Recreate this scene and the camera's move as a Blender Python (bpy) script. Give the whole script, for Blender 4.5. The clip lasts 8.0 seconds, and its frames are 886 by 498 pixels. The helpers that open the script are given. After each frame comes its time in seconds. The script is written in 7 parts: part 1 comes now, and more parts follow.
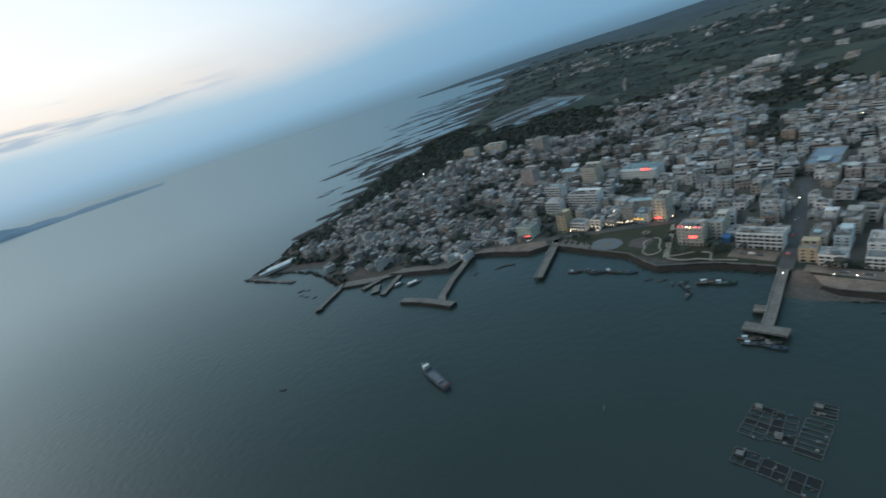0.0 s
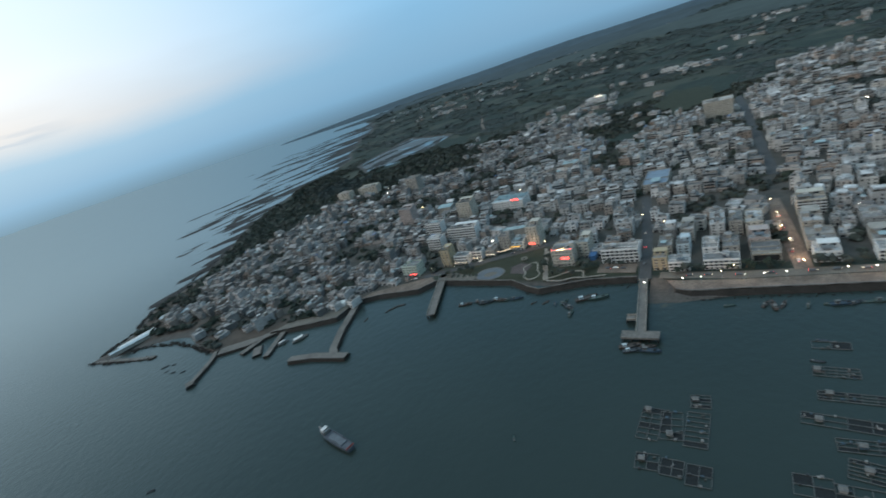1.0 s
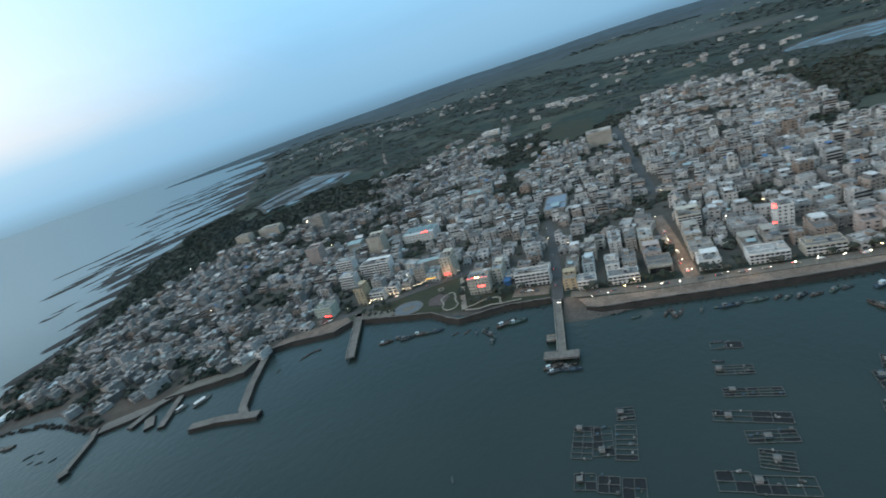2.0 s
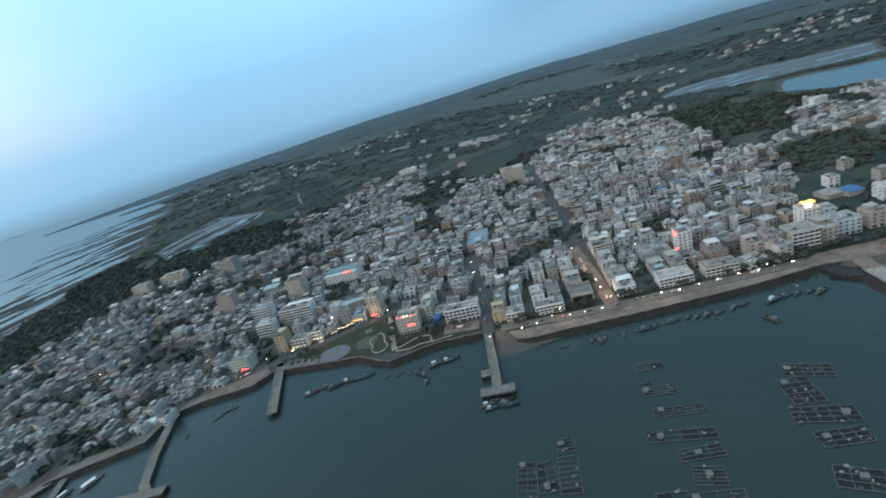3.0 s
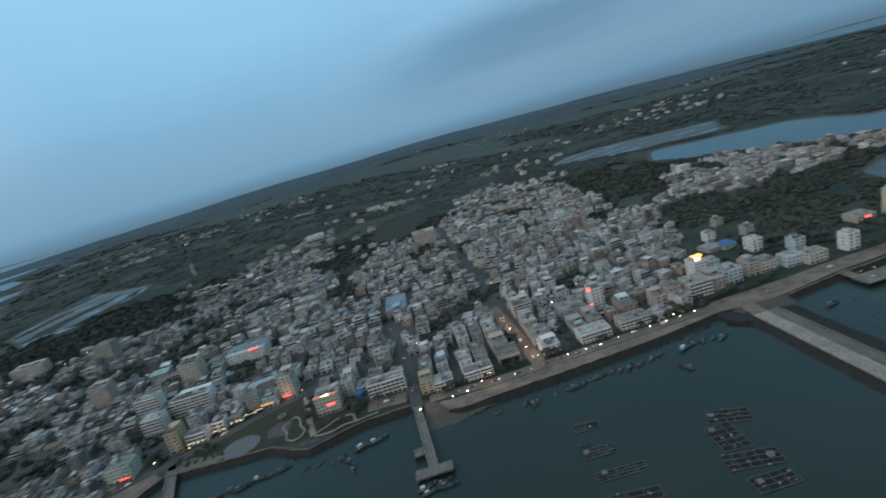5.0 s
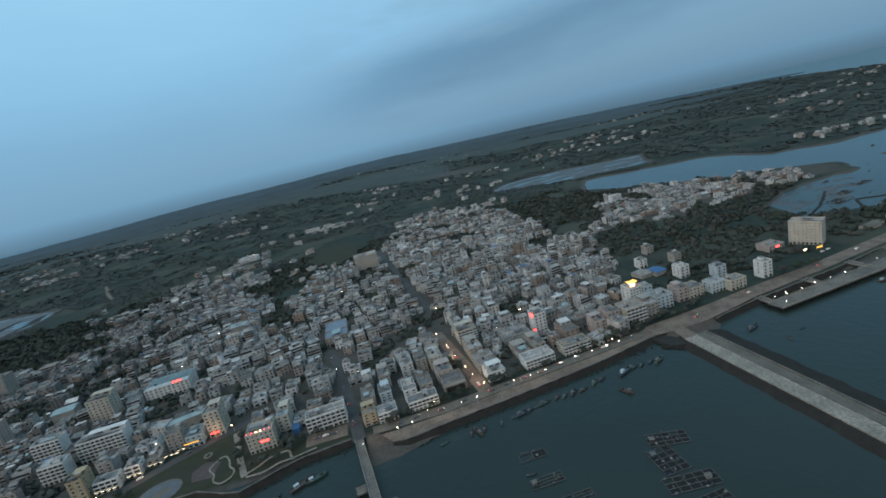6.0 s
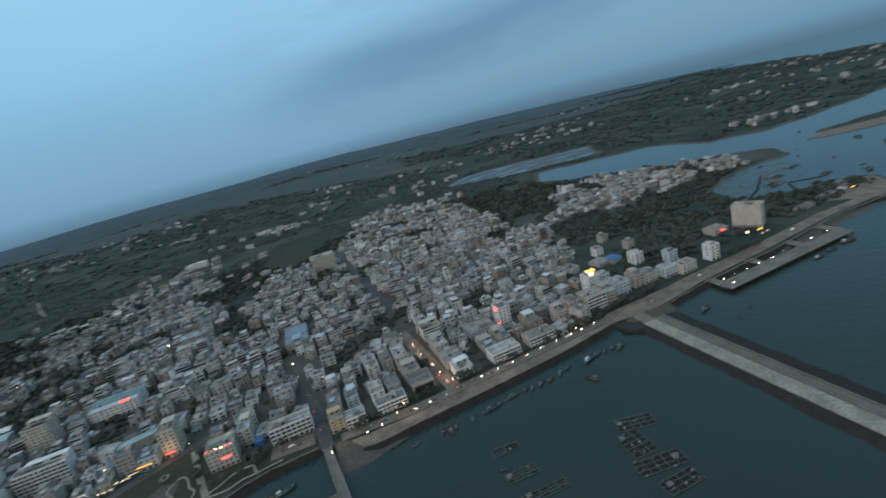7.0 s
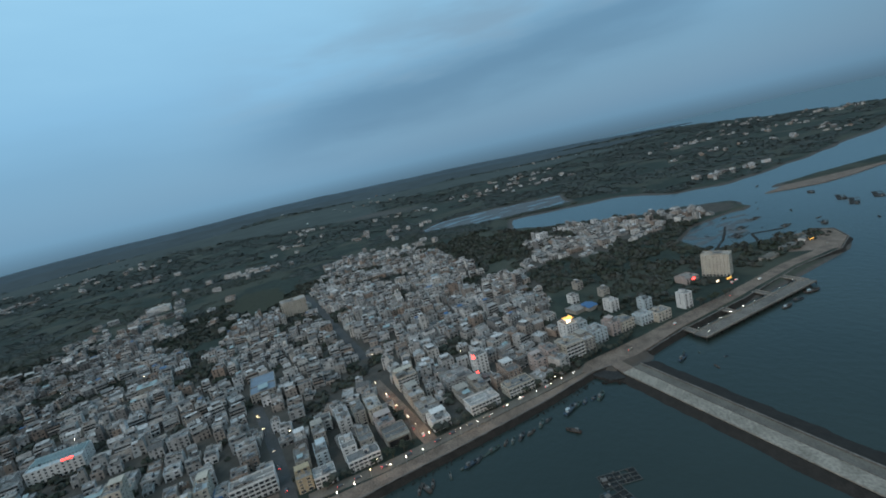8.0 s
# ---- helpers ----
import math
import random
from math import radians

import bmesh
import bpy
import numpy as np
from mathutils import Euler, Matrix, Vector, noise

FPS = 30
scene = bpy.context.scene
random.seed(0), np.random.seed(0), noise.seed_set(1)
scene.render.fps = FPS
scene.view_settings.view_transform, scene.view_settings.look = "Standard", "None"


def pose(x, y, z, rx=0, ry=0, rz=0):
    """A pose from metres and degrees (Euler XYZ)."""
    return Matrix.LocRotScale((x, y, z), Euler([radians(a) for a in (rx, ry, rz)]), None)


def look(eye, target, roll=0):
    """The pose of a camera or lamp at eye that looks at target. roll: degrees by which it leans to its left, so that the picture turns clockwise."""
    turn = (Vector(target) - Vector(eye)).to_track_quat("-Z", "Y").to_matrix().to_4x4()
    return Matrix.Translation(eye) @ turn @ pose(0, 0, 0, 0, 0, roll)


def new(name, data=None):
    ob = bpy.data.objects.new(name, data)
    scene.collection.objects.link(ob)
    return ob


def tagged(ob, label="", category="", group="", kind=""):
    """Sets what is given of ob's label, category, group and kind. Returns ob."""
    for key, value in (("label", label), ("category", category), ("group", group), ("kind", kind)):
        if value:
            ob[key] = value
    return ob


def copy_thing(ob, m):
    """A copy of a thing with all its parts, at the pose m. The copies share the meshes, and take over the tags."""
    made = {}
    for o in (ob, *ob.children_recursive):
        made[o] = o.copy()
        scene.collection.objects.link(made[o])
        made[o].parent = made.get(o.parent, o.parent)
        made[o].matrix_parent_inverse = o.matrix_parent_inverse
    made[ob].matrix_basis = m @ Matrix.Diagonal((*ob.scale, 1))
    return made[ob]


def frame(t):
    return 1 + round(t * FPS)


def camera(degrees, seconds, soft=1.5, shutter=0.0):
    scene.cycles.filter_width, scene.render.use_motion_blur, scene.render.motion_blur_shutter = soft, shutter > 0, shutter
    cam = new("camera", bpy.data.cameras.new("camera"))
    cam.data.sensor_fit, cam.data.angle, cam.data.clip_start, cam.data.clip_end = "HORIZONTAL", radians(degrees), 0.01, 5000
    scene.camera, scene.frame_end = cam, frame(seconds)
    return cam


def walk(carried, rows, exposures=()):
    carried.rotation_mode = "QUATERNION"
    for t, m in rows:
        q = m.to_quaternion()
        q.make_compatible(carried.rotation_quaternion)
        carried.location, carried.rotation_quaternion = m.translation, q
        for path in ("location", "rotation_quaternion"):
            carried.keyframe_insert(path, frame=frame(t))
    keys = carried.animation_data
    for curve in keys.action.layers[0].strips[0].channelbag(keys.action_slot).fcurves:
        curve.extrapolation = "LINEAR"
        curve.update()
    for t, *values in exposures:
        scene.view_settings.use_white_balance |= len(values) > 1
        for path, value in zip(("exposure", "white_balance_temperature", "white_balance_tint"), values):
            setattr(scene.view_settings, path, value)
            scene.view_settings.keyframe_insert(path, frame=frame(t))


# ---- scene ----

# The camera and its flight
cam = camera(87.01, 8.0, soft=1.7, shutter=0.5)
PATH = [
    (0.0, 4.80, 4.25, 190.49, 68.676, 16.850, 0.002),
    (0.5, 2.81, 8.98, 190.24, 69.162, 17.202, -8.056),
    (1.0, 0.89, 13.70, 189.99, 68.669, 17.485, -16.548),
    (1.5, -0.90, 18.39, 189.82, 68.877, 17.303, -23.080),
    (1.7, -1.55, 20.26, 189.81, 68.932, 17.408, -25.541),
    (2.8, -4.23, 30.43, 190.27, 69.627, 16.825, -38.042),
    (3.0, -4.47, 32.25, 190.38, 70.317, 16.499, -39.866),
    (3.5, -4.70, 36.76, 190.70, 71.337, 16.357, -43.169),
    (3.7, -4.72, 38.58, 190.84, 72.035, 16.373, -41.934),
    (4.0, -4.68, 41.29, 191.05, 73.611, 16.846, -39.997),
    (4.2, -4.61, 43.07, 191.18, 74.562, 17.116, -39.073),
    (4.4, -4.51, 44.83, 191.30, 75.040, 17.093, -39.220),
    (4.5, -4.46, 45.69, 191.36, 74.708, 16.826, -41.129),
    (4.7, -4.36, 47.37, 191.47, 74.311, 16.057, -46.165),
    (5.0, -4.13, 49.81, 191.66, 74.722, 15.455, -51.943),
    (5.2, -3.86, 51.35, 191.83, 75.205, 14.979, -54.226),
    (6.3, -1.12, 58.91, 193.12, 75.340, 13.063, -60.206),
    (6.5, -0.57, 60.19, 193.27, 74.716, 13.685, -60.807),
    (6.8, 0.27, 62.08, 193.39, 73.756, 14.350, -62.827),
    (7.0, 0.84, 63.32, 193.45, 73.861, 14.100, -65.138),
    (7.3, 1.72, 65.20, 193.56, 74.953, 13.277, -67.578),
    (7.5, 2.32, 66.46, 193.62, 75.986, 12.832, -68.121),
    (7.7, 2.94, 67.71, 193.69, 76.999, 12.537, -68.714),
    (8.0, 3.88, 69.59, 193.80, 78.628, 12.593, -68.318),
]
walk(cam, [(t, pose(x, y, z, rx, ry, rz)) for t, x, y, z, rx, ry, rz in PATH],
     [(0.0, 0.14), (1.5, 0.43), (3.0, 0.66), (3.5, 0.62), (4.5, 0.22), (5.0, 0.08), (7.0, 0.09), (8.0, 0.02)])

# ---- world, sun and large lights ----
SUN_AZ = radians(80)          # left of +y
SUN_DIR = Vector((-math.sin(SUN_AZ), math.cos(SUN_AZ), 0))


def lin(r, g, b):
    """A linear colour from 8-bit display values."""
    return tuple((c / 255 / 12.92 if c < 10.3 else ((c / 255 + 0.055) / 1.055) ** 2.4) for c in (r, g, b))


def ramp(nt, stops, interp="LINEAR"):
    n = nt.nodes.new("ShaderNodeValToRGB")
    n.color_ramp.interpolation = interp
    el = n.color_ramp.elements
    while len(el) < len(stops):
        el.new(0.5)
    for e, (p, c) in zip(el, stops):
        e.position, e.color = p, (*c, 1)
    return n


def math_node(nt, op, a, b=None, clamp=False):
    n = nt.nodes.new("ShaderNodeMath")
    n.operation, n.use_clamp = op, clamp
    for i, v in enumerate((a, b)):
        if v is None:
            continue
        if isinstance(v, (int, float)):
            n.inputs[i].default_value = v
        else:
            nt.links.new(v, n.inputs[i])
    return n.outputs[0]


def mix_node(nt, fac, a, b, blend="MIX"):
    n = nt.nodes.new("ShaderNodeMix")
    n.data_type, n.blend_type = "RGBA", blend
    for sock, v in ((n.inputs[0], fac), (n.inputs[6], a), (n.inputs[7], b)):
        if isinstance(v, (int, float)):
            sock.default_value = v
        elif isinstance(v, tuple):
            sock.default_value = (*v, 1)
        else:
            nt.links.new(v, sock)
    return n.outputs[2]


def build_world():
    world = bpy.data.worlds.new("dusk_sky")
    scene.world = world
    world.use_nodes = True
    nt = world.node_tree
    nt.nodes.clear()
    link = nt.links.new
    out = nt.nodes.new("ShaderNodeOutputWorld")
    back = nt.nodes.new("ShaderNodeBackground")
    tc = nt.nodes.new("ShaderNodeTexCoord")
    sep = nt.nodes.new("ShaderNodeSeparateXYZ")
    link(tc.outputs["Generated"], sep.inputs[0])
    dot = nt.nodes.new("ShaderNodeVectorMath")
    dot.operation = "DOT_PRODUCT"
    link(tc.outputs["Generated"], dot.inputs[0])
    dot.inputs[1].default_value = SUN_DIR
    # elevation, lightly warped by broad cloud noise
    warp = nt.nodes.new("ShaderNodeTexNoise")
    warp.inputs["Scale"].default_value, warp.inputs["Detail"].default_value = 2.6, 5.0
    stretch = nt.nodes.new("ShaderNodeVectorMath")
    stretch.operation = "MULTIPLY"
    link(tc.outputs["Generated"], stretch.inputs[0])
    stretch.inputs[1].default_value = (1.0, 1.0, 4.5)
    link(stretch.outputs[0], warp.inputs["Vector"])
    wob = math_node(nt, "MULTIPLY", math_node(nt, "SUBTRACT", warp.outputs[0], 0.5), 0.16)
    el0 = math_node(nt, "MULTIPLY_ADD", sep.outputs[2], 0.8)
    nt.nodes[-1].inputs[2].default_value = 0.12
    el = math_node(nt, "ADD", el0, math_node(nt, "MULTIPLY", wob, math_node(nt, "MULTIPLY", sep.outputs[2], 3.0, True)))
    away = ramp(nt, [(0.0, lin(60, 84, 98)), (0.088, lin(84, 114, 134)), (0.106, lin(98, 136, 162)), (0.122, lin(113, 157, 187)), (0.20, lin(119, 167, 201)), (0.27, lin(132, 184, 220)),
                     (0.42, lin(150, 202, 234)), (0.92, lin(182, 220, 242))])
    glow = ramp(nt, [(0.0, lin(92, 112, 122)), (0.088, lin(112, 140, 154)), (0.106, lin(124, 160, 182)), (0.122, lin(138, 178, 204)), (0.165, lin(158, 192, 214)), (0.20, lin(236, 228, 220)),
                     (0.26, lin(250, 250, 248)), (0.38, lin(232, 245, 250)), (0.60, lin(180, 222, 246)), (0.92, lin(160, 208, 240))])
    link(el, away.inputs[0])
    link(el, glow.inputs[0])
    side = nt.nodes.new("ShaderNodeMapRange")
    side.interpolation_type = "SMOOTHSTEP"
    link(dot.outputs["Value"], side.inputs[0])
    side.inputs[1].default_value, side.inputs[2].default_value = -0.12, 0.88
    sky = mix_node(nt, side.outputs[0], away.outputs[0], glow.outputs[0])
    # a grey cloud bank in the east, dark along its foot
    cloud = nt.nodes.new("ShaderNodeTexNoise")
    cloud.inputs["Scale"].default_value, cloud.inputs["Detail"].default_value, cloud.inputs["Roughness"].default_value = 3.0, 4.5, 0.5
    link(stretch.outputs[0], cloud.inputs["Vector"])
    east = nt.nodes.new("ShaderNodeVectorMath")
    east.operation = "DOT_PRODUCT"
    link(tc.outputs["Generated"], east.inputs[0])
    east.inputs[1].default_value = Vector((0.94, 0.24, 0.20)).normalized()

    def step(value, lo, hi, top=1.0):
        n = nt.nodes.new("ShaderNodeMapRange")
        n.interpolation_type = "SMOOTHSTEP"
        link(value, n.inputs[0])
        n.inputs[1].default_value, n.inputs[2].default_value, n.inputs[4].default_value = lo, hi, top
        return n.outputs[0]

    # its base climbs towards the south
    base = math_node(nt, "ADD", sep.outputs[2], math_node(nt, "MULTIPLY", sep.outputs[1], 0.115))
    base = math_node(nt, "ADD", base, math_node(nt, "MULTIPLY", math_node(nt, "SUBTRACT", cloud.outputs[0], 0.5), 0.11))
    near = step(east.outputs["Value"], 0.80, 0.97)
    foot = math_node(nt, "MULTIPLY", step(base, 0.08, 0.175), math_node(nt, "SUBTRACT", 1.0, step(base, 0.182, 0.25)))
    head = math_node(nt, "MULTIPLY", step(base, 0.188, 0.236), math_node(nt, "SUBTRACT", 1.0, step(base, 0.26, 0.40)))
    head = math_node(nt, "MULTIPLY", head, step(cloud.outputs[0], 0.36, 0.62))
    sky = mix_node(nt, math_node(nt, "MULTIPLY", math_node(nt, "MULTIPLY", foot, near), 0.60), sky, lin(80, 124, 160))
    sky = mix_node(nt, math_node(nt, "MULTIPLY", math_node(nt, "MULTIPLY", head, near), 0.66), sky, lin(128, 160, 186))
    # thin streaks low over the headland
    thin = nt.nodes.new("ShaderNodeTexNoise")
    thin.inputs["Scale"].default_value, thin.inputs["Detail"].default_value = 2.2, 4.0
    flat = nt.nodes.new("ShaderNodeVectorMath")
    flat.operation = "MULTIPLY"
    link(tc.outputs["Generated"], flat.inputs[0])
    flat.inputs[1].default_value = (2.0, 2.0, 22.0)
    link(flat.outputs[0], thin.inputs["Vector"])
    cut = nt.nodes.new("ShaderNodeMapRange")
    cut.interpolation_type = "SMOOTHSTEP"
    link(thin.outputs[0], cut.inputs[0])
    cut.inputs[1].default_value, cut.inputs[2].default_value, cut.inputs[4].default_value = 0.50, 0.62, 0.75
    belt = math_node(nt, "MULTIPLY", math_node(nt, "MULTIPLY", math_node(nt, "SUBTRACT", sep.outputs[2], 0.055), 40.0, True),
                     math_node(nt, "MULTIPLY", math_node(nt, "SUBTRACT", 0.135, sep.outputs[2]), 30.0, True))
    belt = math_node(nt, "MULTIPLY", belt, math_node(nt, "MULTIPLY", math_node(nt, "SUBTRACT", dot.outputs["Value"], 0.50), 6.0, True))
    sky = mix_node(nt, math_node(nt, "MULTIPLY", belt, cut.outputs[0]), sky, lin(140, 168, 194))
    # the mostly unseen southern sky over the sea is darkened to shade facing facades
    south = nt.nodes.new("ShaderNodeMapRange")
    south.interpolation_type = "SMOOTHSTEP"
    link(sep.outputs[1], south.inputs[0])
    south.inputs[1].default_value, south.inputs[2].default_value, south.inputs[3].default_value = -0.98, -0.10, 0.45
    sky = mix_node(nt, 1.0, sky, south.outputs[0], "MULTIPLY")
    # the sky also dims a little towards the east
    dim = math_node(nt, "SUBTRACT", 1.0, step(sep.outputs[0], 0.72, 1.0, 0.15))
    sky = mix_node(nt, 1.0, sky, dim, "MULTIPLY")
    # the clear-sky model gives the blue of the zenith its tint
    nish = nt.nodes.new("ShaderNodeTexSky")
    nish.sky_type, nish.sun_disc = "NISHITA", False
    nish.sun_elevation, nish.sun_rotation = radians(1.5), -SUN_AZ
    tint = mix_node(nt, 0.12, (0, 0, 0), nish.outputs[0])
    sky = mix_node(nt, 0.15, sky, tint, "ADD")
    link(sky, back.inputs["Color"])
    back.inputs["Strength"].default_value = 1.0
    link(back.outputs[0], out.inputs[0])


build_world()
sun = new("sun", bpy.data.lights.new("sun", "SUN"))
sun.data.energy, sun.data.angle, sun.data.color = 0.92, radians(50), (1.0, 0.87, 0.75)
sun.matrix_world = look(SUN_DIR * 900 + Vector((0, 0, 720)), (0, 0, 0))

# the strongest street lamps throw warm pools on the ground
for name, x, y, power in (("street_light_a", 95.0, 30.0, 1500), ("street_light_b", 92.5, 62.0, 1500), ("street_light_c", 89.0, 96.0, 1300), ("street_light_d", -160.0, 49.0, 1000),
                          ("street_light_e", -112.0, 72.0, 1000), ("street_light_f", 12.0, 2.0, 1100), ("street_light_g", 60.0, 5.0, 900), ("street_light_h", 128.0, 8.0, 800)):
    lamp = new(name, bpy.data.lights.new(name, "POINT"))
    lamp.data.energy, lamp.data.color, lamp.data.shadow_soft_size = power, (1.0, 0.66, 0.36), 0.4
    lamp.matrix_world = pose(182 + 0.70 * x + 0.714 * y, 285 - 0.714 * x + 0.70 * y, 11.0)

# ---- the plan: u runs along the shore, v inland from the root of the big pier ----
SHORE = math.atan2(-0.714, 0.700)
ORIGIN = Vector((182, 285, 0))
LAND = 3.6


def at(u, v, z=0.0, turn=0.0):
    """A pose on the plan; turn in degrees."""
    return Matrix.Translation(ORIGIN) @ Matrix.Rotation(SHORE, 4, "Z") @ Matrix.Translation((u, v, z)) @ Matrix.Rotation(radians(turn), 4, "Z")


PLAN = at(0, 0)
rng = random.Random(7)


def inside(u, v, poly):
    """Even-odd test, on numbers or arrays."""
    u, v = np.asarray(u, float), np.asarray(v, float)
    hit = np.zeros(u.shape, bool)
    for (u0, v0), (u1, v1) in zip(poly, poly[1:] + poly[:1]):
        if v0 != v1:
            hit ^= ((v0 > v) != (v1 > v)) & (u < (u1 - u0) * (v - v0) / (v1 - v0) + u0)
    return hit


def edge_distance(u, v, poly, closed=True):
    best = np.full(np.shape(u), 1e9)
    for (u0, v0), (u1, v1) in zip(poly, poly[1:] + (poly[:1] if closed else [])):
        du, dv = u1 - u0, v1 - v0
        s = np.clip(((u - u0) * du + (v - v0) * dv) / (du * du + dv * dv + 1e-9), 0, 1)
        best = np.minimum(best, np.hypot(u - u0 - s * du, v - v0 - s * dv))
    return best


# the island's shore, the inlet behind the town, and the built-up ground
ISLAND = [(-600, -154), (-577, -147), (-555, -128), (-530, -112), (-478, -104), (-430, -110), (-395, -114), (-346, -86), (-340, -76), (-300, -60), (-274, -48),
          (-268, -18), (-205, 0), (-192, 14), (-80, 6), (-5, 11), (6, 8), (30, -6), (70, -4), (110, -2), (190, 5), (232, 12), (238, 6), (246, -8), (284, -6), (300, 8), (480, 12), (600, 22),
          (640, 40), (664, 72), (656, 92), (600, 120), (545, 140), (570, 215), (640, 252), (730, 256), (766, 240), (820, 318), (770, 376), (700, 412), (650, 470), (592, 522), (550, 640),
          (600, 740), (700, 700), (840, 620), (880, 500), (960, 430), (1040, 425), (1390, 455), (1800, 520), (2450, 640), (2740, 900), (2760, 1100), (2830, 1450), (3190, 2250), (3300, 3000), (2700, 5200), (-1900, 5200),
          (-2350, 3700), (-2380, 2850), (-2250, 2450), (-1900, 2120), (-1650, 1800), (-1420, 1400), (-1220, 1080), (-1060, 880), (-985, 720), (-1010, 610), (-910, 375), (-826, 240),
          (-738, 128), (-694, 40), (-678, -10), (-650, -46), (-612, -86), (-598, -120)]
LAGOON = [(-720, 664), (-645, 778), (-668, 908), (-905, 1040), (-880, 740), (-770, 632)]
POND = [(440, 960), (560, 830), (640, 800), (800, 760), (860, 900), (700, 1000), (520, 1040)]
SPIT = [(915, 305), (960, 282), (1130, 226), (1500, 120), (1500, 165), (1200, 275), (1000, 312), (935, 325)]
TOWN = [(-566, -70), (-480, -98), (-400, -92), (-335, -62), (-270, -30), (-205, 14), (-196, 44), (-142, 70), (-100, 84), (-80, 40), (-52, 38),
        (0, 22), (232, 24), (262, 50), (300, 60), (283, 124), (317, 196), (352, 250), (322, 339), (350, 545), (332, 684), (258, 880), (153, 840), (75, 570),
        (-46, 515), (-76, 410), (-148, 500), (-130, 600), (-200, 690), (-290, 690), (-345, 600), (-447, 480), (-545, 410), (-600, 400),
        (-645, 350), (-660, 190), (-640, 60), (-590, -40)]
QUARTER = [(340, 290), (390, 347), (440, 420), (470, 480), (575, 505), (632, 450), (684, 395), (755, 362), (796, 320), (760, 262), (723, 268), (633, 272), (570, 280), (500, 262), (453, 268), (420, 310)]
FIELD = [(-66, 640), (-45, 780), (30, 745), (36, 600), (-22, 555)]
ROOT = [(225, -24), (300, -24), (300, 14), (225, 14)]
BARE = [(-620, -165), (-470, -140), (-330, -125), (-262, -60), (-255, -5), (-330, -40), (-420, -70), (-520, -60), (-600, -20), (-650, 40), (-700, 40)]
PARK = [(-190, 14), (-82, 8), (-44, 12), (-6, 14), (-6, 26), (-50, 31), (-58, 34), (-80, 31), (-96, 74), (-142, 60), (-188, 38)]

# ---- materials ----


def surface(name, base, rough=0.85, vary=0.25, grain=0.6, stain=0.06, bump=0.25, palette=None, island=False, metal=0.0, tint=None):
    """A weathered surface: grain and stains of real size; a palette is picked piece by piece."""
    m = bpy.data.materials.new(name)
    m.use_nodes = True
    nt = m.node_tree
    bsdf = nt.nodes["Principled BSDF"]
    geo = nt.nodes.new("ShaderNodeNewGeometry")
    n1, n2 = nt.nodes.new("ShaderNodeTexNoise"), nt.nodes.new("ShaderNodeTexNoise")
    for n, s, d in ((n1, grain, 6.0), (n2, stain, 4.0)):
        nt.links.new(geo.outputs["Position"], n.inputs["Vector"])
        n.inputs["Scale"].default_value, n.inputs["Detail"].default_value = s, d
    col = base
    if palette:
        pick = geo.outputs["Random Per Island"] if island else nt.nodes.new("ShaderNodeObjectInfo").outputs["Random"]
        r = ramp(nt, [(i / len(palette), c) for i, c in enumerate(palette)], "CONSTANT")
        nt.links.new(pick, r.inputs[0])
        col = r.outputs[0]
    worn = tint or tuple(c * 0.45 for c in (base if not palette else (0.22, 0.21, 0.2)))
    f1 = ramp(nt, [(0.35, (0, 0, 0)), (0.7, (1, 1, 1))])
    nt.links.new(n2.outputs[0], f1.inputs[0])
    c1 = mix_node(nt, math_node(nt, "MULTIPLY", f1.outputs[0], vary * 1.6, True), col, worn)
    f2 = ramp(nt, [(0.3, (1 - vary,) * 3), (0.7, (1 + vary * 0.3,) * 3)])
    nt.links.new(n1.outputs[0], f2.inputs[0])
    c2 = mix_node(nt, 1.0, c1, f2.outputs[0], "MULTIPLY")
    nt.links.new(c2, bsdf.inputs["Base Color"])
    bsdf.inputs["Roughness"].default_value, bsdf.inputs["Metallic"].default_value = rough, metal
    bsdf.inputs["Specular IOR Level"].default_value = 0.3
    if bump:
        b = nt.nodes.new("ShaderNodeBump")
        b.inputs["Strength"].default_value, b.inputs["Distance"].default_value = bump, 0.2
        nt.links.new(n1.outputs[0], b.inputs["Height"])
        nt.links.new(b.outputs[0], bsdf.inputs["Normal"])
    return m


def glowing(name, colour, strength):
    m = bpy.data.materials.new(name)
    m.use_nodes = True
    bsdf = m.node_tree.nodes["Principled BSDF"]
    bsdf.inputs["Base Color"].default_value = (*colour, 1)
    bsdf.inputs["Emission Color"].default_value = (*colour, 1)
    bsdf.inputs["Emission Strength"].default_value = strength
    return m


WALLS = [(0.42, 0.40, 0.375), (0.60, 0.585, 0.56), (0.29, 0.28, 0.265), (0.50, 0.46, 0.42), (0.72, 0.71, 0.70), (0.21, 0.205, 0.20), (0.47, 0.46, 0.445),
         (0.38, 0.325, 0.285), (0.36, 0.365, 0.36), (0.66, 0.63, 0.585), (0.33, 0.25, 0.20), (0.53, 0.545, 0.54)]
ROOFS = [(0.27, 0.26, 0.25), (0.38, 0.365, 0.35), (0.17, 0.167, 0.163), (0.47, 0.455, 0.44), (0.31, 0.295, 0.275), (0.66, 0.645, 0.63), (0.22, 0.216, 0.21), (0.36, 0.315, 0.28),
         (0.125, 0.125, 0.125), (0.43, 0.425, 0.415)]
M_WALL = surface("render_wall", WALLS[0], 0.9, 0.32, 0.9, 0.12, 0.2, WALLS)
M_WALL_S = surface("render_wall_joined", WALLS[0], 0.9, 0.32, 0.9, 0.12, 0.2, WALLS, True)
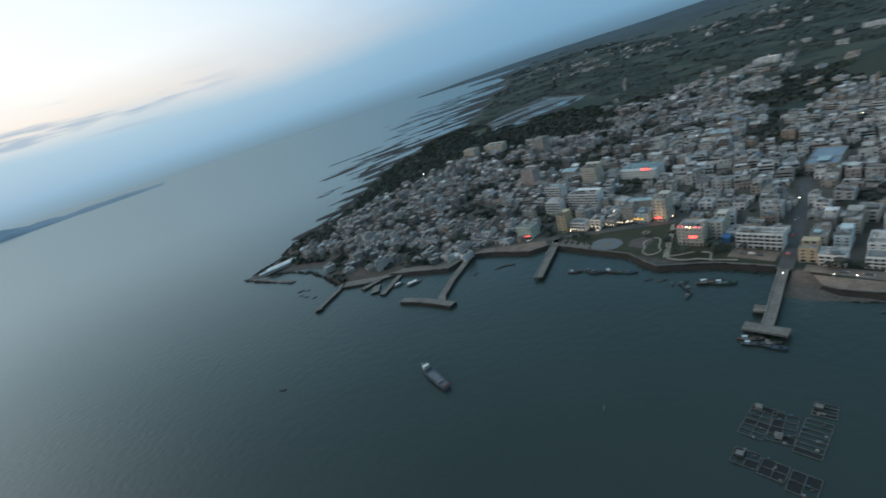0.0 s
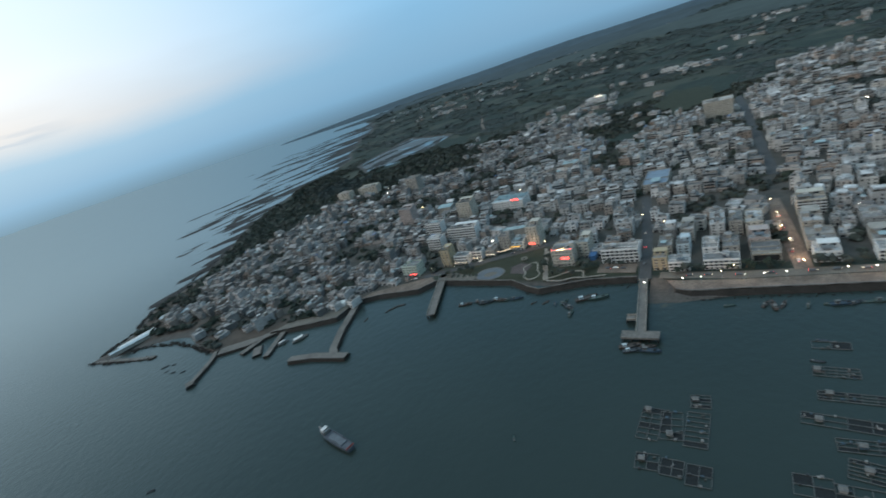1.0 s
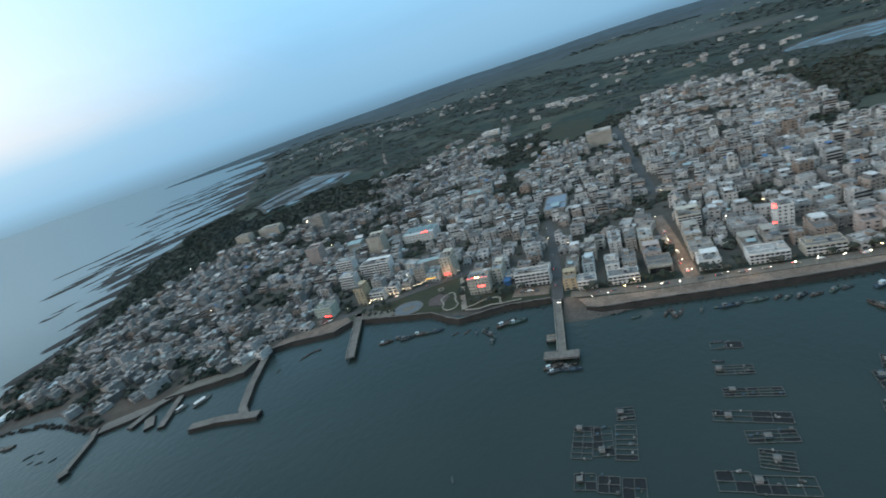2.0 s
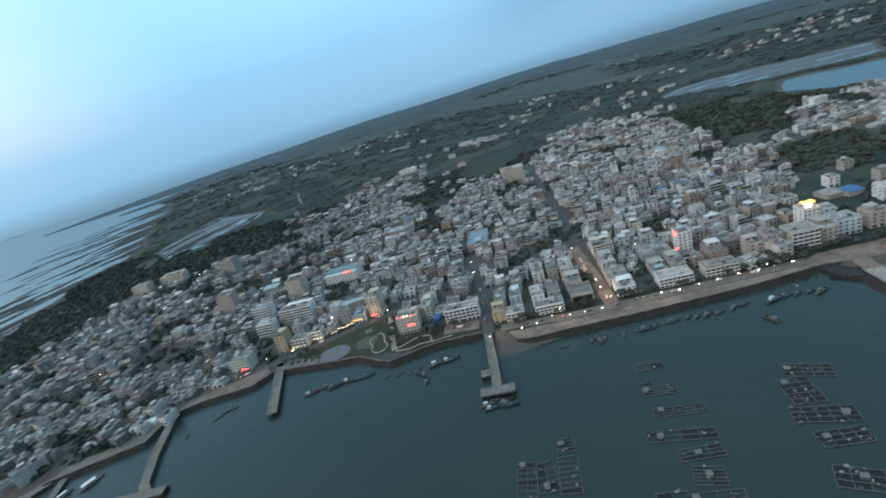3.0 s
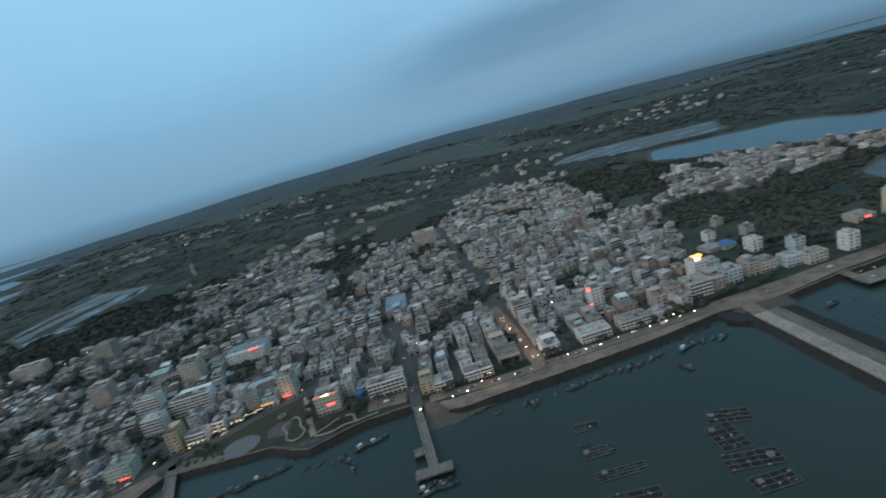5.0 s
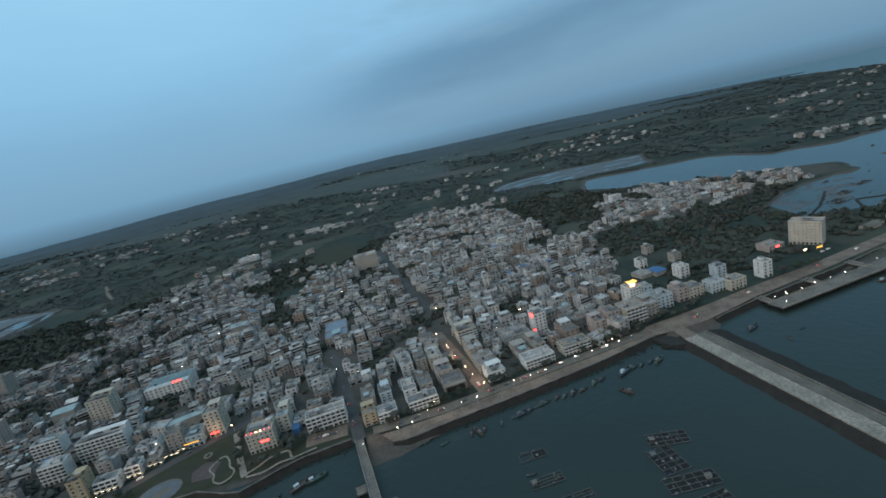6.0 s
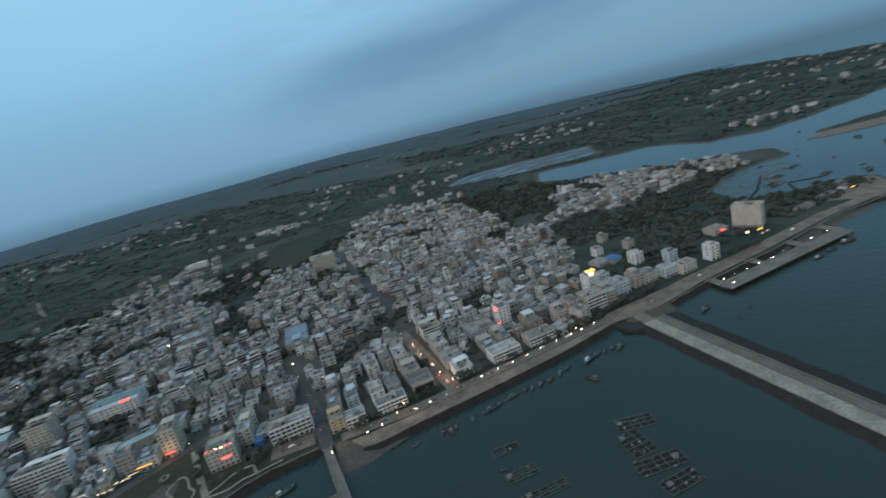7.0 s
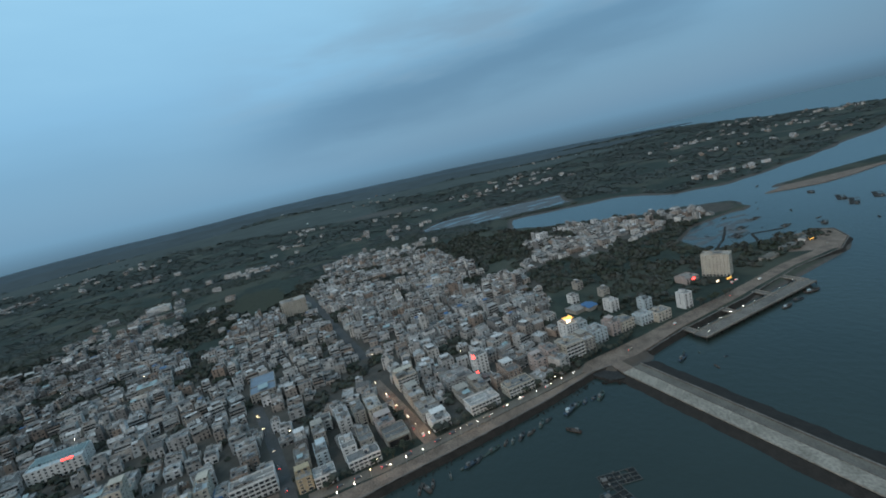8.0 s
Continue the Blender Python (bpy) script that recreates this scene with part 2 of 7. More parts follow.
GREYROOFS = [(0.29, 0.28, 0.268), (0.20, 0.196, 0.192), (0.40, 0.385, 0.37), (0.25, 0.24, 0.228), (0.15, 0.15, 0.15), (0.50, 0.485, 0.47), (0.33, 0.305, 0.28)]
M_ROOF = surface("roof_screed", GREYROOFS[0], 0.92, 0.4, 0.7, 0.16, 0.2, GREYROOFS)
M_ROOF_S = surface("roof_screed_joined", ROOFS[0], 0.92, 0.4, 0.7, 0.16, 0.2, ROOFS, True)
OLDWALLS = [(0.30, 0.285, 0.27), (0.42, 0.40, 0.38), (0.20, 0.195, 0.19), (0.35, 0.31, 0.28), (0.62, 0.60, 0.575), (0.15, 0.145, 0.14), (0.37, 0.36, 0.35), (0.29, 0.225, 0.185), (0.48, 0.455, 0.44)]
OLDROOFS = [(0.30, 0.29, 0.278), (0.22, 0.217, 0.212), (0.46, 0.445, 0.425), (0.16, 0.158, 0.154), (0.36, 0.325, 0.30), (0.74, 0.72, 0.69), (0.26, 0.25, 0.243), (0.19, 0.15, 0.125)]
M_WALL_OLD = surface("old_wall", OLDWALLS[0], 0.9, 0.35, 0.9, 0.12, 0.2, OLDWALLS, True)
M_ROOF_OLD = surface("old_roof", OLDROOFS[0], 0.92, 0.45, 0.7, 0.16, 0.2, OLDROOFS, True)
M_WALL_LANE = surface("lane_wall", OLDWALLS[0], 0.9, 0.35, 0.9, 0.12, 0.2, OLDWALLS)
M_WHITE = surface("white_paint", (0.66, 0.645, 0.62), 0.8, 0.22, 0.8, 0.15, 0.1)
M_CREAM = surface("cream_paint", (0.47, 0.425, 0.355), 0.85, 0.2, 0.8, 0.15, 0.1)
M_OCHRE = surface("ochre_paint", (0.40, 0.32, 0.21), 0.85, 0.2, 0.8, 0.15, 0.1)
M_PINK = surface("pink_tile", (0.40, 0.33, 0.30), 0.8, 0.2, 0.8, 0.15, 0.1)
M_PALEBLUE = surface("pale_blue_paint", (0.44, 0.50, 0.52), 0.8, 0.2, 0.8, 0.15, 0.1)
M_PALEGREEN = surface("pale_green_paint", (0.43, 0.48, 0.41), 0.8, 0.2, 0.8, 0.15, 0.1)
M_GREY = surface("grey_render", (0.36, 0.33, 0.29), 0.9, 0.3, 0.8, 0.12, 0.2)
M_BLUE = surface("blue_sheet", (0.05, 0.13, 0.27), 0.55, 0.2, 1.2, 0.2, 0.1)
M_SLATE = surface("slate_tile", (0.115, 0.13, 0.145), 0.7, 0.3, 1.0, 0.2, 0.2)
M_TEAL = surface("teal_sheet", (0.30, 0.39, 0.40), 0.6, 0.25, 1.2, 0.2, 0.1)
M_BLUEGREY = surface("bluegrey_sheet", (0.17, 0.215, 0.27), 0.55, 0.2, 1.2, 0.2, 0.1)
# near-black for the painted shade panel, tyres and sign cases
M_DARK = surface("painted_shade_and_black", (0.05, 0.05, 0.05), 0.9, 0.2)
M_CONC = surface("quay_concrete", (0.165, 0.15, 0.135), 0.9, 0.35, 0.7, 0.1, 0.3)
M_PALECONC = surface("pale_concrete", (0.315, 0.28, 0.235), 0.9, 0.42, 0.6, 0.08, 0.3)
M_SANDY = surface("sandy_paving", (0.225, 0.172, 0.138), 0.92, 0.5, 0.8, 0.1, 0.3)
M_BEACH = surface("wet_sand", (0.085, 0.074, 0.064), 0.8, 0.35, 0.5, 0.06, 0.3)
M_ASPHALT = surface("asphalt", (0.075, 0.075, 0.075), 0.9, 0.3, 1.4, 0.1, 0.3)
M_ROAD = surface("worn_road", (0.15, 0.135, 0.115), 0.9, 0.3, 1.0, 0.1, 0.3)
M_STONE = surface("dark_wet_rock", (0.030, 0.025, 0.021), 0.9, 0.45, 1.2, 0.2, 0.6)
M_LEDGE = surface("tidal_rock", (0.034, 0.034, 0.033), 0.98, 0.4, 0.5, 0.05, 0.4)
M_TIMBER = surface("raft_timber", (0.115, 0.115, 0.11), 0.9, 0.4, 2.0, 0.4, 0.3)
M_HULL = surface("boat_hull", (0.04, 0.07, 0.09), 0.6, 0.3, 2.0, 0.4, 0.2, [(0.03, 0.06, 0.09), (0.05, 0.09, 0.08), (0.04, 0.05, 0.06), (0.07, 0.05, 0.04)])
M_DIMROOF = surface("weathered_sheet", (0.16, 0.157, 0.15), 0.85, 0.35, 1.6, 0.4, 0.2)
M_CRATE = surface("raft_clutter", (0.1, 0.1, 0.1), 0.9, 0.3, 2.0, 0.5, 0.2, [(0.04, 0.045, 0.05), (0.10, 0.10, 0.095), (0.18, 0.17, 0.16), (0.05, 0.09, 0.12), (0.30, 0.29, 0.27), (0.06, 0.06, 0.055)])
M_NET = surface("dark_net", (0.017, 0.020, 0.021), 0.95, 0.3, 3.0, 0.5, 0.3)
M_STEEL = surface("galvanised_steel", (0.30, 0.31, 0.32), 0.5, 0.2, 2.0, 0.5, 0.0, None, False, 0.6)
M_BARK = surface("bark", (0.09, 0.07, 0.05), 0.95, 0.4, 3.0, 0.5, 0.4)
LEAVES = [(0.026, 0.036, 0.025), (0.032, 0.043, 0.028), (0.023, 0.032, 0.024), (0.037, 0.048, 0.031), (0.028, 0.038, 0.027)]
M_LEAF = surface("foliage", LEAVES[0], 0.9, 0.35, 0.5, 0.05, 0.0, LEAVES, True)
# leaf colours with the blue of distance haze mixed in, for far crowns
HAZE_LEAVES = [(0.034, 0.048, 0.045), (0.038, 0.053, 0.048), (0.031, 0.045, 0.043), (0.041, 0.056, 0.050), (0.036, 0.050, 0.046)]
M_HAZE_LEAF = surface("haze_tinted_foliage", HAZE_LEAVES[0], 0.95, 0.25, 0.3, 0.02, 0.0, HAZE_LEAVES, True)
M_BRICKPAVE = surface("reddish_paving", (0.105, 0.082, 0.078), 0.9, 0.35, 1.0, 0.15, 0.2)
M_SOLAR = surface("solar_panel", (0.035, 0.04, 0.05), 0.35, 0.2, 2.0, 0.5, 0.0)
M_LAMP = glowing("lamp_white", (1.0, 0.84, 0.62), 45)
M_LAMPWARM = glowing("lamp_warm", (1.0, 0.62, 0.28), 42)
M_RED = glowing("sign_red", (1.0, 0.06, 0.05), 6)
M_GOLD = glowing("sign_gold", (1.0, 0.52, 0.10), 1.4)
M_SHOP = glowing("shop_light", (1.0, 0.80, 0.55), 3)


def glass_material():
    m = bpy.data.materials.new("window_glass")
    m.use_nodes = True
    b = m.node_tree.nodes["Principled BSDF"]
    b.inputs["Base Color"].default_value = (0.03, 0.035, 0.04, 1)
    b.inputs["Roughness"].default_value = 0.12
    return m


M_GLASS = glass_material()


def water_material():
    m = bpy.data.materials.new("sea_water")
    m.use_nodes = True
    nt = m.node_tree
    b = nt.nodes["Principled BSDF"]
    geo = nt.nodes.new("ShaderNodeNewGeometry")
    big, chop, rip = (nt.nodes.new("ShaderNodeTexNoise") for _ in range(3))
    for n, s, d in ((big, 0.006, 4.0), (chop, 0.16, 4.0), (rip, 1.1, 3.0)):
        nt.links.new(geo.outputs["Position"], n.inputs["Vector"])
        n.inputs["Scale"].default_value, n.inputs["Detail"].default_value = s, d
    c = ramp(nt, [(0.3, (0.0155, 0.023, 0.0195)), (0.7, (0.023, 0.031, 0.026))])
    nt.links.new(big.outputs[0], c.inputs[0])
    nt.nodes.remove(b)
    deep, gloss, both, fres = (nt.nodes.new("ShaderNode" + k) for k in ("BsdfDiffuse", "BsdfGlossy", "MixShader", "Fresnel"))
    nt.links.new(c.outputs[0], deep.inputs["Color"])
    gloss.inputs["Color"].default_value = (0.70, 0.84, 0.91, 1)
    gloss.inputs["Roughness"].default_value, fres.inputs["IOR"].default_value = 0.32, 1.33
    nt.links.new(math_node(nt, "MINIMUM", fres.outputs[0], 0.39), both.inputs[0])      # wave slopes hold the gloss back at a low angle
    nt.links.new(deep.outputs[0], both.inputs[1])
    nt.links.new(gloss.outputs[0], both.inputs[2])
    nt.links.new(both.outputs[0], nt.nodes["Material Output"].inputs["Surface"])
    h = math_node(nt, "ADD", chop.outputs[0], math_node(nt, "MULTIPLY", rip.outputs[0], 0.25))
    bump = nt.nodes.new("ShaderNodeBump")
    bump.inputs["Strength"].default_value, bump.inputs["Distance"].default_value = 0.6, 0.5
    nt.links.new(h, bump.inputs["Height"])
    for n in (deep, gloss, fres):
        nt.links.new(bump.outputs[0], n.inputs["Normal"])
    return m


M_WATER = water_material()


def ground_material():
    """Woodland soil and scrub, lighter fields, paved town, wet rock near the water."""
    m = bpy.data.materials.new("island_ground")
    m.use_nodes = True
    nt = m.node_tree
    b = nt.nodes["Principled BSDF"]
    geo = nt.nodes.new("ShaderNodeNewGeometry")
    cover = nt.nodes.new("ShaderNodeVertexColor")
    cover.layer_name = "cover"
    sep = nt.nodes.new("ShaderNodeSeparateColor")
    nt.links.new(cover.outputs[0], sep.inputs[0])
    n1, n2, n3 = (nt.nodes.new("ShaderNodeTexNoise") for _ in range(3))
    for n, s, d in ((n1, 0.012, 8.0), (n2, 0.12, 6.0), (n3, 0.006, 5.0)):
        nt.links.new(geo.outputs["Position"], n.inputs["Vector"])
        n.inputs["Scale"].default_value, n.inputs["Detail"].default_value = s, d
    wood = ramp(nt, [(0.35, (0.024, 0.034, 0.029)), (0.52, (0.030, 0.041, 0.034)), (0.64, (0.041, 0.051, 0.041)), (0.78, (0.080, 0.076, 0.060))])
    nt.links.new(n1.outputs[0], wood.inputs[0])
    fine = ramp(nt, [(0.3, (0.8, 0.8, 0.8)), (0.7, (1.15, 1.15, 1.15))])
    nt.links.new(n2.outputs[0], fine.inputs[0])
    green = mix_node(nt, 1.0, wood.outputs[0], fine.outputs[0], "MULTIPLY")
    plots = ramp(nt, [(0.50, (0, 0, 0)), (0.56, (1, 1, 1)), (0.66, (1, 1, 1)), (0.70, (0, 0, 0))])      # dry fields among the scrub
    nt.links.new(n3.outputs[0], plots.inputs[0])
    green = mix_node(nt, math_node(nt, "MULTIPLY", plots.outputs[0], 0.5), green, (0.068, 0.069, 0.052))
    paved = mix_node(nt, n2.outputs[0], (0.036, 0.034, 0.031), (0.10, 0.092, 0.08))
    col = mix_node(nt, sep.outputs[0], green, paved)
    lawn = mix_node(nt, n2.outputs[0], (0.024, 0.029, 0.019), (0.050, 0.052, 0.036))
    col = mix_node(nt, sep.outputs[1], col, lawn)
    earth = mix_node(nt, n2.outputs[0], (0.045, 0.039, 0.034), (0.105, 0.084, 0.069))
    col = mix_node(nt, sep.outputs[2], col, earth)
    pos = nt.nodes.new("ShaderNodeSeparateXYZ")
    nt.links.new(geo.outputs["Position"], pos.inputs[0])
    wet = nt.nodes.new("ShaderNodeMapRange")
    nt.links.new(pos.outputs[2], wet.inputs[0])
    wet.inputs[1].default_value, wet.inputs[2].default_value, wet.inputs[3].default_value, wet.inputs[4].default_value = 1.2, 2.6, 1.0, 0.0
    rock = mix_node(nt, n2.outputs[0], (0.04, 0.038, 0.036), (0.12, 0.11, 0.10))
    col = mix_node(nt, wet.outputs[0], col, rock)
    nt.links.new(col, b.inputs["Base Color"])
    b.inputs["Roughness"].default_value = 0.95
    b.inputs["Specular IOR Level"].default_value = 0.15
    bump = nt.nodes.new("ShaderNodeBump")
    bump.inputs["Strength"].default_value, bump.inputs["Distance"].default_value = 0.5, 1.5
    nt.links.new(n2.outputs[0], bump.inputs["Height"])
    nt.links.new(bump.outputs[0], b.inputs["Normal"])
    return m


M_GROUND = ground_material()

# ---- mesh helpers ----


def part(name, bm, material, parent, label=""):
    """Links a bmesh as one mesh object under a thing or a part."""
    me = bpy.data.meshes.new(name)
    bm.to_mesh(me)
    bm.free()
    for m in material if isinstance(material, (list, tuple)) else [material]:
        me.materials.append(m)
    ob = new(name, me)
    ob.parent = parent
    return tagged(ob, label)


def same(name, ob, m, parent):
    """Another object on the mesh of ob, at the pose m."""
    o = new(name, ob.data)
    o.parent, o.matrix_basis = parent, m
    return o


def thing(name, label, category, m, group="", kind=""):
    e = new(name)
    e.empty_display_size = 0.5
    e.matrix_world = m
    return tagged(e, label, category, group, kind)


def box(bm, x0, x1, y0, y1, z0, z1, mat=0, bottom=True):
    v = [bm.verts.new(c) for c in ((x0, y0, z0), (x1, y0, z0), (x1, y1, z0), (x0, y1, z0), (x0, y0, z1), (x1, y0, z1), (x1, y1, z1), (x0, y1, z1))]
    faces = [(4, 5, 6, 7), (0, 1, 5, 4), (1, 2, 6, 5), (2, 3, 7, 6), (3, 0, 4, 7)] + ([(3, 2, 1, 0)] if bottom else [])
    for f in faces:
        bm.faces.new([v[i] for i in f]).material_index = mat
    return v


def boxes(*rows):
    bm = bmesh.new()
    for r in rows:
        box(bm, *r)
    return bm


def tube(bm, a, b, ra, rb, n=6):
    a, b = Vector(a), Vector(b)
    q = (b - a).to_track_quat("Z", "Y").to_matrix()
    rings = []
    for p, r in ((a, ra), (b, rb)):
        rings.append([bm.verts.new(p + q @ Vector((r * math.cos(i * math.tau / n), r * math.sin(i * math.tau / n), 0))) for i in range(n)])
    for i in range(n):
        bm.faces.new((rings[0][i], rings[0][(i + 1) % n], rings[1][(i + 1) % n], rings[1][i]))
    bm.faces.new(rings[1])
    bm.faces.new(rings[0][::-1])


def slab(name, poly, z0, z1, material, label, category="", kind="structure"):
    """A flat sheet with thickness over a polygon of the plan."""
    bm = bmesh.new()
    n = len(poly)
    top = [bm.verts.new((u, v, z1)) for u, v in poly]
    low = [bm.verts.new((u, v, z0)) for u, v in poly]
    bm.faces.new(top)
    for i in range(n):
        bm.faces.new((low[i], low[(i + 1) % n], top[(i + 1) % n], top[i]))
    bmesh.ops.triangulate(bm, faces=bm.faces[:1])
    bmesh.ops.recalc_face_normals(bm, faces=bm.faces)
    ob = part(name, bm, material, None)
    ob.matrix_world = PLAN
    return tagged(ob, label, category, "", kind)


def band(path, width):
    """The outline of a strip of that width along a line."""
    left, right = [], []
    for i, (u, v) in enumerate(path):
        a, b = path[max(i - 1, 0)], path[min(i + 1, len(path) - 1)]
        d = Vector((b[0] - a[0], b[1] - a[1])).normalized()
        left.append((u - d.y * width / 2, v + d.x * width / 2))
        right.append((u + d.y * width / 2, v - d.x * width / 2))
    return left + right[::-1]


class Soup:
    """Many plain pieces gathered into one mesh."""

    def __init__(self):
        self.v, self.f, self.m, self.n = [], [], [], 0

    def add(self, verts, faces, mat):
        self.v.append(np.asarray(verts, float))
        self.f += [tuple(i + self.n for i in f) for f in faces]
        self.m += mat if isinstance(mat, list) else [mat] * len(faces)
        self.n += len(verts)

    def build(self, name, materials, label, category, kind="stuff"):
        me = bpy.data.meshes.new(name)
        me.from_pydata(np.concatenate(self.v).tolist(), [], self.f)
        for m in materials:
            me.materials.append(m)
        me.polygons.foreach_set("material_index", self.m)
        me.update()
        ob = new(name, me)
        ob.matrix_world = PLAN
        return tagged(ob, label, category, "", kind)


# ---- ground and sea ----
def lines(*runs):
    out = []
    for a, b, step in runs:
        out += list(np.arange(a, b, step))
    return np.array(out)


GU = lines((-5200, -2600, 130), (-2600, -1200, 50), (-1200, -760, 20), (-760, 730, 6), (730, 1500, 22), (1500, 5200, 130))
GV = lines((-1200, -200, 100), (-200, 300, 6), (300, 720, 8), (720, 1600, 18), (1600, 3200, 55), (3200, 5200, 120))


def ridge(u, v):
    """Low hills far inland."""
    a = np.clip((v - 900) / 2200, 0, 1) * np.clip((u + 2600) / 1800, 0, 1) * np.clip((2600 - u) / 1600, 0.25, 1)
    return a * (14 + 12 * np.sin(u / 420 + 0.6) * np.cos(v / 510) + 9 * np.sin(u / 170 + v / 230))


def ground_height(u, v):
    wob = 5 * np.sin(u / 23 + 1) * np.sin(v / 19) + 9 * np.sin(u / 61) * np.cos(v / 47 + 2)
    rough = np.where((v > 300) | (u < -420), 1.0, 0.0)
    sd = edge_distance(u, v, ISLAND) * np.where(inside(u, v, ISLAND), 1, -1) + wob * rough
    for hole in (POND, LAGOON):
        d = edge_distance(u, v, hole) * np.where(inside(u, v, hole), -1, 1) + wob
        sd = np.minimum(sd, d)
    d = edge_distance(u, v, SPIT) * np.where(inside(u, v, SPIT), 1, -1)
    sd = np.maximum(sd, d)
    slope = np.where(rough > 0, 0.16, 0.5)
    h = np.clip(sd * slope, -3, LAND)
    fade = np.clip((sd - 20) / 260, 0, 1)
    return h + fade * fade * (3 - 2 * fade) * ridge(u, v)


def build_ground():
    uu, vv = np.meshgrid(GU, GV)
    h = ground_height(uu, vv)
    nu, nv = len(GU), len(GV)
    verts = np.stack([uu.ravel(), vv.ravel(), h.ravel()], 1)
    i = np.arange(nu * nv).reshape(nv, nu)
    faces = np.stack([i[:-1, :-1].ravel(), i[:-1, 1:].ravel(), i[1:, 1:].ravel(), i[1:, :-1].ravel()], 1)
    me = bpy.data.meshes.new("ground")
    me.from_pydata(verts.tolist(), [], faces.tolist())
    me.materials.append(M_GROUND)
    layer = me.color_attributes.new("cover", "FLOAT_COLOR", "POINT")
    paved = np.maximum(inside(uu, vv, TOWN), inside(uu, vv, QUARTER)).ravel() * 1.0
    lawn = np.maximum(inside(uu, vv, FIELD), inside(uu, vv, PARK)).ravel() * 1.0
    bare = np.maximum(inside(uu, vv, BARE), inside(uu, vv, ROOT)).ravel() * 1.0
    col = np.stack([paved, lawn, bare, paved * 0 + 1], 1)
    layer.data.foreach_set("color", col.ravel())
    me.polygons.foreach_set("use_smooth", [True] * len(me.polygons))
    ob = new("ground", me)
    ob.matrix_world = PLAN
    tagged(ob, "flat island ground of scrub, fields and paved town", "ground", "", "structure")


build_ground()


def build_sea():
    bm = bmesh.new()
    n = 64
    vs = [bm.verts.new((6500 * math.cos(i * math.tau / n), 6500 * math.sin(i * math.tau / n), 0)) for i in range(n)]
    bm.faces.new(vs)
    ob = part("water", bm, M_WATER, None)
    tagged(ob, "dark teal harbour water with small ripples", "sea", "", "structure")


build_sea()

# ---- quays, piers and roads ----
def strip(name, path, profile, material, label, category):
    """A cross-section (offset to the right of the path, height) carried along a line of the plan."""
    bm = bmesh.new()
    rows = []
    for i, (u, v) in enumerate(path):
        a, b = path[max(i - 1, 0)], path[min(i + 1, len(path) - 1)]
        d = Vector((b[0] - a[0], b[1] - a[1])).normalized()
        rows.append([bm.verts.new((u + d.y * o, v - d.x * o, z)) for o, z in profile])
    for r, s in zip(rows, rows[1:]):
        for i in range(len(profile) - 1):
            bm.faces.new((r[i], r[i + 1], s[i + 1], s[i]))
    for r in (rows[0], rows[-1]):
        bm.faces.new(r)
    bmesh.ops.recalc_face_normals(bm, faces=bm.faces)
    ob = part(name, bm, material, None)
    ob.matrix_world = PLAN
    return tagged(ob, label, category, "", "structure")


def fine(path, step=9.0, jitter=0.0, seed=1):
    """The line cut into short steps, with a little unevenness."""
    r = random.Random(seed)
    out = []
    for (u0, v0), (u1, v1) in zip(path, path[1:]):
        n = max(1, int(math.hypot(u1 - u0, v1 - v0) / step))
        out += [(u0 + (u1 - u0) * i / n + r.uniform(-jitter, jitter), v0 + (v1 - v0) * i / n + r.uniform(-jitter, jitter)) for i in range(n)]
    return out + [path[-1]]


EAST_SHORE = [(22, -9), (32, -12), (70, -9), (110, -7), (150, -4), (190, 0), (226, 6), (236, 8), (252, 5)]
WEST_SHORE = [(-270, -20), (-250, -10), (-206, -1), (-194, 15), (-150, 13), (-110, 11), (-92, 0), (-80, -5), (-42, 8), (-6, 10)]
BEYOND_SHORE = [(288, 2), (305, 5), (337, 9), (420, 14), (520, 26), (590, 24), (634, 40), (662, 70), (656, 90)]
WALL_PROFILE = [(-0.5, 2.0), (-0.5, 4.1), (0.1, 4.1), (0.2, 3.2), (2.4, 0.9), (4.6, -1.5), (-0.5, -1.5)]
BOAT_QUAY = [(-343, -79), (-308, -65), (-274, -51), (-271, -24)]
for path, label in ((WEST_SHORE, "concrete seawall with dark sloping foot below the park"), (EAST_SHORE, "seawall with dark rock slope along the promenade"),
                    (BEYOND_SHORE, "seawall along the far shore road"), (BOAT_QUAY, "quay wall of the boat harbour below the old town")):
    strip("seawall", fine(path, 6, 0.25), WALL_PROFILE, M_STONE, label, "seawall")
    strip("seawall_coping", fine(path, 6, 0.0), [(-0.75, 3.5), (-0.75, 4.2), (0.2, 4.2), (0.2, 3.5)], M_CONC, "grey concrete coping on the seawall", "coping")

slab("pavement_promenade", [(22, -8.4), (32, -11.4), (70, -8.4), (110, -6.4), (150, -3.4), (190, 0.6), (228, 6.6), (240, 8), (240, 12), (190, 9), (110, 5), (60, 2), (16, 3)], 3.0, 3.72, M_SANDY,
     "sandy brown paved promenade along the water", "promenade")
slab("road_shore", [(10, 7), (60, 3), (110, 6), (190, 10), (240, 13), (240, 22), (190, 19), (110, 15), (60, 13), (10, 16)], 3.0, 3.68, M_ROAD,
     "grey shore road behind the promenade", "road")
slab("road_far", [(262, 6), (300, 7), (340, 14), (420, 20), (520, 31), (590, 30), (630, 46), (620, 56), (590, 42), (520, 44), (420, 34), (340, 30), (262, 22)], 3.0, 3.68, M_SANDY,
     "dusty shore road past the quay", "road")
slab("road_main", band([(0, 6), (-1, 20), (-8, 91), (-15, 143), (-20, 180)], 9), 3.0, 3.76, M_ASPHALT, "dark asphalt street leading inland from the pier", "road")
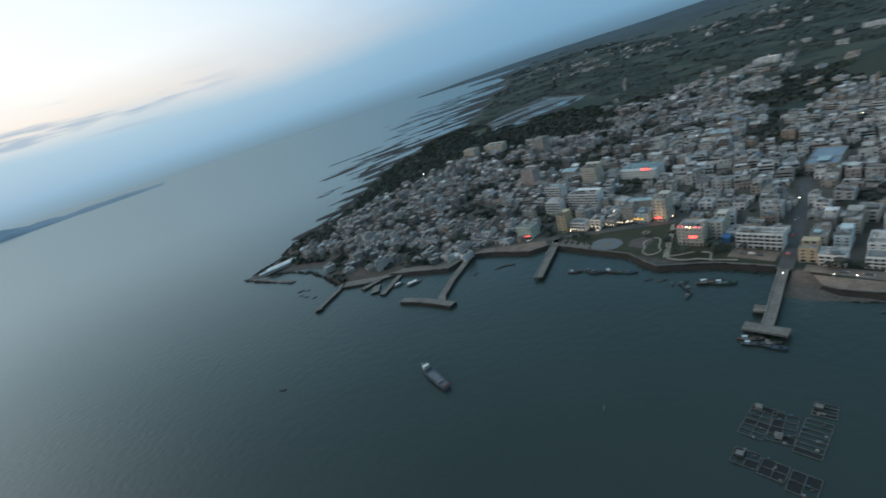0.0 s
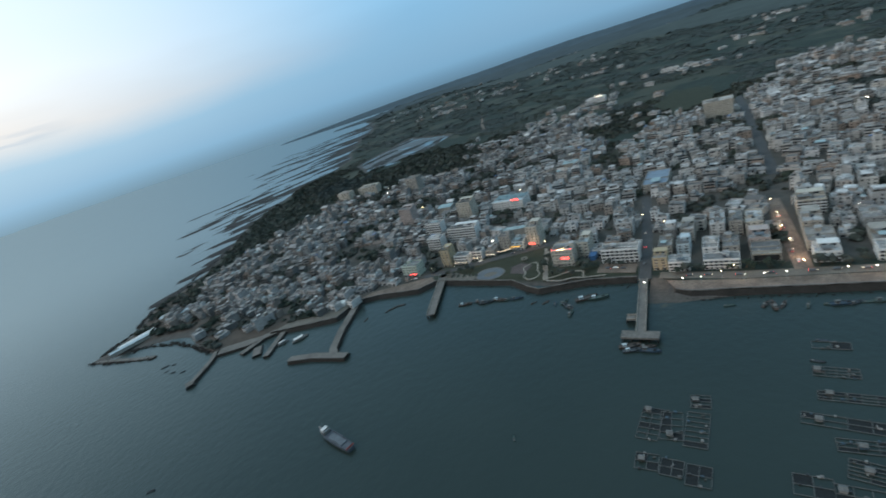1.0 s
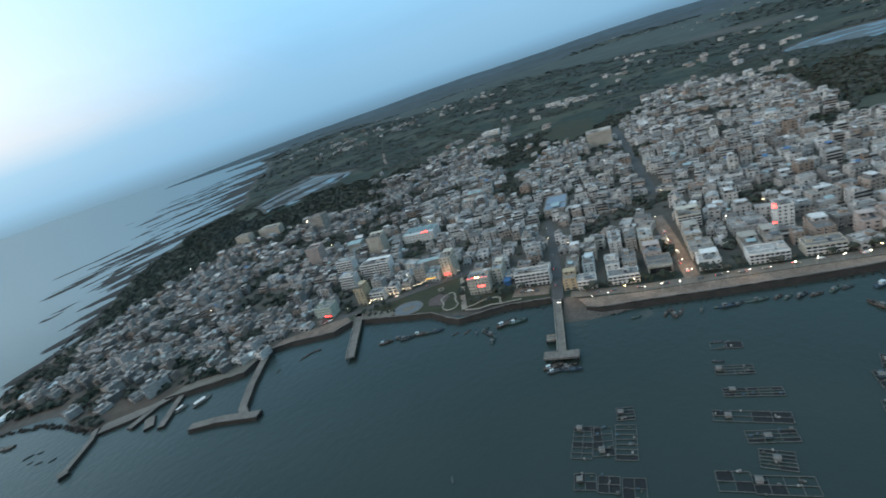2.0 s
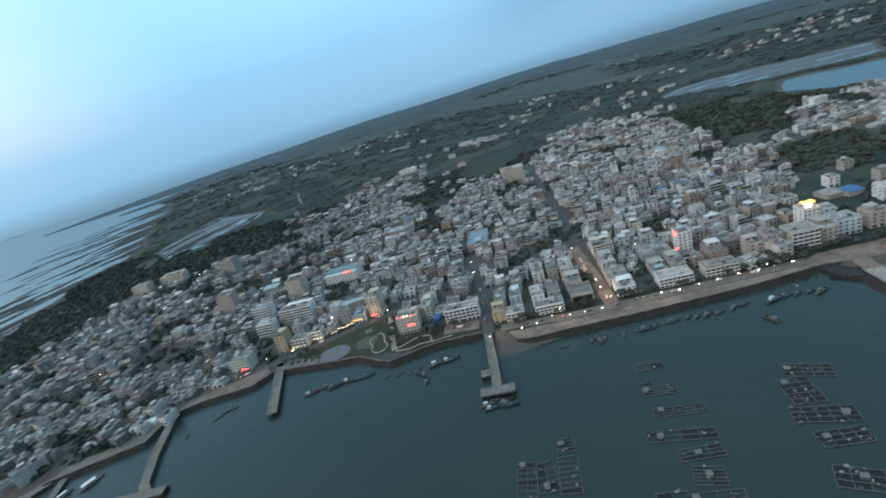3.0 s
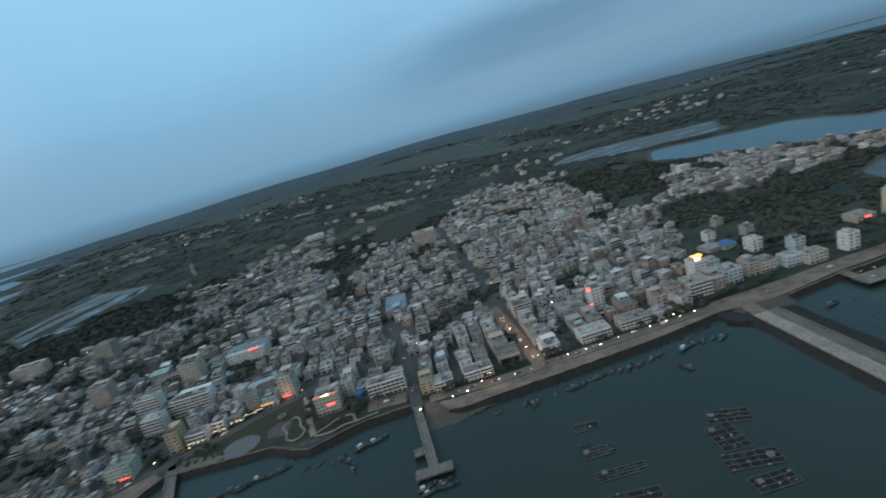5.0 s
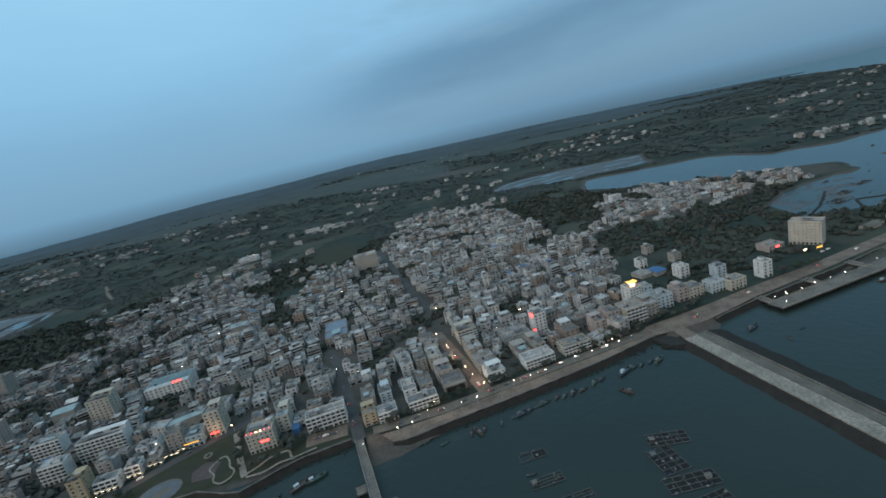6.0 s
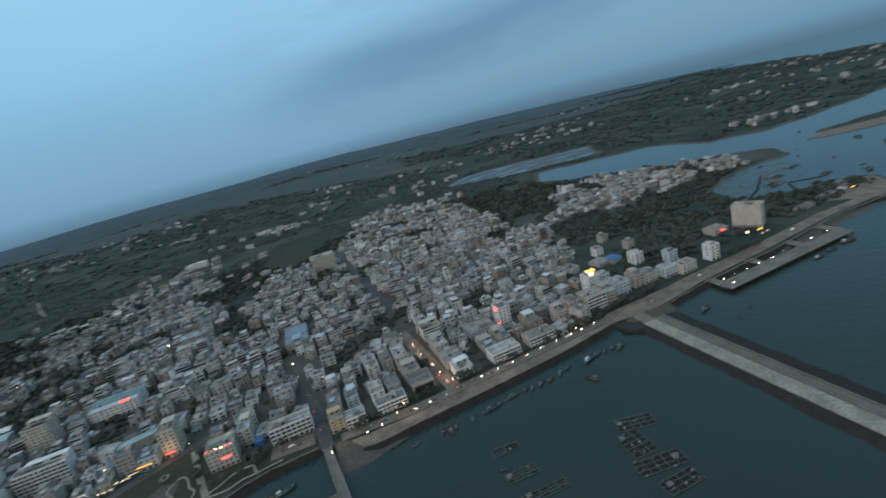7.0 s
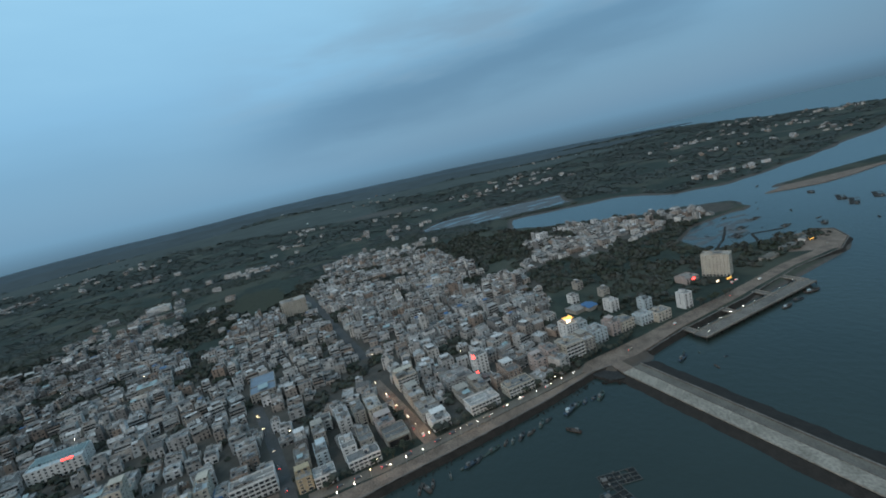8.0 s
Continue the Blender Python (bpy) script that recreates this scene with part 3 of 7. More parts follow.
slab("road_second", band([(96, 13), (94, 40), (91, 80), (88, 114), (86, 138)], 10.5), 3.0, 3.76, M_SANDY, "warmly lit dusty street between houses", "road")
slab("road_third", band([(92, 200), (88, 263), (80, 420), (69, 590)], 10), 3.0, 3.76, M_ASPHALT, "wide straight street through the back of the town", "road")
slab("road_park", band([(-214, 24), (-190, 34), (-139, 60), (-98, 80), (-86, 84)], 9), 3.0, 3.76, M_ASPHALT, "lamplit street behind the park", "road")
slab("pavement_west", [(-270, -18), (-250, -8), (-206, 1), (-196, 16), (-204, 24), (-262, -4)], 3.0, 3.7, M_SANDY, "paved walk behind the seawall", "pavement")
slab("road_head", [(234, 9), (252, 6), (276, 4), (300, 7), (300, 26), (240, 24), (228, 13)], 3.0, 3.8, M_SANDY, "paved junction at the root of the jetty", "road")
slab("rock_bank", [(233, 7), (237, -9), (246, -14), (252, -12), (252, 5), (240, 8)], -1.0, 2.4, M_LEDGE, "brown rock bank beside the root of the jetty", "rocks")
slab("pavement_point", [(590, 26), (634, 42), (660, 70), (654, 88), (610, 100), (560, 60)], 3.0, 3.66, M_SANDY, "dusty brown yard on the point", "pavement")
slab("pavement_quay", [(-340, -76), (-275, -49), (-272, -24), (-285, -32), (-332, -58)], 3.0, 3.66, M_ROAD, "brown paved yard behind the boat quay", "pavement")
slab("road_jetty", [(249.5, -9), (260.5, -9), (262, 6), (252, 7)], 3.0, 3.74, M_SANDY, "paved ramp from the junction onto the jetty", "road")


def build_beach():
    """A wedge of wet sand sloping from the road into the water."""
    bm = bmesh.new()
    r = random.Random(2)
    rows = []
    for (u0, v0, z0), (u1, v1) in zip(((4.6, 7, 3.6), (12, 7, 3.6), (17, 2, 3.3), (22, -6, 2.7), (30, -12.5, 1.5), (42, -12.8, 1.0), (56, -11.5, 0.5), (70, -10.5, -0.2)),
                                      ((4.6, -30), (10, -32), (16, -30), (24, -28), (34, -25), (46, -21), (60, -17), (72, -13))):
        rows.append([bm.verts.new((u0 + (u1 - u0) * k / 6, v0 + (v1 - v0) * k / 6, z0 + (-0.9 - z0) * (k / 6) ** 0.8 + r.uniform(-0.07, 0.07))) for k in range(7)])
    for a, b in zip(rows, rows[1:]):
        for k in range(6):
            bm.faces.new((a[k], a[k + 1], b[k + 1], b[k]))
    bmesh.ops.recalc_face_normals(bm, faces=bm.faces)
    ob = part("beach", bm, M_BEACH, None)
    ob.matrix_world = PLAN
    tagged(ob, "wedge of dark wet sand beside the pier", "beach", "", "structure")


build_beach()


def pile_pier(label, path, width, z, head=None, step=7.0):
    """A deck on round piles, with a kerb along each side and a wider head."""
    e = thing("pier", label, "pier", PLAN.copy())
    bm = bmesh.new()
    for (u0, v0), (u1, v1) in zip(path, path[1:]):
        o = band([(u0, v0), (u1, v1)], width)
        low = [bm.verts.new((u, v, z - 0.9)) for u, v in o]
        top = [bm.verts.new((u, v, z)) for u, v in o]
        bm.faces.new(top)
        bm.faces.new(low[::-1])
        for i in range(4):
            bm.faces.new((low[i], low[(i + 1) % 4], top[(i + 1) % 4], top[i]))
    bmesh.ops.recalc_face_normals(bm, faces=bm.faces)
    part("deck", bm, M_CONC, e)
    for side in (1, -1):
        line = band(path, width - 0.5)
        half = line[:len(path)] if side > 0 else line[len(path):][::-1]
        bm = bmesh.new()
        for (u0, v0), (u1, v1) in zip(half, half[1:]):
            o = band([(u0, v0), (u1, v1)], 0.4)
            low, top = [bm.verts.new((u, v, z - 0.1)) for u, v in o], [bm.verts.new((u, v, z + 0.7)) for u, v in o]
            bm.faces.new(top)
            for i in range(4):
                bm.faces.new((low[i], low[(i + 1) % 4], top[(i + 1) % 4], top[i]))
        bmesh.ops.recalc_face_normals(bm, faces=bm.faces)
        part("kerb", bm, M_PALECONC, e, "pale concrete kerb")
    if head:
        part("head", boxes((*head, z - 1.2, z + 0.05)), M_CONC, e)
    bm = bmesh.new()
    tube(bm, (0, 0, -3), (0, 0, z - 0.9), 0.45, 0.45, 8)
    first = None
    for (u0, v0), (u1, v1) in zip(path, path[1:]):
        n = max(1, int(math.hypot(u1 - u0, v1 - v0) / step))
        d = Vector((u1 - u0, v1 - v0)).normalized()
        for i in range(n + 1):
            for s in (1, -1):
                m = Matrix.Translation((u0 + (u1 - u0) * i / n - d.y * s * (width / 2 - 0.7), v0 + (v1 - v0) * i / n + d.x * s * (width / 2 - 0.7), 0))
                if first is None:
                    first = part("pier_post", bm, M_STONE, e)
                    first.matrix_basis = m
                else:
                    same("pier_post", first, m, e)
    if head:
        for i in range(5):
            for j in range(2):
                same("pier_post", first, Matrix.Translation((head[0] + 1 + (head[1] - head[0] - 2) * i / 4, head[2] + 1 + (head[3] - head[2] - 2) * j, -0.2)), e)
    return e


def solid_pier(label, path, width, z, material=None):
    """A masonry mole with a worn deck, sloping sides and a kerb stone."""
    e = thing("mole", label, "mole", PLAN.copy())
    bm = bmesh.new()
    rows = []
    for i, (u, v) in enumerate(path):
        a, b = path[max(i - 1, 0)], path[min(i + 1, len(path) - 1)]
        d = Vector((b[0] - a[0], b[1] - a[1])).normalized()
        prof = [(-width / 2 - 1.6, -2), (-width / 2, z - 0.1), (width / 2, z - 0.1), (width / 2 + 1.6, -2)]
        rows.append([bm.verts.new((u + d.y * o, v - d.x * o, h)) for o, h in prof])
    for r, s in zip(rows, rows[1:]):
        for i in range(3):
            bm.faces.new((r[i], r[i + 1], s[i + 1], s[i]))
    bm.faces.new(rows[0])
    bm.faces.new(rows[-1])
    bmesh.ops.recalc_face_normals(bm, faces=bm.faces)
    part("core", bm, M_STONE, e, "dark wet masonry")
    bm = bmesh.new()
    o = band(path, width - 0.1)
    top, low = [bm.verts.new((u, v, z)) for u, v in o], [bm.verts.new((u, v, z - 0.4)) for u, v in o]
    bm.faces.new(top)
    for i in range(len(o)):
        bm.faces.new((low[i], low[(i + 1) % len(o)], top[(i + 1) % len(o)], top[i]))
    bmesh.ops.recalc_face_normals(bm, faces=bm.faces)
    part("deck", bm, material or M_CONC, e)
    return e


# the big pier with its wide head, and the shorter piers along the west shore
pile_pier("grey concrete pier on piles with a wide landing head", [(-0.5, 6), (1.2, -12), (4.4, -42), (6.2, -60.5)], 6.0, 4.0, (-5.0, 17.5, -67.5, -60))
pile_pier("small landing stage beside the concrete pier", [(1, -43), (-5, -43.5)], 6, 3.0, None, 4)
pile_pier("narrow grey concrete pier standing on piles", [(-192, 28), (-184, 6), (-166, -44)], 7.6, 3.6)
solid_pier("long pale stone mole reaching into the harbour", [(-270, -20), (-252, -68), (-238, -96), (-229, -104)], 7, 3.0)
solid_pier("pale stone mole head across the harbour mouth", [(-276, -114), (-252, -107), (-216, -103)], 7.5, 3.1)
solid_pier("low stone mole below the headland", [(-392, -112), (-382, -124), (-367, -157)], 5, 2.6)
solid_pier("low rock bar off the tip of the point", [(-588, -148), (-545, -139), (-512, -134), (-489, -128)], 5, 1.3)
solid_pier("square stone end of the low mole", [(-371, -156), (-363, -160)], 7, 2.9)
solid_pier("broad concrete landing below the old town", [(-386, -112), (-358, -94), (-334, -66)], 13, 2.5)
solid_pier("short stone quay in the boat yard", [(-338, -100), (-326, -112)], 8, 2.2)
solid_pier("short grey slipway between moored boats", [(-330, -70), (-318, -98), (-312, -112)], 6, 2.2)
solid_pier("short grey slipway beside the boat yard", [(-345, -72), (-350, -112)], 7, 2.2)


def build_jetty():
    e = thing("jetty", "long straight jetty with a pale concrete roadway and dark rock slopes", "jetty", PLAN.copy())
    for name, prof, mat in (("rock_slope", [(-26, -2.5), (-14, 2.6), (8.5, 3.0), (31, -2.5)], M_STONE),
                            ("roadway", [(-13, 2.2), (-13, 3.5), (-2.6, 3.5), (-2.6, 2.2)], M_PALECONC),
                            ("service_strip", [(-1.6, 2.2), (-1.6, 3.2), (5.2, 3.2), (5.2, 2.2)], M_ROAD),
                            ("parapet", [(5.4, 2.2), (5.4, 4.1), (6.3, 4.1), (6.3, 2.2)], M_CONC),
                            ("kerb", [(-2.4, 2.2), (-2.4, 3.9), (-1.8, 3.9), (-1.8, 2.2)], M_CONC)):
        bm = bmesh.new()
        r = random.Random(3)
        rows = []
        for i in range(33):
            v = -8 - i * 7.5
            wob = 1.6 if name == "rock_slope" else 0.0
            rows.append([bm.verts.new((263 + 0.004 * v + o + r.uniform(-wob, wob) * (0 if abs(o) < 15 else 1), v, z)) for o, z in prof])
        for a, b in zip(rows, rows[1:]):
            for i in range(len(prof) - 1):
                bm.faces.new((a[i], a[i + 1], b[i + 1], b[i]))
        bm.faces.new(rows[0])
        bm.faces.new(rows[-1])
        bmesh.ops.recalc_face_normals(bm, faces=bm.faces)
        part(name, bm, mat, e)


build_jetty()
# the landing quay, parallel to the far shore
pile_pier("long grey landing quay on piles beside the shore road", [(334, -8), (410, -5), (488, -2)], 13, 3.6, None, 9)
for u in (338, 389, 440, 486):
    pile_pier("short bridge from the shore road to the quay", [(u, 12 + (u - 338) * 0.07), (u, -1)], 6, 3.5, None, 5)

# ---- houses ----

def window_mesh(w, h):
    """A pane in a pale frame with a sill, standing 6 cm proud."""
    bm = bmesh.new()
    box(bm, -w / 2, w / 2, -0.05, 0.02, 0, h, 0)
    for a, b, c, d in ((-w / 2 - 0.08, -w / 2, 0, h), (w / 2, w / 2 + 0.08, 0, h), (-w / 2 - 0.08, w / 2 + 0.08, h, h + 0.08), (-w / 2 - 0.12, w / 2 + 0.12, -0.1, 0)):
        box(bm, a, b, -0.1, 0.02, c, d, 1)
    me = bpy.data.meshes.new("window")
    bm.to_mesh(me)
    bm.free()
    me.materials.append(M_GLASS)
    me.materials.append(M_WHITE)
    return me


WINDOWS = {}


def add_window(parent, w, h, m):
    key = (round(w, 1), round(h, 1))
    if key not in WINDOWS:
        WINDOWS[key] = window_mesh(*key)
    o = new("window", WINDOWS[key])
    o.parent, o.matrix_basis = parent, m
    return o


FLOOR_H = 2.95


def furnish_roof(e, x0, x1, y0, y1, H, wall, roof, r, hut):
    """What stands on a flat roof: a set-back top room, a sheet roof on posts, a solar heater, boxes and low walls."""
    w, d = x1 - x0, y1 - y0
    if hut and d > 13.5 and r.random() < 0.6:
        p0, p1, q0, q1 = y0 + d * r.uniform(0.5, 0.62), y1 - 0.4, x0 + 0.4 + w * r.uniform(0, 0.25), x1 - 0.4
        room = part("top_room", boxes((q0, q1, p0, p1, H - 0.1, H + 2.7), (q0 - 0.25, q1 + 0.25, p0 - 0.6, p1 + 0.1, H + 2.7, H + 2.9)), wall, e)
        for i in range(2):
            add_window(room, (q1 - q0) * 0.25, 1.5, Matrix.Translation((q0 + (q1 - q0) * (0.28 + 0.44 * i), p0, H + 0.7)))
    if r.random() < 0.5:
        q0, p0 = x0 + 0.6 + w * r.uniform(0, 0.4), y0 + 0.6 + d * r.uniform(0, 0.16)
        q1, p1 = min(q0 + w * r.uniform(0.3, 0.5), x1 - 0.6), p0 + d * r.uniform(0.16, 0.3)
        bm = boxes(*[(a, a + 0.12, b, b + 0.12, H, H + 2.3) for a in (q0, q1 - 0.12) for b in (p0, p1 - 0.12)])
        box(bm, q0 - 0.3, q1 + 0.3, p0 - 0.3, p1 + 0.3, H + 2.3, H + 2.38, 1)
        part("canopy", bm, [M_STEEL, r.choice((M_DIMROOF, M_DIMROOF, M_DIMROOF, M_TEAL, M_SLATE))], e, "sheet canopy on thin posts")
    if d > 11:
        c = y0 + d * r.uniform(0.36, 0.46)
        rows = [(x0 + 0.26, x1 - 0.26, c, c + 0.2, H - 0.1, H + r.uniform(0.5, 0.95))]
        for _ in range(r.randrange(2, 6)):
            a, b = r.uniform(x0 + 0.6, x1 - 1.9), r.uniform(y0 + 0.6, y1 - 1.9)
            rows.append((a, a + r.uniform(0.5, 1.3), b, b + r.uniform(0.5, 1.3), H, H + r.uniform(0.4, 1.2)))
        part("roof_wall", boxes(*rows), wall, e)
    if r.random() < 0.45 and w > 6:
        a, b = r.uniform(x0 + 1.0, x1 - 3.2), y0 + d * 0.3
        bm = bmesh.new()
        v = [bm.verts.new(p) for p in ((a, b, H + 0.25), (a + 2, b, H + 0.25), (a + 2, b + 1.5, H + 1.2), (a, b + 1.5, H + 1.2), (a, b, H + 0.33), (a + 2, b, H + 0.33), (a + 2, b + 1.5, H + 1.28), (a, b + 1.5, H + 1.28))]
        for f in ((3, 2, 1, 0), (4, 5, 6, 7), (0, 1, 5, 4), (1, 2, 6, 5), (2, 3, 7, 6), (3, 0, 4, 7)):
            bm.faces.new([v[i] for i in f])
        tube(bm, (a - 0.1, b + 1.6, H + 1.35), (a + 2.1, b + 1.6, H + 1.35), 0.25, 0.25, 8)
        for q in (a + 0.2, a + 1.8):
            tube(bm, (q, b + 1.55, H - 0.05), (q, b + 1.55, H + 1.2), 0.05, 0.05, 4)
        part("solar_heater", bm, M_SOLAR, e, "dark tilted solar heater panel with a tank")


def build_house(w, d, floors, wall, roof, label, m, style="plain", name="house", category="house", group="", bays=None, hut=True, tank=True, seed=0, sides=True, storey=FLOOR_H):
    """A flat-roofed concrete house: walls with a parapet, roof deck, stair hut, tank, windows or balconies."""
    r = random.Random(seed * 31 + int(w * 10) + floors)
    e = thing(name, label, category, m, group)
    H = floors * storey
    P = 0.9
    x0, x1, y0, y1 = -w / 2, w / 2, 0.0, d
    bm = bmesh.new()

    def ring(a, z):
        return [bm.verts.new(c) for c in ((x0 + a, y0 + a, z), (x1 - a, y0 + a, z), (x1 - a, y1 - a, z), (x0 + a, y1 - a, z))]

    rings = [ring(0, -0.6)]
    for k in range(1, floors + 1):          # the slab edges stand out a little
        z = k * storey
        rings += [ring(0, z - 0.18), ring(-0.14, z - 0.18), ring(-0.14, z), ring(0, z)]
    rings += [ring(0, H + P), ring(0.25, H + P), ring(0.25, H - 0.1)]
    for a, b in zip(rings, rings[1:]):
        for i in range(4):
            bm.faces.new((a[i], a[(i + 1) % 4], b[(i + 1) % 4], b[i]))
    part("body", bm, wall, e)
    part("roof", boxes((x0 + 0.24, x1 - 0.24, y0 + 0.24, y1 - 0.24, H - 0.3, H + 0.02)), roof, e)
    if hut:
        hw, hd = min(3.6, w * 0.4), min(4.2, d * 0.4)
        hx, hy = r.uniform(x0 + 0.6, x1 - hw - 0.6), r.uniform(y0 + d * 0.3, y1 - hd - 0.6)
        bm = bmesh.new()
        rr = [[bm.verts.new((hx + (hw + o if i in (1, 2) else -o), hy + (hd + o if i > 1 else -o), z)) for i in range(4)]
              for o, z in ((0, H), (0, H + 2.5), (0.3, H + 2.5), (0.3, H + 2.7))]
        for a, b in zip(rr, rr[1:]):
            for i in range(4):
                bm.faces.new((a[i], a[(i + 1) % 4], b[(i + 1) % 4], b[i]))
        bm.faces.new(rr[-1]).material_index = 1
        part("stair_hut", bm, [wall, roof], e)
    if tank:
        bm = bmesh.new()
        tx, ty = r.uniform(x0 + 1.2, x1 - 1.2), r.uniform(y0 + 1.2, y0 + d * 0.28 + 1.2)
        tube(bm, (tx, ty, H + 0.02), (tx, ty, H + 0.5), 0.5, 0.5, 6)
        tube(bm, (tx, ty, H + 0.5), (tx, ty, H + 1.9), 0.65, 0.6, 10)
        part("water_tank", bm, M_STEEL, e, "grey steel water tank")
    furnish_roof(e, x0, x1, y0, y1, H, wall, roof, r, hut)
    n = bays or max(2, int(w / 3.4))
    bw = w / n
    for k in range(floors):
        z = k * storey
        if style == "balcony" and k > 0:
            bal = boxes((x0 + 0.1, x1 - 0.1, y0 - 1.3, y0 - 0.15, z - 0.02, z + 0.14), (x0 + 0.1, x1 - 0.1, y0 - 1.3, y0 - 1.15, z + 0.14, z + storey * 0.36),
                        (x0 + 0.1, x0 + 0.25, y0 - 1.15, y0 - 0.15, z + 0.14, z + storey * 0.36), (x1 - 0.25, x1 - 0.1, y0 - 1.15, y0 - 0.15, z + 0.14, z + storey * 0.36))
            part("balcony", bal, M_WHITE, e, "white balcony parapet")
        for i in range(n):
            x = x0 + bw * (i + 0.5)
            if k == 0:
                add_window(e, bw * 0.62, storey * 0.74, Matrix.Translation((x, y0, 0.25)))
            elif style == "balcony":
                add_window(e, bw * 0.8, storey * 0.72, Matrix.Translation((x, y0, z + 0.25)))
            else:
                add_window(e, 0.8 if style == "small" else bw * 0.42, 0.9 if style == "small" else storey * 0.46, Matrix.Translation((x, y0, z + storey * 0.31)))
    if sides:
        ns = max(1, int(d / 5.5))
        for k in range(1, floors):
            for i in range(ns):
                for sx, turn in ((x0, -90), (x1, 90)):
                    add_window(e, 1.3, storey * 0.46, Matrix.Translation((sx, y0 + d * (i + 0.5) / ns, k * storey + storey * 0.31)) @ Matrix.Rotation(radians(turn), 4, "Z"))
    return e


TAKEN = []          # plan rectangles that the town leaves free


def hero(u0, u1, v0, v1, floors, wall, label, style="plain", roof=None, name="house", category="house", **kw):
    TAKEN.append((u0 - 1.2, u1 + 1.2, v0 - 1.5, v1 + 1.2))
    return build_house(u1 - u0, v1 - v0, floors, wall, roof or M_ROOF, label, at((u0 + u1) / 2, v0, LAND), style, name, category, seed=int(u0 + v0), **kw)


# the waterfront, from the big pier eastward
hero(5, 15, 19, 33, 4, M_OCHRE, "ochre four-storey corner house beside the pier street", storey=2.4)
hero(16, 30, 16, 28, 3, M_WHITE, "white three-storey shop house facing the promenade", "balcony", storey=2.4)
hero(20, 29, 40, 56, 4, M_PALEBLUE, "pale blue house behind the waterfront", storey=2.4)
hero(6, 16, 44, 64, 3, M_GREY, "low grey house beside the pier street", storey=2.4)
hero(8, 17, 68, 84, 4, M_WALL, "weathered grey house beside the pier street", storey=2.4)
hero(22, 31, 62, 82, 5, M_GREY, "tall grey house with a plain roof", storey=2.4)
hero(39, 61, 17, 28, 3, M_WHITE, "long white building with pillared front on the promenade", "balcony", bays=7, name="guesthouse", category="building", storey=2.4)
hero(38, 48, 32, 50, 4, M_WHITE, "white house with a flat roof", storey=2.4)
hero(51, 61, 32, 52, 4, M_GREY, "grey house behind the long white building", storey=2.4)
hero(42, 52, 68, 92, 5, M_WALL, "tall pale apartment house", category="building", name="apartment_house", storey=2.4)
hero(55, 64, 70, 94, 5, M_GREY, "tall grey apartment house", category="building", name="apartment_house", storey=2.4)
hero(66, 77, 66, 90, 5, M_CREAM, "cream apartment house beside the lamplit street", category="building", name="apartment_house", storey=2.4)
gutted = hero(68, 85, 26, 42, 3, M_GREY, "grey building with a wide dark open front", sides=False, hut=False, storey=2.5)
# a flat dark panel on the wall paints the shade inside the opening
part("open_front", boxes((-7.4, 7.4, -0.2, -0.12, 0.3, 6.3)), M_DARK, gutted, "dark panel painting the shade of an unglazed opening")
part("front_frame", boxes((-8.5, -7.4, -3.2, -0.15, -0.5, 7.4), (7.4, 8.5, -3.2, -0.15, -0.5, 7.4), (-8.5, 8.5, -3.2, -0.15, 6.3, 7.6)), M_PALECONC, gutted, "pale concrete portal")
hero(67, 80, 42, 60, 4, M_PINK, "pinkish house beside the lamplit street", storey=2.4)
hero(102, 116, 21, 36, 3, M_WHITE, "bright white three-storey house on the promenade", bays=4, storey=2.4)
hero(100, 116, 38, 60, 3, M_GREY, "grey house with a cluttered roof", storey=2.4)
hero(100, 112, 64, 88, 4, M_GREY, "grey row house on a side street", storey=2.4)
hero(100, 118, 98, 116, 5, M_CREAM, "round-cornered cream house with balconies", "balcony", storey=2.4)
hero(133, 157, 20, 34, 3, M_WHITE, "long white guesthouse with an arcaded front", "balcony", bays=8, name="guesthouse", category="building", storey=2.4)
hero(134, 146, 38, 60, 2, M_GREY, "low grey house with a sheet roof", storey=2.4)
hero(149, 159, 40, 62, 3, M_GREY, "grey house behind the white guesthouse", storey=2.4)
hero(134, 158, 68, 88, 3, M_WALL, "pale row house with a flat roof", storey=2.4)
hero(166, 189, 21, 34, 3, M_CREAM, "long cream building with balconies on the shore road", "balcony", bays=7, name="guesthouse", category="building", storey=2.4)
hero(165, 176, 72, 86, 6, M_WHITE, "white hotel tower with red signs", name="hotel", category="hotel", bays=3)
hero(178, 190, 40, 62, 4, M_WALL, "pale house with a flat roof", storey=2.4)
hero(203, 213, 36, 50, 4, M_PINK, "pinkish brown apartment block", name="apartment_house", category="building")
hero(216, 227, 38, 52, 5, M_PINK, "pinkish brown apartment block beside its twin", name="apartment_house", category="building")
hero(231, 249, 33, 50, 5, M_CREAM, "broad cream apartment block near the jetty", "balcony", name="apartment_house", category="building")
hero(252, 263, 36, 54, 4, M_GREY, "grey block near the jetty")
hero(266, 282, 42, 58, 4, M_PALEBLUE, "pale blue four-storey block")
hero(258, 270, 68, 82, 5, M_WHITE, "white block with a golden lit pavilion on its roof", name="hotel", category="hotel", bays=4)
hero(272, 281, 68, 80, 4, M_PALEBLUE, "pale blue block beside the lit pavilion")
hero(289, 299, 44, 58, 4, M_PINK, "pinkish low block by the shore road")
hero(300, 315, 44, 58, 3, M_CREAM, "cream low block by the shore road")
hero(318, 327, 138, 148, 3, M_WHITE, "white apartment tower standing in scrub", name="apartment_tower", category="tower")
hero(350, 359, 170, 180, 3, M_GREY, "grey apartment tower standing in scrub", name="apartment_tower", category="tower")
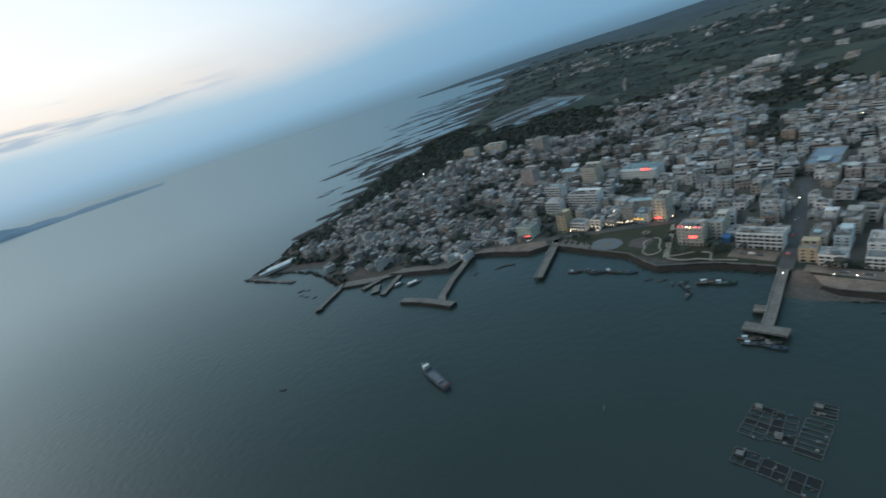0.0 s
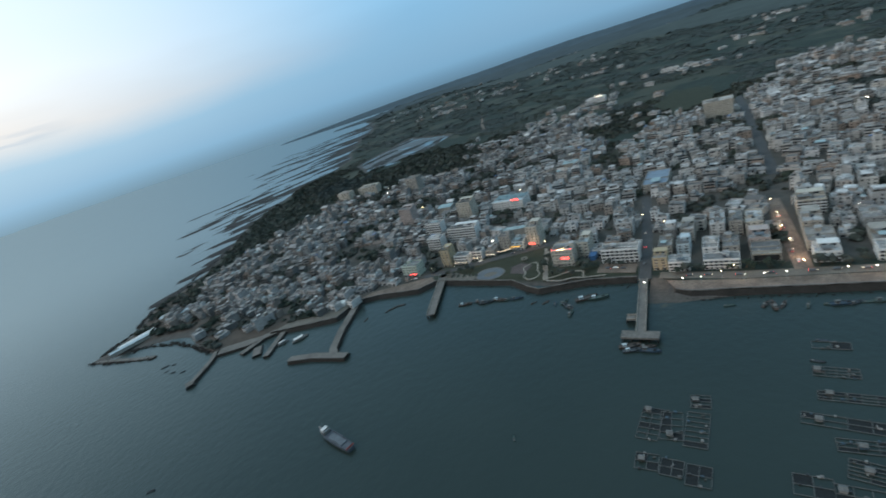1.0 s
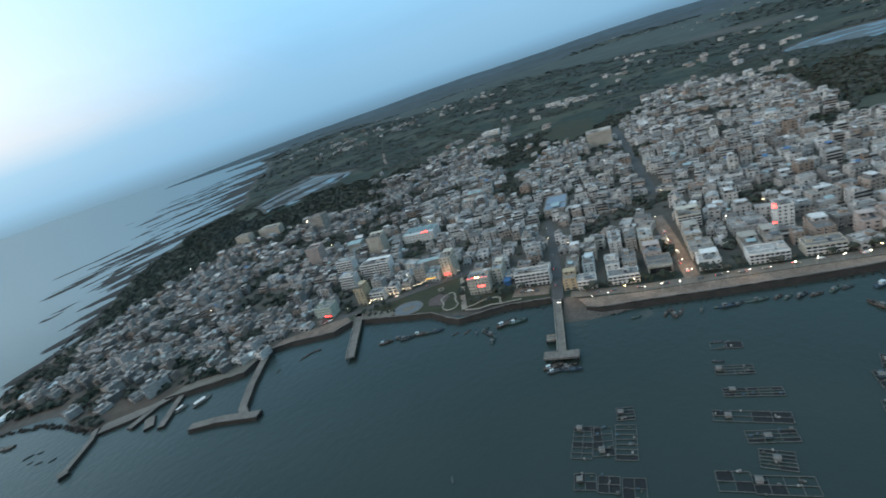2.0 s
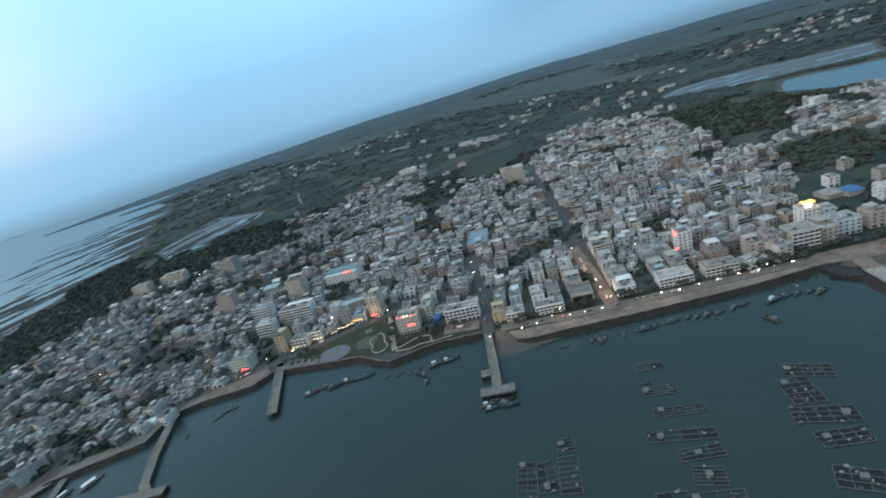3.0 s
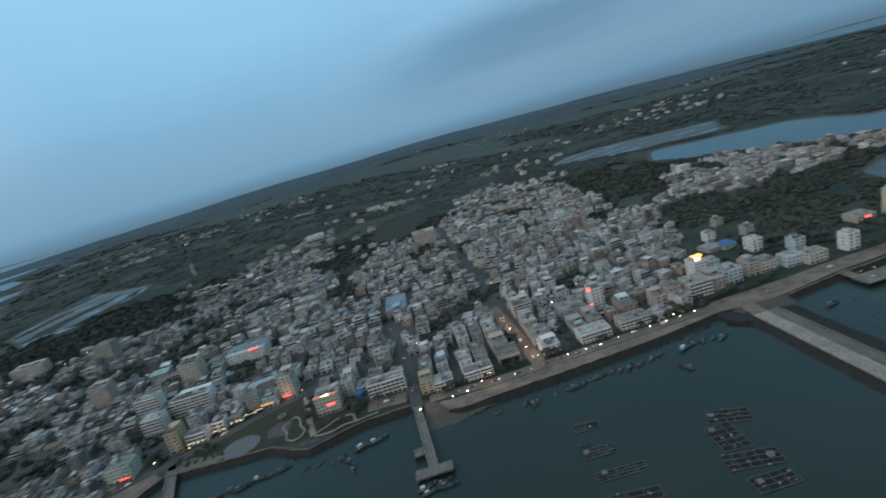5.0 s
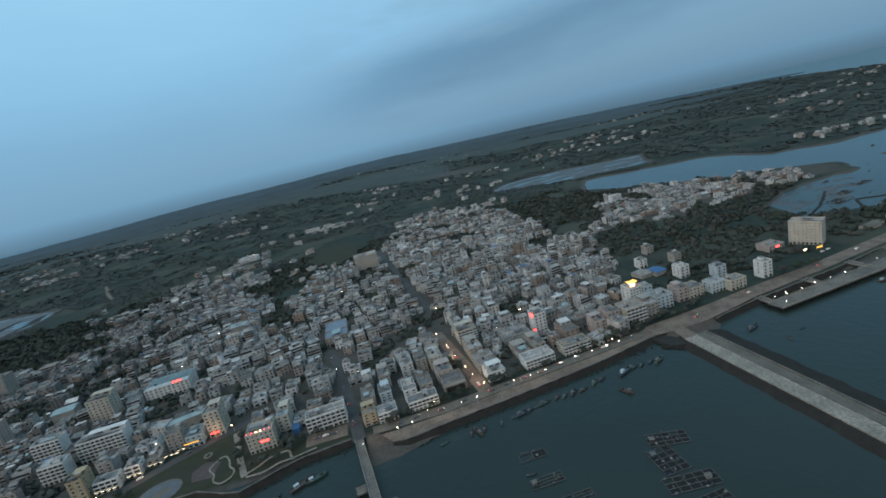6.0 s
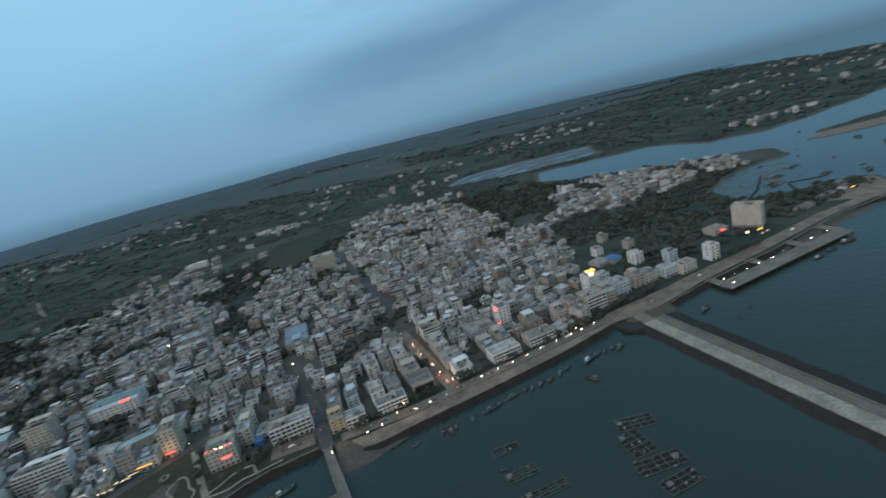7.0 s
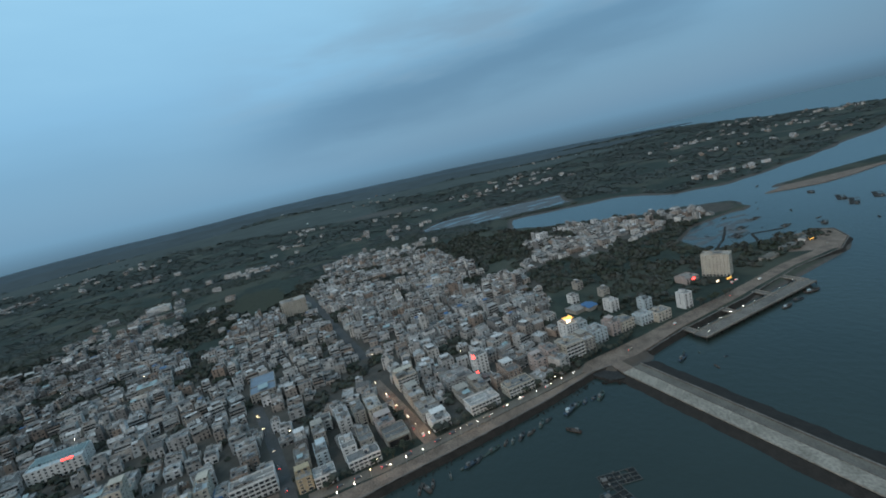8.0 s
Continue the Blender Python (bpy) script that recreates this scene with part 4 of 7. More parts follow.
hero(351, 360, 126, 136, 3, M_GREY, "grey apartment tower among trees", name="apartment_tower", category="tower")
hero(326, 336, 86, 98, 4, M_WHITE, "white apartment tower near the shore road", name="apartment_tower", category="tower")
hero(346, 356, 62, 72, 4, M_PALEBLUE, "pale blue apartment tower above low blocks", name="apartment_tower", category="tower")
hero(320, 334, 40, 52, 3, M_PALEBLUE, "pale blue block on the shore road")
hero(334, 350, 34, 46, 3, M_CREAM, "cream block on the shore road")
hero(371, 381, 37, 47, 5, M_WHITE, "white apartment tower beside the shore road", name="apartment_tower", category="tower")
TAKEN.append((450, 486, 58, 94))
build_house(27, 15, 8, M_CREAM, M_ROOF, "large plain cream hotel block near the quay", at(459.5, 73, LAND, -63), "small", name="hotel", category="hotel", bays=8, seed=3)
hero(424, 442, 80, 96, 2, M_PINK, "low wing with a red sign beside the hotel block", sides=False)
# westward, behind the park
hero(-36, -7, 34, 46, 4, M_WHITE, "long white block with four rows of open galleries", "balcony", bays=8, name="office_block", category="building", sides=False)
hero(-58, -49, 46, 66, 5, M_CREAM, "narrow cream house with a pale blue roof sheet", roof=M_PALEBLUE)
hero(-78, -59, 33, 50, 5, M_CREAM, "pale hotel with red rooftop lights and a red sign", name="hotel", category="hotel", bays=6)
hero(-117, -105, 78, 96, 7, M_CREAM, "tall cream tower house by the lit street", name="apartment_tower", category="tower")
hero(-146, -134, 74, 88, 5, M_GREY, "grey block above the lit shops")
hero(-188, -172, 48, 58, 3, M_WHITE, "white shop houses on the lit street", "balcony", bays=4, name="shop_house", category="shop")
hero(-170, -160, 56, 66, 3, M_WHITE, "white shop house on the lit street", "balcony", name="shop_house", category="shop")
hero(-158, -148, 62, 74, 2, M_GREY, "low grey shop on the lit street", name="shop_house", category="shop")
hero(-132, -120, 72, 88, 3, M_PALEBLUE, "pale blue shop on the lit street", name="shop_house", category="shop")
hero(-222, -186, 102, 116, 6, M_WHITE, "long white slab with rows of balconies", "balcony", bays=10, name="apartment_slab", category="building", sides=False)
hero(-242, -224, 86, 98, 5, M_WHITE, "white slab with galleries", "balcony", bays=5, name="apartment_slab", category="building", sides=False)
hero(-268, -246, 126, 138, 6, M_WHITE, "white slab house with galleries", "balcony", bays=6, name="apartment_slab", category="building", sides=False)
hero(-200, -190, 44, 58, 6, M_OCHRE, "narrow ochre house beside the pier")
hero(-240, -221, 26, 40, 4, M_PALEGREEN, "pale green house with lit ground floor", bays=5)
hero(-345, -325, 180, 196, 8, M_PINK, "tall pinkish tower house", name="apartment_tower", category="tower")
hero(-432, -408, 330, 350, 10, M_GREY, "tall grey slab above the old town", name="apartment_tower", category="tower")
hero(-246, -226, 174, 192, 8, M_CREAM, "tall pale tower house", name="apartment_tower", category="tower")
clinic = hero(-204, -162, 190, 216, 4, M_WHITE, "broad white hospital block with a ribbed pale roof", roof=M_PALEBLUE, name="hospital", category="building", bays=10, hut=False, tank=False)
part("roof_ribs", boxes(*[(-20 + 2.6 * k, -18.9 + 2.6 * k, 9, 25, 4 * FLOOR_H - 0.1, 4 * FLOOR_H + 1.5) for k in range(16)]), M_TEAL, clinic, "rows of pale roof ribs")
hero(-24, 0, 190, 238, 3, M_GREY, "broad hall with a blue-grey sheet roof", roof=M_BLUEGREY, name="market_hall", category="hall", hut=False, tank=False)
hero(-631, -600, 360, 376, 6, M_CREAM, "cream school block above the old town", name="school", category="building")
hero(-596, -548, 386, 402, 5, M_CREAM, "long cream school block above the old town", name="school", category="building")
for k in range(8):
    hero(-46 + k * 9.3, -46 + k * 9.3 + 7.2, 424 + k, 452 + k, 4, M_WALL, "long narrow terrace house in a row of its like", name="terrace_house", group="terrace rows", sides=False, hut=bool(k % 2))
    if k < 7:
        hero(-42 + k * 9.3, -42 + k * 9.3 + 7.2, 458 + k, 484 + k, 4, M_WALL, "narrow terrace house in the back row", name="terrace_house", group="terrace rows", sides=False, tank=bool(k % 2))
hero(24, 62, 470, 494, 8, M_CREAM, "broad cream block at the head of the wide street", name="apartment_tower", category="tower")
hero(-236, -192, 848, 872, 3, M_WHITE, "bright white hall far behind the town", name="hall", category="hall", sides=False)
hero(-90, -52, 1064, 1084, 3, M_WHITE, "pale block at the edge of the fields", name="hall", category="hall", sides=False)


ROADS = [([(3, 4), (0, 20), (-8, 91), (-15, 143), (-20, 180)], 4.6), ([(96, 13), (94, 40), (91, 80), (88, 114), (86, 138)], 6.0),
         ([(92, 200), (88, 263), (80, 420), (69, 590)], 6.0), ([(-214, 24), (-190, 34), (-139, 60), (-98, 80), (-86, 84), (-70, 88)], 6.5),
         ([(-300, 60), (-200, 140), (-60, 150), (80, 145), (200, 120)], 2.2), ([(-420, 40), (-380, 200), (-330, 420)], 2.2)]


def free(u, v, rad):
    for a, b, c, d in TAKEN:
        if a - rad < u < b + rad and c - rad < v < d + rad:
            return False
    for path, w in ROADS:
        if edge_distance(np.float64(u), np.float64(v), path, False) < w + rad * 0.5:
            return False
    return True


def wood_patch(u, v):
    """Where trees stand between the houses."""
    for cu, cv, a, b in ((-482, -74, 52, 20), (-396, -66, 22, 13), (-415, 470, 62, 46), (-350, 258, 34, 30), (-298, 362, 32, 34), (-172, 164, 14, 14), (-130, 110, 11, 9), (-225, 275, 18, 22)):
        if ((u - cu) / a) ** 2 + ((v - cv) / b) ** 2 < 1 + 0.5 * noise.noise((u / 14, v / 14, 2.2)):
            return True
    return noise.noise((u / 62, v / 62, 3.1)) > 0.26 or (v < 430 and noise.noise((u / 27, v / 27, 8.4)) > (0.36 if u < -60 else 0.44))


WALKS = [(-282, -34), (-250, -16), (-200, -6), (-184, 14), (-196, 30), (-214, 22), (-262, 4), (-284, -14)]


def town_plots():
    """House plots: rows along slightly bent lanes, small and uneven in the old west, larger behind the promenade."""
    r = random.Random(11)
    out = []
    v = -110.0
    row = 0
    while v < 900:
        depth = r.uniform(11.5, 15.5) if v > 20 else r.uniform(10, 13)
        u = -670.0
        while u < 720:
            old = u < -230
            dense = v > 130 and u > -60
            w = r.uniform(9.5, 15.5) if old else r.uniform(10, 16) if dense else r.uniform(10, 18.0)
            big = r.random() < 0.05
            if big:
                w *= 1.5
            cu, cv = u + w / 2, v + depth / 2 + (r.uniform(-2.6, 2.6) if old else r.uniform(-1.8, 1.8))
            rim = min(edge_distance(np.float64(cu), np.float64(cv), TOWN), edge_distance(np.float64(cu), np.float64(cv), QUARTER))
            keep = 0.97 if (rim > 45 or cv < 60) else 0.50 + rim * 0.009
            ok = inside(cu, cv, TOWN) or inside(cu, cv, QUARTER)
            if ok and not inside(cu, cv, FIELD) and not inside(cu, cv, PARK) and not inside(cu, cv, WALKS) and free(cu, cv, max(w, depth) * 0.42) and not wood_patch(cu, cv) and r.random() < keep:
                turn = noise.noise((cu / 160, cv / 160, 9)) * (46 if old else 30) + r.uniform(-7, 7)
                fl = r.choice((1, 1, 2, 2, 2, 3, 3)) if old else r.choice((1, 2, 2, 2, 3, 3, 3, 4))
                if cv > 430 or cu > 380:
                    fl = max(1, fl - 1)
                if r.random() < 0.05:
                    fl += 2
                out.append((cu, cv, w * r.uniform(0.72, 0.97), depth * r.uniform(0.66, 0.96), fl, turn, r.random()))
            u += w + (r.uniform(2.5, 6.0) if r.random() < (0.2 if old else 0.34) else r.uniform(0.3, 1.6))
        row += 1
        v += depth + (4.8 if row % 2 == 0 else 1.0)
    return out


PLOTS = town_plots()


def infill(plots):
    """Small houses and sheds squeezed into the gaps that the rows leave."""
    r = random.Random(19)
    grid = {}

    def near(u, v):
        a, b = int(u // 20), int(v // 20)
        return [p for i in (-1, 0, 1) for j in (-1, 0, 1) for p in grid.get((a + i, b + j), ())]

    for p in plots:
        grid.setdefault((int(p[0] // 20), int(p[1] // 20)), []).append(p)
    out = []
    for _ in range(9000):
        u, v = r.uniform(-640, 340), r.uniform(-80, 640)
        w, d = r.uniform(5.5, 11), r.uniform(5.5, 11)
        if not (inside(u, v, TOWN) and not inside(u, v, FIELD) and not inside(u, v, PARK) and not inside(u, v, WALKS)) or u > 0 and v < 22:
            continue
        if any(abs(u - p[0]) < (w + p[2]) * 0.5 and abs(v - p[1]) < (d + p[3]) * 0.5 for p in near(u, v)) or not free(u, v, max(w, d) * 0.5) or wood_patch(u, v):
            continue
        p = (u, v, w, d, r.choice((1, 1, 2, 2, 3)), r.uniform(-12, 12), r.random())
        grid.setdefault((int(u // 20), int(v // 20)), []).append(p)
        out.append(p)
    return out


PLOTS += infill(PLOTS)


def joined_houses(plots, wall, roof, label, seed=5, name="town_houses", category="houses", kind="stuff", group=""):
    """The houses too far off to be picked apart, as one mesh: walls with parapets, roof decks, stair huts, tanks and windows."""
    soup = Soup()
    r = random.Random(seed)
    for cu, cv, w, d, fl, turn, pick in plots:
        H = fl * FLOOR_H
        base = LAND + (float(ground_height(np.float64(cu), np.float64(cv))) - LAND if cv > 900 else 0.0)
        c, s = math.cos(radians(turn)), math.sin(radians(turn))

        def put(pts, faces, mat):
            p = np.asarray(pts, float)
            q = p.copy()
            q[:, 0], q[:, 1] = cu + p[:, 0] * c - p[:, 1] * s, cv + p[:, 0] * s + p[:, 1] * c
            q[:, 2] += base
            soup.add(q, faces, mat)

        def rect(a, x, y, z):
            return [(-x + a, -y + a, z), (x - a, -y + a, z), (x - a, y - a, z), (-x + a, y - a, z)]

        def tower(x0, x1, y0, y1, z0, H, rim=0.9):
            """A block with a parapet round a sunk roof deck."""
            def ring(a, z):
                return [(x0 + a, y0 + a, z), (x1 - a, y0 + a, z), (x1 - a, y1 - a, z), (x0 + a, y1 - a, z)]
            pts = ring(0, z0) + ring(0, H + rim) + ring(0.25, H + rim) + ring(0.25, H)
            put(pts, [(k * 4 + i, k * 4 + (i + 1) % 4, k * 4 + 4 + (i + 1) % 4, k * 4 + 4 + i) for k in range(3) for i in range(4)], 0)
            put(ring(0.25, H), [(0, 1, 2, 3)], 1)

        def block(x0, x1, y0, y1, z0, z1, mat, top=None):
            pts = [(a, b, z) for z in (z0, z1) for a, b in ((x0, y0), (x1, y0), (x1, y1), (x0, y1))]
            put(pts, [(0, 1, 5, 4), (1, 2, 6, 5), (2, 3, 7, 6), (3, 0, 4, 7), (4, 5, 6, 7)], [mat] * 4 + [mat if top is None else top])

        def sheet(x0, x1, y0, y1, z, rise, mat):
            """A sheet roof on four thin posts."""
            for px, py in ((x0, y0), (x1 - 0.15, y0), (x1 - 0.15, y1 - 0.15), (x0, y1 - 0.15)):
                block(px, px + 0.15, py, py + 0.15, z, z + 2.4 + (rise if py > y0 else 0), 3)
            pts = [(x0 - 0.3, y0 - 0.3, z + 2.4), (x1 + 0.3, y0 - 0.3, z + 2.4), (x1 + 0.3, y1 + 0.3, z + 2.4 + rise), (x0 - 0.3, y1 + 0.3, z + 2.4 + rise)]
            put(pts + [(a, b, h + 0.08) for a, b, h in pts], [(3, 2, 1, 0), (4, 5, 6, 7), (0, 1, 5, 4), (1, 2, 6, 5), (2, 3, 7, 6), (3, 0, 4, 7)], mat)

        def glaze(xa, xb, yf, z0, z1):
            put([(xa, yf, z0), (xb, yf, z0), (xb, yf, z1), (xa, yf, z1)], [(0, 1, 2, 3)], 2)

        x, y = w / 2, d / 2
        pitched = pick < 0.13 and fl < 4
        if pitched:
            pts = rect(0, x, y, -0.5) + rect(0, x, y, H) + [(-x, 0, H + d * 0.18), (x, 0, H + d * 0.18)]
            put(pts, [(0, 1, 5, 4), (2, 3, 7, 6), (1, 2, 6, 9, 5), (3, 0, 4, 8, 7)], 0)
            o = 0.35
            e = [(-x - o, -y - o, H - 0.15), (x + o, -y - o, H - 0.15), (x + o, 0, H + d * 0.18 + 0.12), (-x - o, 0, H + d * 0.18 + 0.12), (x + o, y + o, H - 0.15), (-x - o, y + o, H - 0.15)]
            put(e, [(0, 1, 2, 3), (3, 2, 4, 5)], 1)
        else:
            form = r.random()
            decks = [(-x, x, -y, y, H)]
            if form < 0.26 and d > 8:           # stepped: the front part a storey lower
                cut = r.uniform(-0.25, 0.3) * d
                low = max(1, fl - 1) * FLOOR_H if fl > 1 else H * 0.82
                tower(-x, x, cut, y, -0.5, H)
                tower(-x, x, -y, cut - 0.02, -0.5, low)
                decks = [(-x, x, cut, y, H), (-x, x, -y, cut, low)]
            elif form < 0.44 and w > 8:         # two houses sharing a wall, of unlike heights
                cut = r.uniform(-0.2, 0.2) * w
                low = max(1, fl + r.choice((-1, 1))) * FLOOR_H
                tower(-x, cut, -y, y * r.uniform(0.7, 1.0), -0.5, H)
                tower(cut + 0.02, x, -y * r.uniform(0.8, 1.0), y, -0.5, low)
                decks = [(-x, cut, -y, y * 0.7, H), (cut, x, -y * 0.8, y, low)]
            else:
                tower(-x, x, -y, y, -0.5, H, r.choice((0.9, 0.9, 0.5, 1.1)))
            for n, (a0, a1, b0, b1, top) in enumerate(decks):
                dw, dd = a1 - a0, b1 - b0
                if dw < 3.5 or dd < 3.5:
                    continue
                roll = r.random()
                if roll < 0.34:                 # a top room set back from the street
                    q0, q1 = a0 + dw * r.uniform(0.05, 0.35), a1 - dw * r.uniform(0.05, 0.3)
                    p0 = b0 + dd * r.uniform(0.3, 0.5)
                    block(q0, q1, p0, b1 - 0.3, top, top + 2.6, 0)
                    block(q0 - 0.3, q1 + 0.3, p0 - 0.5, b1 - 0.1, top + 2.6, top + 2.8, 1)
                    glaze(q0 + 0.4, q0 + 0.4 + (q1 - q0) * 0.35, p0 - 0.04, top + 0.4, top + 2.2)
                elif roll < 0.62:               # a stair hut
                    hx, hy = r.uniform(a0 + 0.6, max(a0 + 0.7, a1 - 3.6)), r.uniform(b0 + 0.6, max(b0 + 0.7, b1 - 3.8))
                    hx1, hy1 = min(hx + r.uniform(2.4, 3.6), a1 - 0.3), min(hy + r.uniform(2.6, 4.0), b1 - 0.3)
                    block(hx, hx1, hy, hy1, top, top + 2.5, 0)
                    block(hx - 0.3, hx1 + 0.3, hy - 0.3, hy1 + 0.3, top + 2.5, top + 2.7, 1)
                    glaze(hx + 0.3, hx + 1.2, hy - 0.04, top + 0.1, top + 2.0)
                if r.random() < 0.36:           # a sheet roof over part of the deck
                    q0, p0 = a0 + dw * r.uniform(0.04, 0.4), b0 + dd * r.uniform(0.04, 0.4)
                    kind = r.random()
                    sheet(q0, min(q0 + dw * r.uniform(0.35, 0.6), a1 - 0.3), p0, min(p0 + dd * r.uniform(0.3, 0.6), b1 - 0.3), top, r.uniform(0.1, 0.6), 4 if kind < 0.05 else 5 if kind < 0.18 else 1)
                if r.random() < 0.6:
                    tx, ty, tr = r.uniform(a0 + 1.1, a1 - 1.1), r.uniform(b0 + 1.1, b1 - 1.1), r.uniform(0.5, 0.8)
                    pts = [(tx + tr * math.cos(i * math.tau / 6), ty + tr * math.sin(i * math.tau / 6), z) for z in (top, top + r.uniform(1.2, 2.4)) for i in range(6)]
                    put(pts, [(i, (i + 1) % 6, 6 + (i + 1) % 6, 6 + i) for i in range(6)] + [(6, 7, 8, 9, 10, 11)], 3)
                for _ in range(r.randrange(4)):  # heaps and boxes on the roof
                    q0, p0 = r.uniform(a0 + 0.4, a1 - 1.8), r.uniform(b0 + 0.4, b1 - 1.8)
                    block(q0, q0 + r.uniform(0.5, 1.4), p0, p0 + r.uniform(0.5, 1.4), top, top + r.uniform(0.4, 1.3), r.choice((0, 0, 1, 3)))
        nb, ns = max(2, int(w / 3.4)), max(1, int(d / 5.5))
        open_front = pick > 0.72
        for k in range(fl):
            z0, z1 = k * FLOOR_H + (0.9 if k else 0.2), k * FLOOR_H + 2.45
            if open_front and k:                # a gallery: a dark band behind a balcony wall
                glaze(-x + 0.3, x - 0.3, -y - 0.04, z0 + 0.1, z1 + 0.15)
                block(-x + 0.1, x - 0.1, -y - 0.9, -y - 0.78, z0 - 0.9, z0 + 0.1, 0)
                block(-x + 0.1, x - 0.1, -y - 0.9, -y - 0.02, z0 - 0.98, z0 - 0.86, 0)
            else:
                for i in range(nb):
                    if r.random() < 0.25:
                        continue
                    a = -x + w * (i + 0.5) / nb
                    hw = w / nb * r.uniform(0.14, 0.26)
                    glaze(a - hw, a + hw, -y - 0.04, z0, z1)
            if k:
                for i in range(ns):
                    if r.random() < 0.3:
                        continue
                    b = -y + d * (i + 0.5) / ns
                    for sx in (-x - 0.04, x + 0.04):
                        put([(sx, b - 0.6, z0), (sx, b + 0.6, z0), (sx, b + 0.6, z1), (sx, b - 0.6, z1)], [(0, 1, 2, 3)], 2)
    return tagged(soup.build(name, [wall, roof, M_GLASS, M_STEEL, M_BLUE, M_TEAL], label, category, kind), "", "", group)


near_key = lambda p: p[1] + abs(p[0] + 40) * 0.28
ORDER = sorted(PLOTS, key=near_key)
NEAR, FAR = ORDER[:200], ORDER[200:]


def hamlets():
    """Scattered farmhouses and villages inland, thinning into the woods."""
    r = random.Random(17)
    out = []
    for u, v, n, su, sv in ((-220, 870, 14, 45, 30), (-110, 1050, 16, 60, 35), (30, 1030, 8, 40, 25), (-240, 740, 42, 55, 55), (-330, 640, 14, 40, 40), (-60, 600, 12, 25, 60), (214, 1790, 14, 40, 90), (235, 3500, 10, 90, 160),
                            (140, 1300, 10, 50, 110), (435, 2323, 14, 130, 60), (620, 2430, 14, 140, 60), (950, 3300, 14, 200, 140), (1030, 1450, 22, 130, 60),
                            (1110, 1320, 14, 90, 50), (1830, 1240, 18, 110, 40), (1790, 720, 16, 90, 50), (1080, 520, 14, 60, 35), (2650, 1400, 34, 260, 170), (2600, 1050, 16, 150, 60),
                            (-640, 2115, 16, 260, 120), (-700, 1750, 14, 200, 120), (340, 1119, 12, 60, 60), (345, 715, 12, 40, 50), (480, 1040, 6, 60, 30),
                            (-1200, 1866, 14, 180, 140), (-1548, 2134, 10, 200, 160), (-1060, 2595, 16, 300, 160), (-420, 620, 14, 50, 40), (-1140, 1750, 22, 70, 50), (-960, 1450, 20, 90, 45), (-481, 1977, 10, 60, 30), (-330, 1450, 10, 50, 22), (-785, 1690, 12, 30, 60), (-851, 2790, 8, 80, 40), (1500, 900, 12, 90, 40), (2100, 1000, 14, 110, 40), (1300, 1700, 12, 120, 50), (700, 1500, 14, 160, 90), (-60, 2900, 22, 700, 400), (1500, 2300, 16, 300, 120)):
        for _ in range(n):
            a, b = u + r.gauss(0, su), v + r.gauss(0, sv)
            if float(ground_height(np.float64(a), np.float64(b))) > 2.8 and not inside(a, b, FIELD):
                k = 1.0 if b < 1000 else 1.1
                out.append((a, b, r.uniform(8, 20) * k, r.uniform(7, 13) * k, r.choice((1, 1, 2, 2, 3)), r.uniform(-30, 30), r.random()))
    return out


MIDDLE, FAR = FAR[:66], FAR[66:]
for i, p in enumerate(MIDDLE):
    old = p[0] < -215
    joined_houses([p], M_WALL_OLD if old else M_WALL_S, M_ROOF_OLD if old else M_ROOF_S,
                  "low weathered house crowded among old town lanes" if p[4] < 2 else "weathered grey house crowded among its neighbours" if old else "tall flat-roofed town house with a cluttered roof" if p[4] > 3 else "flat-roofed grey town house with roof sheds",
                  100 + i, "house", "house", "", "houses behind the waterfront")
WEST = [p for p in FAR if p[0] < -215]
joined_houses([p for p in FAR if p[0] >= -215] + hamlets(), M_WALL_S, M_ROOF_S, "dense town of pale grey flat-roofed concrete houses")
joined_houses(WEST, M_WALL_OLD, M_ROOF_OLD, "crowded old town of weathered dark grey houses", 6)

MODELS = {}


def near_houses():
    r = random.Random(21)
    for cu, cv, w, d, fl, turn, pick in NEAR:
        key = (min(3, max(0, int((w - 7.5) / 3))), min(fl, 6), int(pick * 2), cu < -215)
        m = at(cu, cv, LAND, turn) @ Matrix.Translation((0, -d / 2, 0))
        if key not in MODELS:
            W = 8.6 + key[0] * 3
            MODELS[key] = (build_house(W, 12.5, key[1], M_WALL_LANE if key[3] else M_WALL, M_ROOF, "weathered dark grey house in the old town lanes" if key[3] else "flat-roofed concrete town house with parapet and roof tank", m, "plain", seed=len(MODELS), group="town houses", sides=False,
                                       bays=max(2, int(W / 4)), tank=bool(len(MODELS) % 3)), W)
        else:
            src, W = MODELS[key]
            near = copy_thing(src, m)
            near.scale = (w / W, d / 12.5, 1.0)


near_houses()

# ---- trees ----


